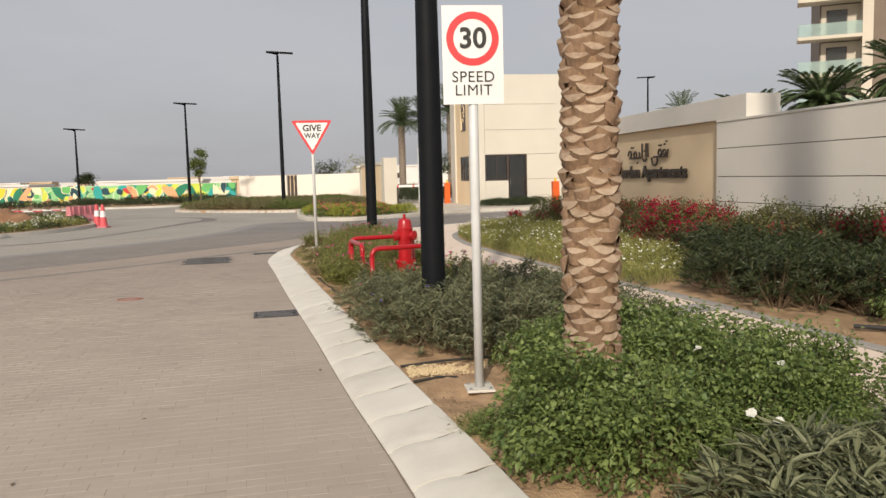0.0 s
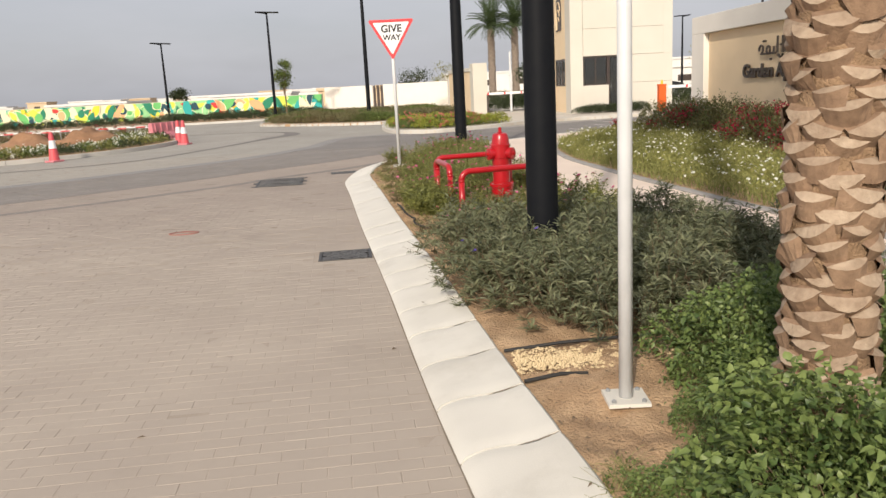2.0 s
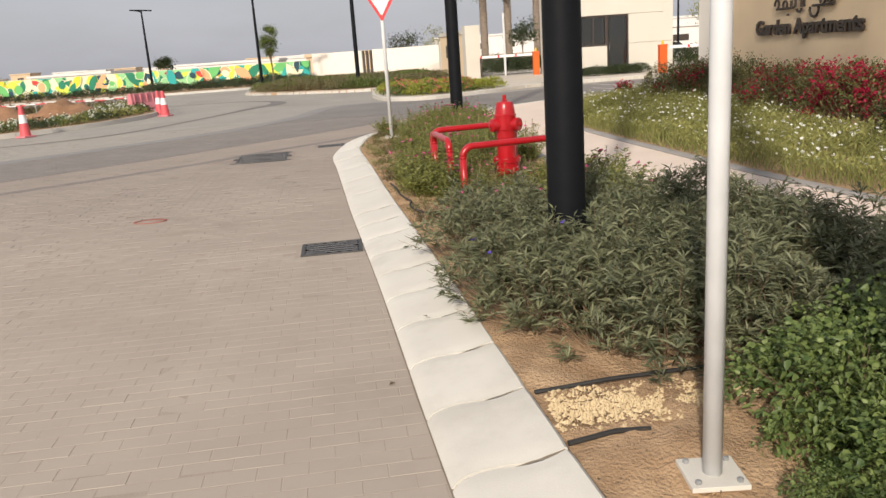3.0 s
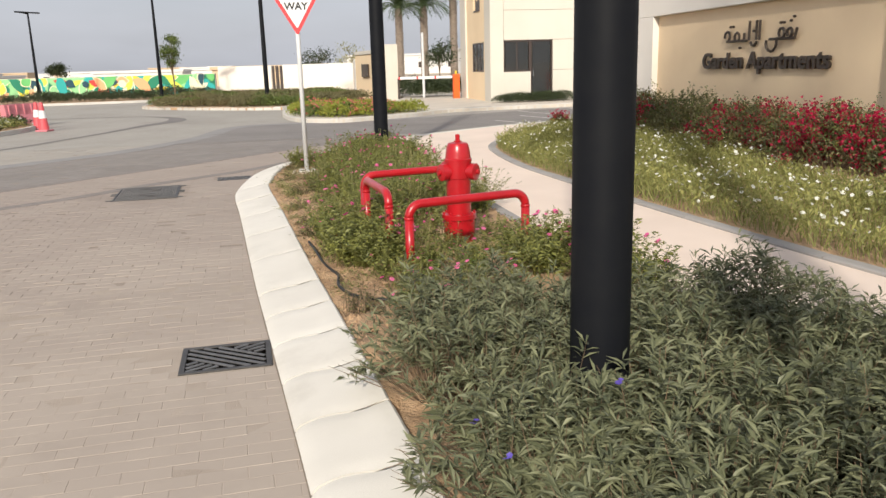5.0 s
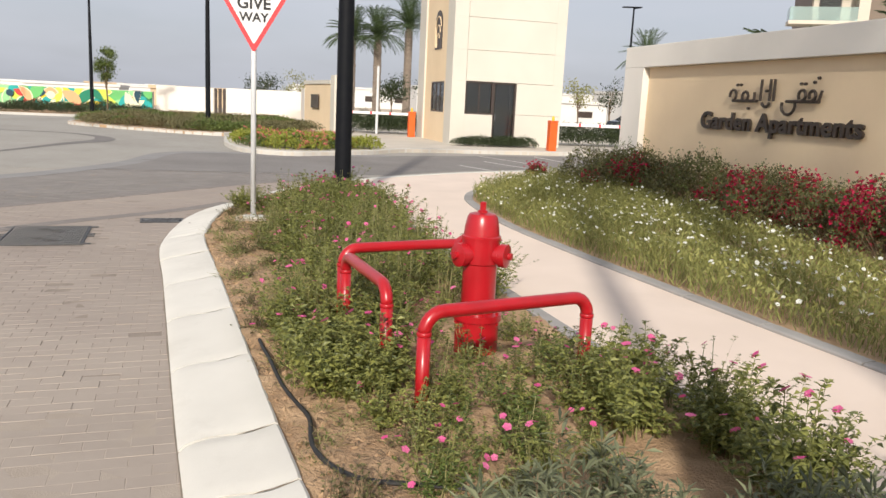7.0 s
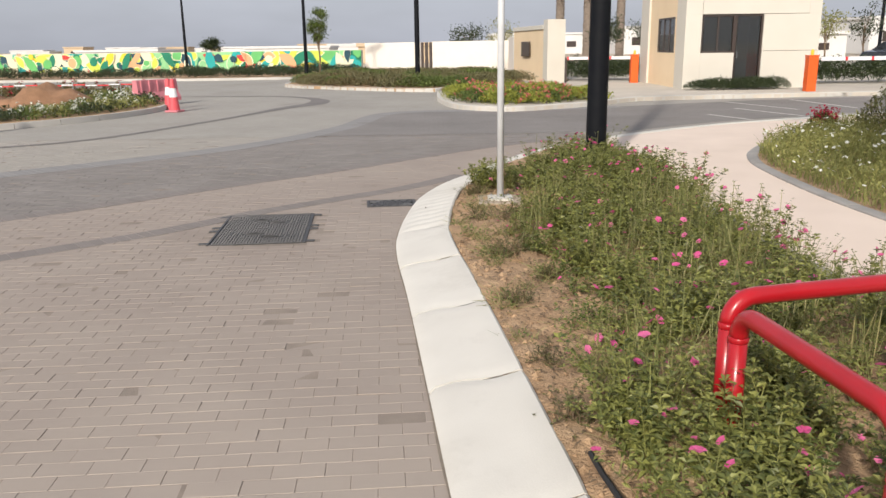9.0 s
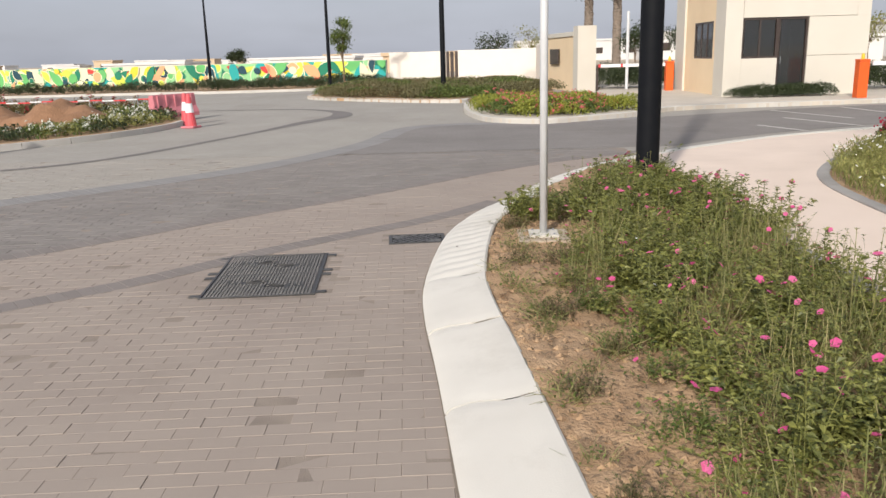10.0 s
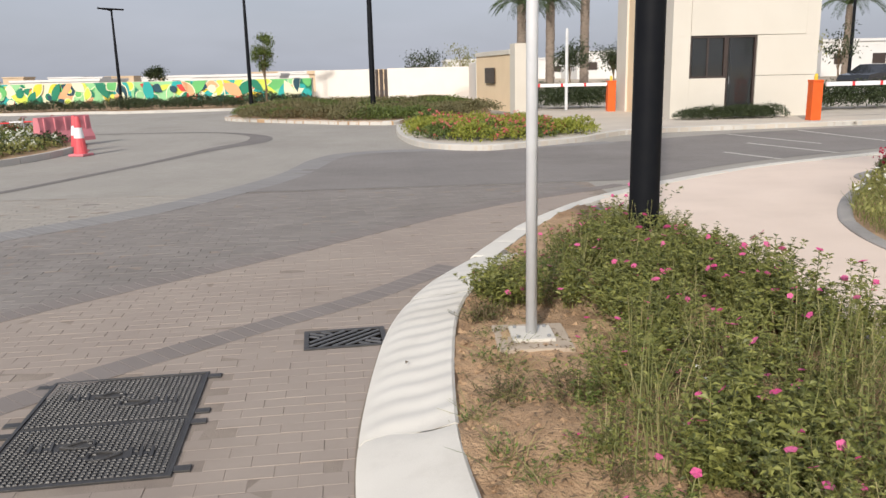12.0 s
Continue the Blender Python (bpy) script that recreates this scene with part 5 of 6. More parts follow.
def stem_plant(n, h, lean, pairs, flowers, leaf, stem, ll=0.050, lw=0.022, petal=PETAL_PINK):
    """Arching stems from one crown, opposite leaves along each, a leaf star or an open flower at its tip."""
    e = empty("flowering_plant")
    a, tilt = rng.uniform(0, 2 * math.pi, n), rng.uniform(0.05, lean, n)
    L = h * rng.uniform(0.55, 1.15, n)
    base = np.c_[rng.normal(0, 0.045, (n, 2)), np.zeros(n)]
    out = np.c_[np.cos(a), np.sin(a), np.zeros(n)]
    side = np.c_[-np.sin(a), np.cos(a), np.zeros(n)]

    def at(u):
        return base + out * (L * np.sin(tilt) * u ** 1.3)[:, None] + np.array([0, 0, 1.0]) * (L * np.cos(tilt) * u * (1 - 0.14 * u))[:, None]
    us = (0, 0.35, 0.7, 1.0)
    V = np.stack([at(u) + sg * side * 0.0024 * (1.2 - 0.6 * u) for u in us for sg in (-1, 1)], 1).reshape(-1, 3)
    k = np.arange(n)[:, None] * 8
    part("stem_tuft", mesh_np("stems", V, np.concatenate([k + np.array([2 * q, 2 * q + 1, 2 * q + 3, 2 * q + 2]) for q in range(3)])), stem, e)
    P, D, S = [], [], []
    for j, u in enumerate(np.linspace(0.30, 0.96, pairs)):
        across = side if j % 2 else out
        for sg in (-1, 1):
            P.append(at(u))
            D.append(across * sg + rng.normal(0, 0.28, (n, 3)) + np.array([0, 0, 0.45]))
            S.append(rng.uniform(0.7, 1.25, n) * (1.15 - 0.45 * u))
    tips = at(1.0)
    for q in range(5):
        w = a + q * 1.2566
        P.append(tips)
        D.append(np.c_[np.cos(w), np.sin(w), rng.uniform(0.3, 1.0, n)])
        S.append(rng.uniform(0.45, 0.75, n))
    P, D, S = np.concatenate(P), np.concatenate(D), np.concatenate(S)
    part("foliage", leaf_mesh(P, D, S * ll, S * lw, 0.18, 0.2), leaf, e)
    for q in range(flowers):
        part("flower", flower_bm([(0, 0, 0)], [rng.uniform(0.015, 0.023)]), petal, e, at=Matrix.Translation(tuple(tips[q] + np.array([0, 0, 0.012]))))
    return e


def place(kinds, spots, label, category, group, scale=(0.85, 1.15), z=0.08, name=None):
    """Copies of the given plants at the spots; the first of each kind moves to a spot too."""
    used = set()
    for x, y in spots:
        k = kinds[int(rng.integers(len(kinds)))]
        s = rng.uniform(*scale)
        zz = z(x, y) if callable(z) else z
        m = pose(x, y, zz, 0, 0, rng.uniform(0, 360))
        if k.name not in used:
            used.add(k.name)
            k.scale = (1, 1, 1)
            k.matrix_basis = m @ Matrix.Diagonal((s, s, s * rng.uniform(0.92, 1.08), 1))
            tagged(k, label, category, group)
            first = k
        else:
            c = copy_thing(k, m)
            c.scale = (s, s, s * rng.uniform(0.92, 1.08))
    for k in kinds:
        if k.name not in used:
            for o in list(k.children_recursive) + [k]:
                bpy.data.objects.remove(o)


def left_of(y, off):
    return edge_x(y) + off


def right_of(y, off):
    return float(np.interp(y, [p[1] for p in PATH_L[:13]], [p[0] for p in PATH_L[:13]])) - off


# bright leafy mound round the palm
mound = [(2.42, 5.95), (2.28, 5.55), (2.14, 5.2), (2.05, 4.7), (2.05, 4.1), (2.3, 3.7), (3.05, 3.75), (3.6, 4.0), (3.68, 4.6), (3.5, 5.2), (3.62, 5.9), (3.65, 6.5), (3.0, 6.55), (2.6, 6.45), (2.25, 6.2)]
spots = [p for p in scatter(mound, 0.33, 0.3) if math.hypot(p[0] - 2.40, p[1] - 4.95) > 0.34]
place([broad_shrub() for _ in range(5)], [p for p in spots if bump2(p[0] * 2.3, p[1] * 2.3, 1.0) > -0.38], "dense bright green leafy shrub with small pointed leaves", "shrub", "bright leafy shrubs", (0.55, 1.3), 0.05)
place([broad_shrub() for _ in range(2)], [(2.30, 4.78), (2.52, 4.72), (2.04, 5.1), (2.1, 5.42), (1.74, 4.75), (1.82, 4.3), (1.9, 4.98), (2.25, 5.85)], "low sprawling green shrub with small pointed leaves", "shrub", "low leafy shrubs", (0.36, 0.5), 0.05)
# grey-green narrow-leaved bed round the lamp pole
grey = [(left_of(6.75, 0.68), 6.75)] + [(left_of(y, 0.63), y) for y in (7.4, 8.4, 9.2)] + [(1.24, 9.55), (1.9, 9.65), (2.3, 9.6), (2.8, 9.3)] + [(right_of(y, 0.24), y) for y in (9.0, 8.4, 7.6, 6.8)] + [(2.6, 6.5)]
place([whorl_shrub() for _ in range(4)], [p for p in scatter(grey, 0.30, 0.3) if math.hypot(p[0] - 1.94, p[1] - 8.24) > 0.16], "grey-green shrub with narrow pointed leaves in a dense bed", "shrub", "grey-green shrubs", (0.85, 1.15), 0.05)
place([whorl_shrub(84, 0.36, 0.50) for _ in range(2)], [(right_of(y, 0.14 + 0.08 * (k % 2)), y) for k, y in enumerate(np.arange(6.9, 9.4, 0.3))], "tall grey-green shrub leaning over the footpath's edge", "shrub", "path-side grey-green shrubs", (1.0, 1.25), 0.06)
# strap-leaved clumps nearest the start
strap = [(2.3, 3.35), (2.2, 2.5), (3.0, 2.0), (4.0, 2.4), (3.85, 3.9), (3.5, 3.6)]
place([whorl_shrub(46, 0.34, 0.36, 0.15, 0.02, 10) for _ in range(2)], scatter(strap, 0.27, 0.3), "olive green strap-leaved shrub at the bed's edge", "shrub", "strap-leaved shrubs", (0.85, 1.15), 0.05)
# pink flower bed with hydrant
def bare(x, y):
    """Trodden and open soil: the strip behind the kerb, the pocket round the sign's foot, the corner before the hose."""
    width = np.interp(y, (9.9, 11.0, 11.7, 12.9, 13.7, 16.4, 17.7), (0.80, 0.62, 0.53, 0.60, 0.96, 0.96, 0.78))
    if x < left_of(y, width + 0.08 * math.sin(3.1 * y)) and y < 17.7:
        return True
    if math.hypot((x - 1.05) / 0.50, (y - 17.25) / 0.55) < 1:
        return True
    return y < 11.0 and x < 1.36


bed = [(left_of(y, 0.66), y) for y in np.linspace(9.9, 18.2, 14)] + [(0.98, 18.4), (1.5, 19.4), (2.15, 20.5), (2.45, 20.3)] + [(right_of(y, 0.16), y) for y in np.linspace(19.4, 9.9, 14)]
leafy, wispy, low = [], [], []
for p in scatter(bed, 0.252, 0.42):
    x, y = p
    hyd_d = math.hypot(x - 2.14, y - 12.0)
    if bare(x, y) or hyd_d < 0.24 or bump2(x * 1.9 + 3, y * 1.3, 1.0) < -0.42:
        continue
    if hyd_d < 0.75 or (x < left_of(y, 1.12) and y > 13) or (y < 10.9 and 1.3 < x < 2.3):
        low.append(p)
    elif rng.random() < (0.52 if 12.6 < y < 16.8 else 0.22):
        wispy.append(p)
    else:
        leafy.append(p)
leafy += [(0.80, 18.05), (0.92, 18.35), (0.86, 17.85), (2.85, 10.4), (2.9, 10.05), (2.72, 9.85), (1.02, 11.75), (1.08, 11.35)]
place([stem_plant(n, h, 0.85, m, f, LEAF_FRESH, STEM_GREEN) for n, h, m, f in ((26, 0.42, 10, 3), (34, 0.34, 9, 2), (20, 0.47, 11, 4), (32, 0.38, 10, 1), (24, 0.45, 10, 3))],
      leafy, "leafy flowering plant with bright pink flowers", "flowering plant", "pink flowering plants", (0.78, 1.22), 0.06)
place([stem_plant(n, h, 1.1, m, f, LEAF_FRESH, STALK, 0.026, 0.010) for n, h, m, f in ((38, 0.48, 5, 1), (48, 0.44, 4, 1), (34, 0.52, 6, 1))],
      wispy, "half-dry flowering plant of thin green and straw stalks", "flowering plant", "half-dry flowering plants", (0.75, 1.2), 0.06)
place([stem_plant(n, h, 1.15, m, f, LEAF_FRESH if n > 20 else LEAF_MID, STALK, 0.034, 0.015) for n, h, m, f in ((24, 0.26, 7, 3), (18, 0.22, 6, 1), (28, 0.28, 6, 3))],
      low, "low sprawling flowering plant on open soil", "flowering plant", "low flowering plants", (0.7, 1.15), 0.06)
place([stem_plant(n, 0.17, 1.35, 5, 0, LEAF_WALL, TWIG, 0.02, 0.009) for n in (46, 60)], [(0.98, 15.6), (0.80, 15.2), (1.02, 14.6), (0.78, 14.1), (0.62, 16.4), (0.95, 16.3), (0.70, 17.6), (0.82, 13.2), (0.86, 12.6), (1.12, 10.2), (1.5, 9.95), (1.75, 10.25), (1.9, 10.6), (1.5, 10.7)],
      "low dark half-dead brush on open soil", "weed", "dry brush", (0.7, 1.3), 0.06)
place([stem_plant(16, 0.34, 0.7, 7, 2, LEAF_FRESH, STEM_GREEN, petal=PETAL_WHITE)], [(1.35, 14.9), (1.42, 16.0)], "small plant with a pair of white flowers", "flowering plant", "white flowering plants", (0.8, 0.9), 0.06)

# low tufts on the bare soil strip
def tuft():
    e = empty("dry_tuft")
    n = 46
    part("blade_tuft", blade_mesh(np.c_[rng.normal(0, 0.035, (n, 2)), np.zeros(n)], np.c_[rng.normal(0, 0.8, (n, 2)), np.ones(n)], rng.uniform(0.06, 0.16, n), 0.004, 0.4), STALK, e)
    P = dome_points(40, 0.09, 0.07, 0.8)
    part("foliage", leaf_mesh(P, rng.normal(0, 1, P.shape) + np.array([0, 0, 0.4]), 0.022, 0.01), LEAF_MID, e)
    return e


sp = [(left_of(y, rng.uniform(0.52, 1.0)), y) for y in np.linspace(10.6, 18.0, 42)] + [(rng.uniform(1.5, 2.0), rng.uniform(4.75, 5.1)) for _ in range(8)]
place([tuft() for _ in range(3)], sp, "small half-dry weed tuft on bare soil", "weed", "weed tufts", (0.6, 1.4), 0.07)


def field(poly, spacing, h, leaf_l, leaf_w, mat, stalks=True, zf=lambda x, y: 0.1, var=0.3):
    """Leaves and stalks of ground cover over a polygon, as two joined meshes."""
    pts = np.array(scatter(poly, spacing, 0.5))
    n = len(pts)
    z = np.array([zf(x, y) for x, y in pts])
    hh = np.array([h * (0.75 + 0.5 * bump2(x, y, 0.8) + 0.35 * bump2(x, y, 2.6)) for x, y in pts]) * rng.uniform(0.45, 1.05, n)
    P = np.c_[pts, z + hh]
    D = rng.normal(0, 0.6, (n, 3)) + np.array([0, 0, 0.55])
    lm = leaf_mesh(P, D, rng.uniform(leaf_l * 0.6, leaf_l * 1.3, n), rng.uniform(leaf_w * 0.7, leaf_w * 1.3, n), 0.15, 0.15)
    sm = blade_mesh(np.c_[pts, z], np.c_[rng.normal(0, 0.25, (n, 2)), np.ones(n)], hh + 0.05, leaf_w * 0.4, 0.25, 2) if stalks else None
    return lm, sm, pts, z + hh


def bed2_z(x, y):
    return 0.10 + 0.02 * max(0, x - 4)


def pr_x(y):
    return float(np.interp(y, [p[1] for p in PATH_R[:15]], [p[0] for p in PATH_R[:15]]))


meadow = [(pr_x(y) + 0.11, y) for y in np.linspace(9.6, 21.0, 20)] + [(5.52, 21.5), (6.3, 22.4), (7.0, 22.95), (7.7, 22.9), (7.9, 21.5), (7.4, 18), (6.9, 14), (6.6, 11.5), (6.0, 10.2)]
lm, sm, pts, zz = field(meadow, 0.046, 0.27, 0.066, 0.021, LEAF_OLIVE, True, bed2_z)
mf = tagged(empty("flower_meadow"), "low green ground cover dotted with white flowers", "ground cover", kind="stuff")
tagged(part("meadow_leaves", lm, LEAF_OLIVE, mf), kind="stuff")
tagged(part("meadow_stalks", sm, STEM_GREEN, mf), kind="stuff")
sel = rng.permutation(len(pts))[:900]
sel = np.array([i for i in sel if bump2(pts[i][0], pts[i][1], 0.5) > -0.45 + 0.25 * (pts[i][1] > 19)])
tagged(part("white_flowers", flower_bm(np.c_[pts[sel], zz[sel] + 0.05], rng.uniform(0.013, 0.025, len(sel))), PETAL_WHITE, mf), kind="stuff")

# dark hedge and bougainvillea along the wall
hedge = [(5.6, 7.1), (5.4, 8.2), (5.35, 9.6), (6.0, 10.6), (6.7, 11.8), (7.5, 12.0), (7.9, 11.0), (7.9, 9.4), (7.3, 7.5), (6.4, 6.9)]
place([whorl_shrub(70, 0.42, 0.55, 0.085, 0.018, 13, LEAF_DARK) for _ in range(3)], scatter(hedge, 0.40, 0.3), "dark green narrow-leaved shrub before the boundary wall", "shrub", "dark wall shrubs", (0.9, 1.2), 0.1)
lem = [(6.3, 6.6), (6.9, 6.3), (7.3, 6.7), (7.7, 6.2), (6.9, 7.0)]
place([broad_shrub()], lem, "fresh green broad-leaved shrub beside the palm", "shrub", "wall-side leafy shrubs", (1.0, 1.4), 0.1)


def bougainvillea(red, h=0.76, r=0.62):
    e = empty("bougainvillea_shrub")
    P = dome_points(1500, r, h, 0.6)
    part("foliage", leaf_mesh(P, rng.normal(0, 0.8, P.shape) + np.array([0, 0, 0.2]), rng.uniform(0.035, 0.07, len(P)), rng.uniform(0.02, 0.04, len(P))), LEAF_WALL, e)
    n = 26
    tips = dome_points(n, r, h * 1.22, 0.3)
    part("branch_frame", blade_mesh(tips * np.array([0.2, 0.2, 0]), tips, np.linalg.norm(tips, axis=1), 0.012, 0.08), TWIG, e)
    Q = np.repeat(tips, 12, axis=0) * rng.uniform(0.8, 1.03, (n * 12, 1)) + rng.normal(0, 0.02, (n * 12, 3))
    part("shoot_foliage", leaf_mesh(Q, rng.normal(0, 1, Q.shape), 0.04, 0.022), LEAF_MID, e)
    if red:
        c = dome_points(red, r * 0.92, h * 1.04, 0.18)
        B = np.repeat(c, 60, axis=0) + rng.normal(0, 0.075, (red * 60, 3))
        part("blossom", leaf_mesh(B, rng.normal(0, 1, B.shape), 0.05, 0.045, 0.3), PETAL_RED, e)
    return e


bsp = [(8.15 + rng.uniform(-0.25, 0.1), y) for y in np.arange(9.6, 22.6, 0.62)] + [(7.5 + rng.uniform(-0.2, 0.2), y) for y in np.arange(12.3, 22.6, 0.95)]
place([bougainvillea(k) for k in (3, 0, 0, 2)], [p for p in bsp if p[1] > 17.2] + [(8.35, 9.6), (8.1, 9.8), (8.4, 10.2), (8.3, 11.0), (8.1, 11.8)], "mostly green bougainvillea shrub against the cream wall", "shrub", "green bougainvillea along the wall", (0.85, 1.15), 0.12)
place([bougainvillea(k) for k in (11, 7, 3, 0, 15)], [p for p in bsp if p[1] <= 17.2], "bougainvillea shrub with crimson blossom against the wall", "shrub", "bougainvillea along the wall", (0.85, 1.15), 0.12)
tip = bougainvillea(5, 0.28, 0.22)
place([tip], [(6.75, 22.75)], "small crimson bougainvillea at the bed's tip", "shrub", "bougainvillea at the tip", (1, 1), 0.1)

# small far plants
def low_shrub(mat, h, r, n, ll, petal=None, k=0, name="low_shrub"):
    e = empty(name)
    P = dome_points(n, r, h, 0.6)
    part("foliage", leaf_mesh(P, rng.normal(0, 0.8, P.shape) + np.array([0, 0, 0.3]), rng.uniform(ll * 0.7, ll * 1.3, n), ll * 0.45), mat, e)
    if k:
        c = dome_points(k, r * 0.95, h * 1.05, 0.1)
        B = np.repeat(c, 8, axis=0) + rng.normal(0, 0.03, (k * 8, 3))
        part("blossom", leaf_mesh(B, rng.normal(0, 1, B.shape), 0.06, 0.05, 0.3), petal, e)
    return e


isl1 = [(0.85, 35.6), (0.85, 32.6), (1.35, 30.5), (2.2, 29.6), (3.4, 30.1), (4.2, 30.75), (4.9, 31.6), (4.2, 33.5), (2.4, 34.6)]
place([low_shrub(LEAF_YELLOW, 0.35, 0.5, 420, 0.09, PETAL_CORAL, 14, name="flower_shrub"), low_shrub(LEAF_YELLOW, 0.35, 0.5, 420, 0.09, name="flower_shrub"), low_shrub(LEAF_MID, 0.33, 0.5, 420, 0.09, PETAL_CORAL, 5, name="flower_shrub")],
      scatter(isl1, 0.55, 0.3), "low yellow-green shrub with coral flowers on the island", "shrub", "island flower shrubs", (0.85, 1.15), 0.1)
isl2 = [(0.5, 38.5), (-1.0, 39.0), (-2.4, 40.1), (-4.1, 41.7), (-5.4, 43.0), (-5.5, 45.5), (-4.4, 49.3), (-3.2, 52.5), (3.2, 52.0), (3.9, 47), (3.6, 42)]
place([low_shrub(LEAF_HEDGE, 0.38, 0.8, 1100, 0.09, name="hedge_shrub"), low_shrub(LEAF_RUST, 0.34, 0.8, 900, 0.09, name="hedge_shrub"), low_shrub(LEAF_HEDGE, 0.40, 0.8, 1100, 0.09, name="hedge_shrub"), low_shrub(LEAF_MID, 0.38, 0.8, 1100, 0.09, name="hedge_shrub")],
      [p for p in scatter(isl2, 0.95, 0.3)], "low olive green and russet hedge shrub on the island", "shrub", "island hedge shrubs", (0.85, 1.2), 0.1)
gate_h = [(8.7 + 0.36 * k, 35.05 + rng.uniform(-0.1, 0.1)) for k in range(8)]
place([low_shrub(LEAF_DARK, 0.36, 0.44, 1500, 0.055, name="border_shrub")], gate_h, "low dark shrub against the gatehouse wall", "shrub", "gatehouse shrubs", (0.9, 1.1), 0.1)
side_h = [(6.4 + 0.5 * k, 43.5 + 0.3 * rng.normal()) for k in range(5)] + [(13.2 + 0.8 * k, 38.2 + 0.3 * rng.normal()) for k in range(16)] + [(6.3 + 0.8 * k, 52.5) for k in range(9)]
place([low_shrub(LEAF_DARK, 0.78, 0.68, 1500, 0.09, name="border_shrub")], side_h, "dark clipped hedge shrub beside the barrier lane", "shrub", "barrier lane hedge", (0.9, 1.15), 0.1)
verge = [(-40 + 0.95 * k + rng.uniform(-0.2, 0.2), 53.6 + 0.35 * (k % 2) + max(0, -0.05 * (-40 + 0.95 * k) - 0.6)) for k in range(36)] + [(x, 55 + rng.uniform(0, 5)) for x in np.arange(-14, -4, 0.8)]
place([low_shrub(LEAF_DARK, 0.5, 0.75, 900, 0.10, name="verge_shrub"), low_shrub(LEAF_DARK, 0.46, 0.75, 900, 0.10, name="verge_shrub")], verge, "low green hedge shrub before the mural wall", "shrub", "verge hedge shrubs", (0.85, 1.2), 0.1)
ring = [(-15.6 + q * 8.6 * math.cos(a), 30.6 + q * 7.2 * math.sin(a)) for q, n in ((0.93, 60), (0.84, 52)) for a in np.linspace(-2.2, 1.5, n)]
place([low_shrub(LEAF_MID, 0.26, 0.42, 300, 0.08, PETAL_WHITE, 7, name="ground_cover_clump"), low_shrub(LEAF_OLIVE, 0.26, 0.42, 300, 0.08, PETAL_WHITE, 3, name="ground_cover_clump"), low_shrub(LEAF_DARK, 0.24, 0.42, 300, 0.08, name="ground_cover_clump")],
      ring, "low ground cover clump with white flowers on the roundabout", "shrub", "roundabout ground cover", (0.85, 1.2), 0.1)
row = [(-19 + 0.62 * k, 35.2 + 0.15 * rng.normal()) for k in range(17)]
place([low_shrub(LEAF_RUST, 0.5, 0.4, 260, 0.1, PETAL_RED, 3, name="russet_shrub")], row, "russet shrub behind red and white warning tape", "shrub", "russet roundabout shrubs", (0.9, 1.1), 0.1)

# soil heap
heap_v, heap_f = strip(np.array([(a, -1.6) for a in np.linspace(-2.2, 2.2, 24)]), np.array([(a, 1.6) for a in np.linspace(-2.2, 2.2, 24)]), 16,
                       lambda x, y, u: max(0.0, 0.85 * (1 - math.hypot(x / 2.2, y / 1.6)) ** 0.8 * (1 + 0.5 * bump2(x, y, 1.7)) if math.hypot(x / 2.2, y / 1.6) < 1 else 0))
EARTH = M("red_earth", (0.36, 0.20, 0.11), (0.26, 0.14, 0.075), 3, 0.95, 0.8, 25, stain=0.5, depth=0.04)
for hx, hy, hr, hs in ((-9.7, 30.4, 20, 0.72), (-12.2, 31.6, 140, 0.62)):
    tagged(part("earth_mound", (heap_v, heap_f), EARTH, None, at=pose(hx, hy, 0.11, 0, 0, hr) @ Matrix.Diagonal((hs, hs, hs * 1.1, 1)), smooth=True), "heap of loose red-brown earth on the roundabout", "soil heap", "earth heaps")
for k in range(7):
    t0 = tagged(empty("tape_post", -18 + 1.45 * k, 34.4, 0.11), "short post carrying red and white warning tape", "post", "warning tape posts")
    part("post", lathe([(0.015, 0), (0.015, 0.55)], 6), GALV, t0)
    for q in range(4):
        part("tape", box(0.02 + 0.36 * q, 0.02 + 0.36 * (q + 1) - 0.002, -0.003, 0.003, 0.45 - 0.04 * math.sin(math.pi * (q + 0.5) / 4), 0.485 - 0.04 * math.sin(math.pi * (q + 0.5) / 4)), SIGN_WHITE if q % 2 else SIGN_RED, t0)

# ---- small trees ----


def small_tree(x, y, h, label, crown_r=0.8, n=900, mat=LEAF_MID, clumps=14, leaf_l=0.16):
    t0 = tagged(empty("small_tree", x, y, 0.08), label, "tree", group="young trees")
    bm = tube([(0, 0, -0.1), (0.03, 0, h * 0.25), (-0.03, 0.02, h * 0.5), (0.0, 0, h * 0.62)], 0.06 * h / 4, 8, None, 0.035 * h / 4)
    part("trunk", bm, TWIG, t0)
    P = []
    for k in range(clumps):
        a = k * 2.4
        c = np.array([crown_r * rng.uniform(0.15, 0.75) * math.cos(a), crown_r * rng.uniform(0.15, 0.75) * math.sin(a), h * rng.uniform(0.52, 0.95)])
        part("limb", tube([(0, 0, h * rng.uniform(0.3, 0.55)), tuple(c * np.array([0.5, 0.5, 0.9])), tuple(c)], 0.02 * h / 4, 5, None, 0.006), TWIG, t0)
        P.append(c + rng.normal(0, 1, (n // clumps, 3)) * np.array([0.3, 0.3, 0.2]) * crown_r * 0.75)
    P = np.concatenate(P)
    part("crown", leaf_mesh(P, rng.normal(0, 1, P.shape), rng.uniform(leaf_l * 0.7, leaf_l * 1.3, len(P)), leaf_l * 0.5), mat, t0)
    return t0


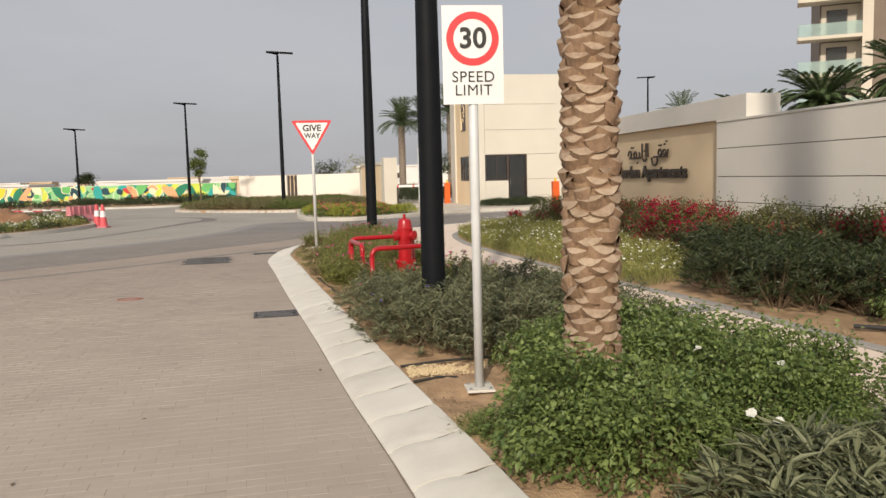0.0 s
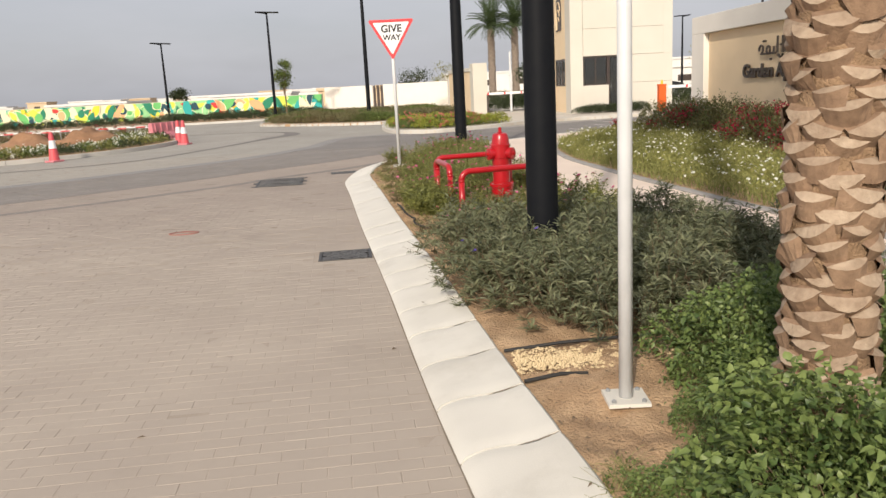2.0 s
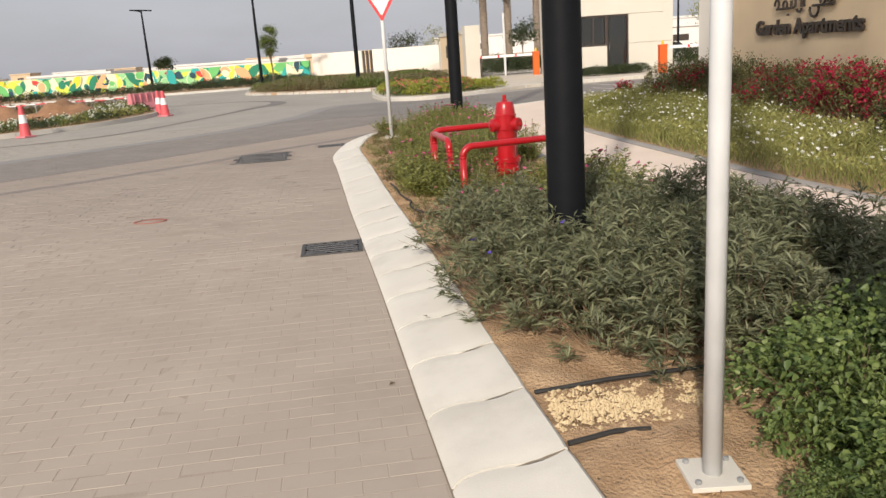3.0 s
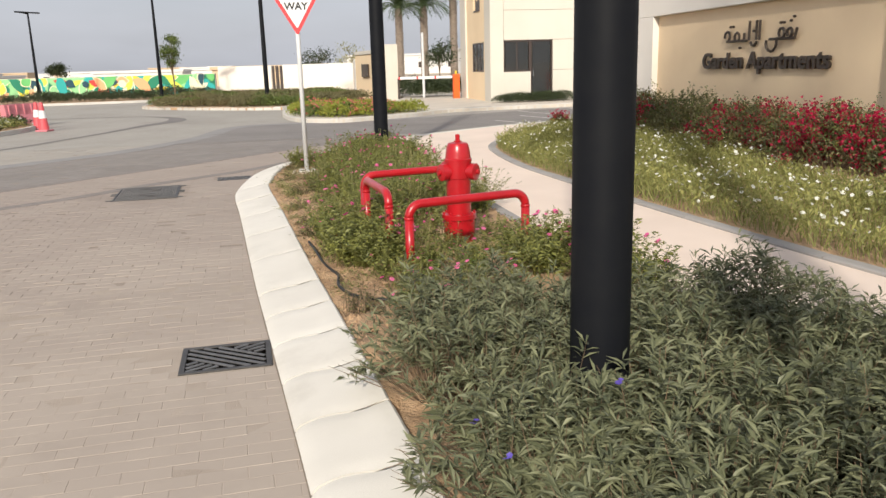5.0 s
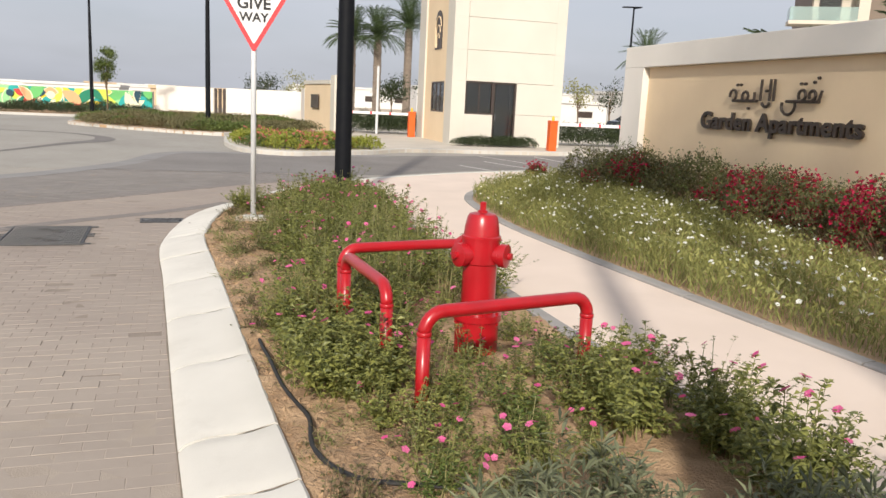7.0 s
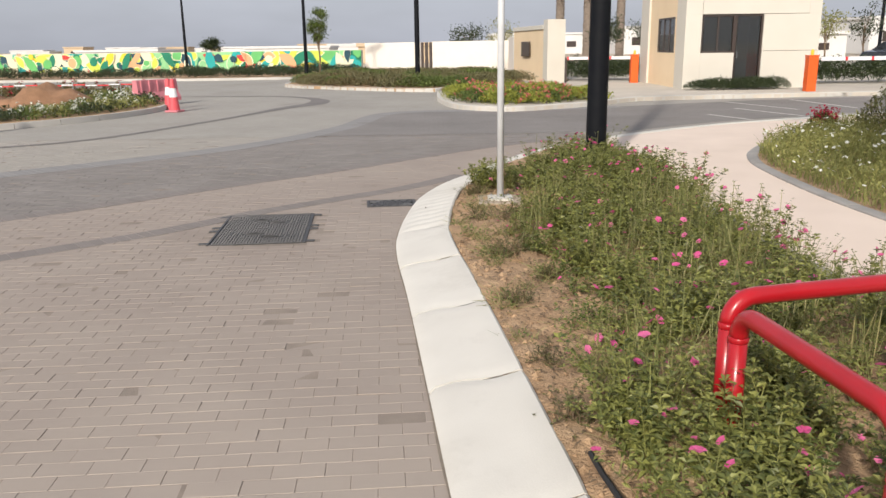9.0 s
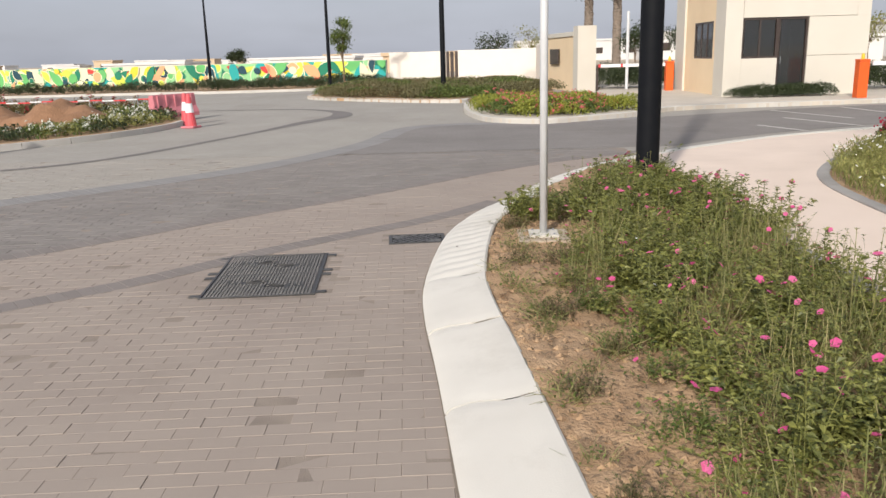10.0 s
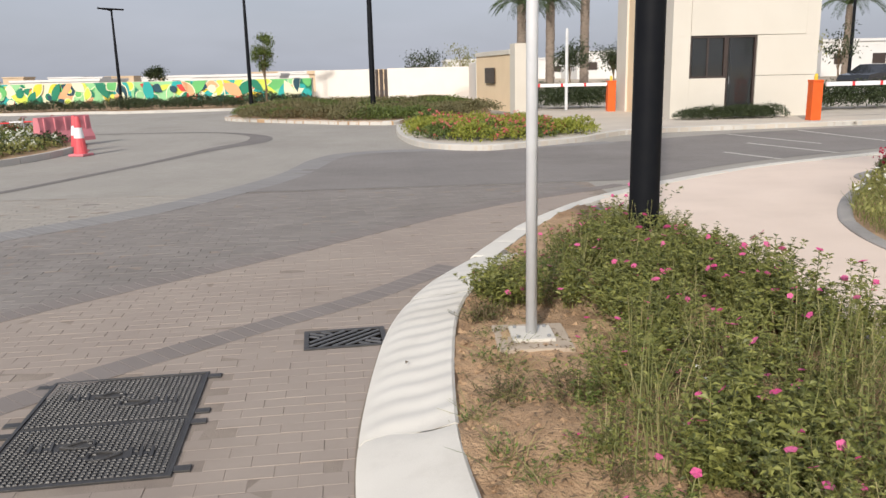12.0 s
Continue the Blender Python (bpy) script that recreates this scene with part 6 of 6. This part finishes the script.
small_tree(-6.15, 56.0, 3.7, "slender young green tree before the mural wall", 0.72, 2200, leaf_l=0.13)
small_tree(2.85, 66, 2.9, "young green tree behind the far wall", 1.4, 1300, LEAF_DARK)
small_tree(5.7, 70, 3.4, "sparse pale young tree behind the far wall", 1.6, 700, LEAF_OLIVE)
small_tree(10.2, 56.0, 3.0, "dense dark green tree beyond the barrier", 1.2, 1500, LEAF_DARK)
small_tree(13.8, 60.0, 3.0, "dense dark green tree beyond the gatehouse", 1.2, 1500, LEAF_DARK)
small_tree(20.0, 50.0, 3.4, "sparse young tree beyond the barrier", 1.0, 500, LEAF_OLIVE)
small_tree(23.0, 52.0, 3.6, "sparse young tree beside the car park", 1.1, 500, LEAF_DARK)
small_tree(30.5, 56.0, 4.6, "sparse tree beside the car park lamp", 1.6, 800, LEAF_DARK)
small_tree(-31, 125, 3.0, "dark round tree on the horizon", 1.4, 1200, LEAF_DARK, leaf_l=0.35)

# ---- beyond ----
PALE = M("distant_white_cladding", (0.72, 0.71, 0.69), (0.64, 0.63, 0.61), 0.3, 0.8, 0.1, 10)
DUNE = M("tan_roof_sheet", (0.62, 0.48, 0.33), (0.55, 0.42, 0.28), 0.2, 0.9, 0.2, 6)


def far_building(x, y, w, d, h, mat, label="low pale building on the horizon", name="distant_building"):
    b = tagged(empty(name, x, y, -0.06), label, "building", group="distant low buildings")
    part("wall", box(-w / 2, w / 2, -d / 2, d / 2, 0, h, 0.05), mat, b)
    part("roof", box(-w / 2 - 0.2, w / 2 + 0.2, -d / 2 - 0.2, d / 2 + 0.2, h + 0.002, h + 0.35), mat, b)
    for k in range(max(1, int(w / 5))):
        xx = -w / 2 + (k + 0.5) * w / max(1, int(w / 5))
        part("window", box(xx - 0.9, xx + 0.9, -d / 2 - 0.04, -d / 2 + 0.01, h * 0.35, h * 0.65), FRAME, b)


far_building(-22.8, 145, 13.5, 12, 1.7, PALE, "wide white hall behind the mural wall")
far_building(-51.5, 150, 13.5, 14, 1.5, PALE, "wide white hall on the horizon")
far_building(-26, 190, 40, 10, 1.9, PALE)
far_building(1, 100, 17, 9, 1.75, DUNE, "low tan roofed building behind the far wall")
far_building(24, 170, 24, 12, 3.6, PALE)
far_building(52, 150, 40, 12, 4.2, PALE)
far_building(70, 120, 26, 12, 4.4, PALE)
far_building(34, 95, 16, 9, 2.3, PALE, "low white building beyond the car park")
for k in range(22):
    far_building(-190 + 8.6 * k + rng.uniform(-3, 3), 240 + rng.uniform(0, 60), rng.uniform(6, 12), 8, rng.uniform(1.2, 2.8), PALE if k % 3 else DUNE)


def parked_car(x, y, rz):
    c = tagged(empty("parked_car", x, y, 0.11, rz), "black saloon car parked beyond the barrier", "car")
    prof = [(-2.2, 0.35), (-2.25, 0.7), (-2.1, 0.92), (-1.5, 1.0), (-0.9, 1.40), (0.5, 1.43), (1.2, 1.02), (2.0, 0.88), (2.25, 0.65), (2.2, 0.35)]
    n = len(prof)
    v = [(a, s * (0.86 if z < 1.05 else 0.68), z) for s in (-1, 1) for a, z in prof]
    part("body", (v, [tuple(range(n)), tuple(range(2 * n - 1, n - 1, -1))] + [(i, i + n, (i + 1) % n + n, (i + 1) % n) for i in range(n)]), CAR, c)
    for s in (-1, 1):
        part("side_window", ([(-1.25, s * 0.80, 1.04), (-0.85, s * 0.715, 1.34), (0.45, s * 0.715, 1.36), (0.95, s * 0.80, 1.06)], [(0, 1, 2, 3)]), GLASS_DARK, c)
        for xx in (-1.4, 1.4):
            wh = part("wheel", lathe([(0.2, -0.11), (0.32, -0.11), (0.33, 0), (0.32, 0.11), (0.2, 0.11)], 18), RUBBER, c, at=pose(xx, s * 0.80, 0.33, 90, 0, 0))
            part("rim", lathe([(0.2, -0.115), (0.05, -0.1), (0.05, 0.1), (0.2, 0.115)], 12), GALV, wh)


parked_car(24.5, 50.5, 20)
parked_car(17.2, 52.5, 10)

# apartment block behind the wall
ap = tagged(empty("apartment_building", 42.6, 62.0, 0, -32), "modern beige apartment building with glass balconies", "building")
APW = M("beige_facade", (0.62, 0.56, 0.47), (0.55, 0.50, 0.42), 0.4, 0.85, 0.1, 30)
APD = M("brown_facade", (0.20, 0.155, 0.12), (0.16, 0.125, 0.10), 0.4, 0.7, 0.1, 30)
part("wall", box(1.8, 30, 1.6, 14, 0, 24), APD, ap)
part("pilaster", box(4.9, 5.7, 0.0, 1.598, 0, 24, 0.02), APW, ap)
part("pilaster", box(8.6, 9.6, 0.0, 1.598, 0, 24, 0.02), APW, ap)
part("pilaster", box(10.0, 10.8, 0.0, 1.598, 0, 24, 0.02), APW, ap)
part("roof", box(1.6, 30.2, 1.4, 14.2, 24.002, 24.5), APW, ap)
for fl in range(1, 8):
    z = fl * 3.1 - 0.35
    for x0, x1 in ((0.0, 4.9), (11.0, 20.0), (21, 29)):
        bal = part("balcony", box(x0, x1, -0.4, 1.59, z, z + 0.28, 0.02), APW, ap)
        part("balustrade", box(x0 + 0.05, x1 - 0.05, -0.36, -0.33, z + 0.282, z + 1.3), GLASS_RAIL, bal)
        if x0 == 0:
            part("balustrade", box(0.05, 0.08, -0.32, 1.5, z + 0.282, z + 1.3), GLASS_RAIL, bal)
        part("back_wall", box(max(x0, 1.9), x1, 1.52, 1.597, z + 0.3, z + 3.0), APW, bal)
        for xx in np.arange(max(x0, 1.9) + 0.4, x1 - 1.4, 2.6):
            wnd = part("window", box(xx, xx + 1.6, 1.44, 1.519, z + 0.4, z + 2.6), FRAME, ap)
            part("pane", box(xx + 0.08, xx + 1.52, 1.42, 1.438, z + 0.48, z + 2.52), GLASS_DARK, wnd)

# ---- small things on the beds ----
hl = curve_pts([(0.84, 12.3), (0.87, 11.9), (0.92, 11.5), (1.02, 11.05), (1.01, 10.63), (1.15, 10.40), (1.41, 10.31), (1.62, 10.24)], 0.05)
hose = part("irrigation_hose", tube([(a, b, 0.115 + 0.02 * math.sin(6 * b)) for a, b in hl], 0.011, 8), RUBBER)
tagged(hose, "black rubber irrigation hose lying on the soil", "hose")
tagged(part("edge_strip", tube([(1.37, 6.47, 0.10), (1.7, 6.5, 0.115), (2.3, 6.56, 0.11), (2.9, 6.6, 0.11)], 0.010, 8), RUBBER), "black plastic edging strip between soil and shrubs", "edging")
tagged(part("edge_strip", tube([(1.41, 6.03, 0.09), (1.6, 6.07, 0.10), (1.74, 6.09, 0.085)], 0.011, 8), RUBBER), "short black plastic edging strip half buried in soil", "edging")
tagged(part("wall_hose", tube([tuple(p) for p in np.c_[curve_pts([(5.4, 6.6), (6.0, 6.1), (6.6, 6.0), (7.2, 5.6)], 0.08), np.full(len(curve_pts([(5.4, 6.6), (6.0, 6.1), (6.6, 6.0), (7.2, 5.6)], 0.08)), 0.15)]], 0.02, 8), RUBBER), "black irrigation pipe along the bed's edge", "pipe")
tagged(part("black_bed_liner", strip(bed_l[:188] + np.array([0.004, 0]), bed_l[:188] + np.array([0.018, 0]), 1, lambda x, y, u: 0.118), RUBBER), "thin black plastic liner strip behind the kerb", "edging", kind="structure")

pv, pf = [], []
for k in range(3400):
    a, b = rng.uniform(1.40, 2.45), rng.normal(6.30, 0.085)
    if not 6.10 < b < 6.49:
        continue
    r = 0.004 + 0.013 * rng.random() ** 3
    o = len(pv)
    for dx, dy, dz in ((1, 0, 0), (0, 1, 0.1), (-1, 0, 0), (0, -1, -0.1), (0.1, 0.1, 0.7), (0, 0, -0.6)):
        pv.append((a + dx * r * rng.uniform(0.7, 1.2), b + dy * r * rng.uniform(0.7, 1.2), 0.098 + dz * r))
    pf += [(o + i, o + (i + 1) % 4, o + 4) for i in range(4)]
tagged(part("gravel", (pv, pf), PEBBLE), "strip of pale yellow gravel on the soil", "gravel", kind="stuff")

for x, y, s in ((1.02, 5.45, 0.03), (0.75, 8.0, 0.035), (0.98, 7.6, 0.03), (-0.4, 5.9, 0.03), (0.2, 16.9, 0.03), (-0.9, 4.9, 0.03), (0.75, 6.9, 0.03)):
    lf_ = leaf_mesh(np.array([(0, 0, 0.006)]), np.array([(1, 0, 0.05)]), s * 1.6, s * 0.7)
    tagged(part("fallen_leaf", lf_, TWIG, None, at=pose(x, y, 0.0 if x < edge_x(y) else 0.06 + 0.05 * (x - edge_x(y)) / 0.44, 0, 0, rng.uniform(0, 360))), "small dry brown fallen leaf", "leaf", "fallen leaves")
tagged(part("access_cover", box(-0.3, 0.3, -0.22, 0.22, 0.0, 0.014, 0.003), KERB_GREY, None, at=pose(4.62, 8.15, 0.078, 0, 0, 8)), "flat grey rectangular slab on the footpath", "cover")
tagged(part("red_paint_mark", tube([(0.16 * math.cos(t), 0.10 * math.sin(t), 0) for t in np.linspace(0, 2 * math.pi, 20)], 0.02, 4), M("red_paint_mark", (0.30, 0.10, 0.08), (0.24, 0.12, 0.10), 20, 0.8, 0.2, 60), None, at=pose(-1.68, 11.62, -0.006)), "worn red spray paint ring on the pavers", "paint mark")

PETAL_VIOLET = M("violet_petal", (0.10, 0.07, 0.42), (0.16, 0.11, 0.5), 30, 0.6, 0, leaf=0.3)
for x, y, z, mt, lab in ((3.27, 4.44, 0.47, PETAL_WHITE, "white"), (2.66, 3.75, 0.44, PETAL_WHITE, "white"), (2.74, 3.66, 0.42, PETAL_WHITE, "white"), (1.72, 4.1, 0.2, PETAL_WHITE, "white"), (2.9, 4.7, 0.52, PETAL_WHITE, "white"),
                         (1.26, 7.62, 0.50, PETAL_VIOLET, "violet"), (1.79, 7.74, 0.53, PETAL_VIOLET, "violet"), (1.32, 7.45, 0.46, PETAL_VIOLET, "violet")):
    tagged(part("flower", flower_bm([(0, 0, 0), (0.012, 0.008, 0.006)], [0.026, 0.020] if lab == "white" else [0.013, 0.010]), mt, None, at=Matrix.Translation((x, y, z))), "small open " + lab + " flower on top of a shrub", "flower", lab + " shrub flowers")

# clods of soil
cn = 2600
cy = rng.uniform(9.6, 18.8, cn)
cx = np.array([left_of(y, 0.47) for y in cy]) + 0.9 * rng.random(cn) ** 1.4
cz = np.array([0.085 + 0.035 * bump2(x, y, 1.7) + 0.018 * bump2(x, y, 6) + 0.012 * bump2(x, y, 15) for x, y in zip(cx, cy)])
OCT = np.array([(1, 0, 0), (0, 1, 0), (-1, 0, 0), (0, -1, 0), (0, 0, 0.7), (0, 0, -0.7)], float)
cs = 0.004 + 0.026 * rng.random(cn) ** 3.5
CV = (np.c_[cx, cy, cz][:, None] + OCT[None] * cs[:, None, None] * rng.uniform(0.6, 1.3, (cn, 6, 3)) + rng.normal(0, 0.002, (cn, 6, 3))).reshape(-1, 3)
CF = (np.array([(0, 1, 4), (1, 2, 4), (2, 3, 4), (3, 0, 4), (1, 0, 5), (2, 1, 5), (3, 2, 5), (0, 3, 5)])[None] + 6 * np.arange(cn)[:, None, None]).reshape(-1, 3)
tagged(part("soil_crumb", (CV.tolist(), [tuple(int(i) for i in f) for f in CF]), SAND), "small clods and crumbs of dry soil on the bed", "soil crumbs", kind="stuff")

# dry litter on the bare soil
lp = [(left_of(y, rng.uniform(0.46, 1.0) + 0.5 * rng.random() ** 3), y) for y in rng.uniform(9.6, 18.6, 3800)] + [(rng.uniform(1.45, 2.3), y) for y in rng.uniform(4.9, 6.4, 140)]
lp = np.array([(x, y, 0.102 + 0.035 * bump2(x, y, 1.7) + 0.018 * bump2(x, y, 6)) for x, y in lp])
tagged(part("dry_litter", leaf_mesh(lp, np.c_[rng.normal(0, 1, (len(lp), 2)), rng.uniform(0, 0.25, len(lp))], rng.uniform(0.015, 0.06, len(lp)), rng.uniform(0.003, 0.014, len(lp))), TWIG), "scattered dry leaves and twigs on the soil", "litter", kind="stuff")

# ---- block pavers ----
PW, PH, GAP = 0.2, 0.1, 0.0016
ROT = radians(3.5)
cr, sr = math.cos(ROT), math.sin(ROT)


def paver_mesh():
    a, b, e = (PW - GAP) / 2, (PH - GAP) / 2, 0.0022
    v = [(-a, -b, -0.012), (a, -b, -0.012), (a, b, -0.012), (-a, b, -0.012), (-a, -b, -0.002), (a, -b, -0.002), (a, b, -0.002), (-a, b, -0.002),
         (-a + e, -b + e, 0), (a - e, -b + e, 0), (a - e, b - e, 0), (-a + e, b - e, 0)]
    f = [(i, (i + 1) % 4, (i + 1) % 4 + 4, i + 4) for i in range(4)] + [(i + 4, (i + 1) % 4 + 4, (i + 1) % 4 + 8, i + 8) for i in range(4)] + [(8, 9, 10, 11)]
    return v, f


PV, PF = paver_mesh()
PVA, PFA = np.array(PV), np.array(PF)
SINGLE = bpy.data.meshes.new("paver")
SINGLE.from_pydata(PV, [], PF)
SINGLE.materials.append(PAVER_ONE)
zones = {"light": [], "dark": [], "band": []}
rp = np.array(ring_poly)
rows_ = int((NEAR[3] - NEAR[2]) / PH) + 14
cen = []
for j in range(-8, rows_):
    for i in range(-2, int((NEAR[1] - NEAR[0]) / PW) + 12):
        u, v = NEAR[0] + (i + 0.5 * (j % 2)) * PW, NEAR[2] + j * PH
        x, y = u * cr - v * sr + 0.5, u * sr + v * cr + 0.2
        cen.append((x, y))
cen = np.array(cen)
ok = (cen[:, 0] > NEAR[0]) & (cen[:, 1] > NEAR[2]) & (cen[:, 1] < NEAR[3])
ex = np.interp(cen[:, 1], edge[:, 1], edge[:, 0])
ok &= cen[:, 0] < ex + 0.10
for gx, gy, hw, hd in ((0.31, 9.79, 0.29, 0.23), (-0.155, 17.60, 0.29, 0.19), (-1.225, 16.52, 0.44, 0.60)):
    ok &= ~((abs(cen[:, 0] - gx) < hw) & (abs(cen[:, 1] - gy) < hd))
cen = cen[ok]
# which zone each stone lies in
out_y = np.interp(cen[:, 0], RING_OUT[:, 0], RING_OUT[:, 1])
in_y = np.interp(cen[:, 0], RING_IN[:, 0], RING_IN[:, 1])
dark = (cen[:, 1] > out_y) & (cen[:, 1] < in_y)
band = (rng.random(len(cen)) < 0.0015) & (cen[:, 1] > 13)
single = (cen[:, 0] > -1.35) & (cen[:, 0] < 0.95) & (cen[:, 1] > 4.3) & (cen[:, 1] < 6.75)
inner = cen[:, 1] >= in_y
light = ~dark & ~band & ~single & ~inner
for mask, mat, nm in ((dark & ~band, PAVER_DARK, "grey_pavers"), (band, PAVER_BAND, "stained_pavers"), (light, PAVER, "beige_pavers"), (inner & ~band & ~dark, PAVER_PALE, "pale_pavers")):
    c = cen[mask]
    n = len(c)
    ang = ROT + rng.normal(0, 0.008, n)
    ca, sa = np.cos(ang)[:, None], np.sin(ang)[:, None]
    flat_ = np.clip((c[:, 1] - 6) / 8, 0.25, 0.7)
    tx, ty = (rng.normal(0, 0.010, n) * flat_)[:, None], (rng.normal(0, 0.011, n) * flat_)[:, None]
    X = c[:, :1] + PVA[None, :, 0] * ca - PVA[None, :, 1] * sa
    Y = c[:, 1:] + PVA[None, :, 0] * sa + PVA[None, :, 1] * ca
    Z = PVA[None, :, 2] + PVA[None, :, 0] * tx + PVA[None, :, 1] * ty + (rng.normal(0, 0.0013, n) * flat_)[:, None]
    V = np.stack([X, Y, Z], 2).reshape(-1, 3)
    F = (PFA[None] + np.arange(n)[:, None, None] * len(PV)).reshape(-1, 4)
    tagged(part(nm, mesh_np(nm, V, F), mat, road), kind="stuff")
for x, y in cen[single & ~dark & ~band][:300]:
    part("paver", SINGLE, None, road, at=Matrix.Translation((x, y, rng.normal(0, 0.0004))) @ Matrix.Rotation(ROT + rng.normal(0, 0.006), 4, "Z") @ Matrix.Rotation(rng.normal(0, 0.004), 4, "X"))


def course(name, line, width, mat, y_max=99.0, step=0.102):
    """A soldier course of narrow stones laid across a line."""
    c = curve_pts(line[::4], step)
    c = c[(c[:, 0] > -11.5) & (c[:, 1] < y_max)]
    nrm = normals2(c)
    V, F = [], []
    for p, m in zip(c, nrm):
        t = np.array([-m[1], m[0]])
        z = 0.005 + rng.normal(0, 0.0008)
        o = len(V)
        for hw, hl, zz in ((width / 2, 0.0495, -0.01), (width / 2, 0.0495, z - 0.002), (width / 2 - 0.003, 0.047, z)):
            for a_, b_ in ((-1, -1), (1, -1), (1, 1), (-1, 1)):
                q = p + m * hw * a_ + t * hl * b_
                V.append((q[0], q[1], zz))
        F += [tuple(o + i for i in fc) for fc in PF]
    tagged(part(name, mesh_np(name, np.array(V), np.array(F)), mat, road), kind="stuff")


course("brown_paver_course", BAND, 0.22, PAVER_BAND, 19.45)
course("brown_paver_course", RING_OUT, 0.22, PAVER_BAND, 23.6)
course("bluish_paver_course", RING_IN, 0.5, PAVER_BLUE, 30)
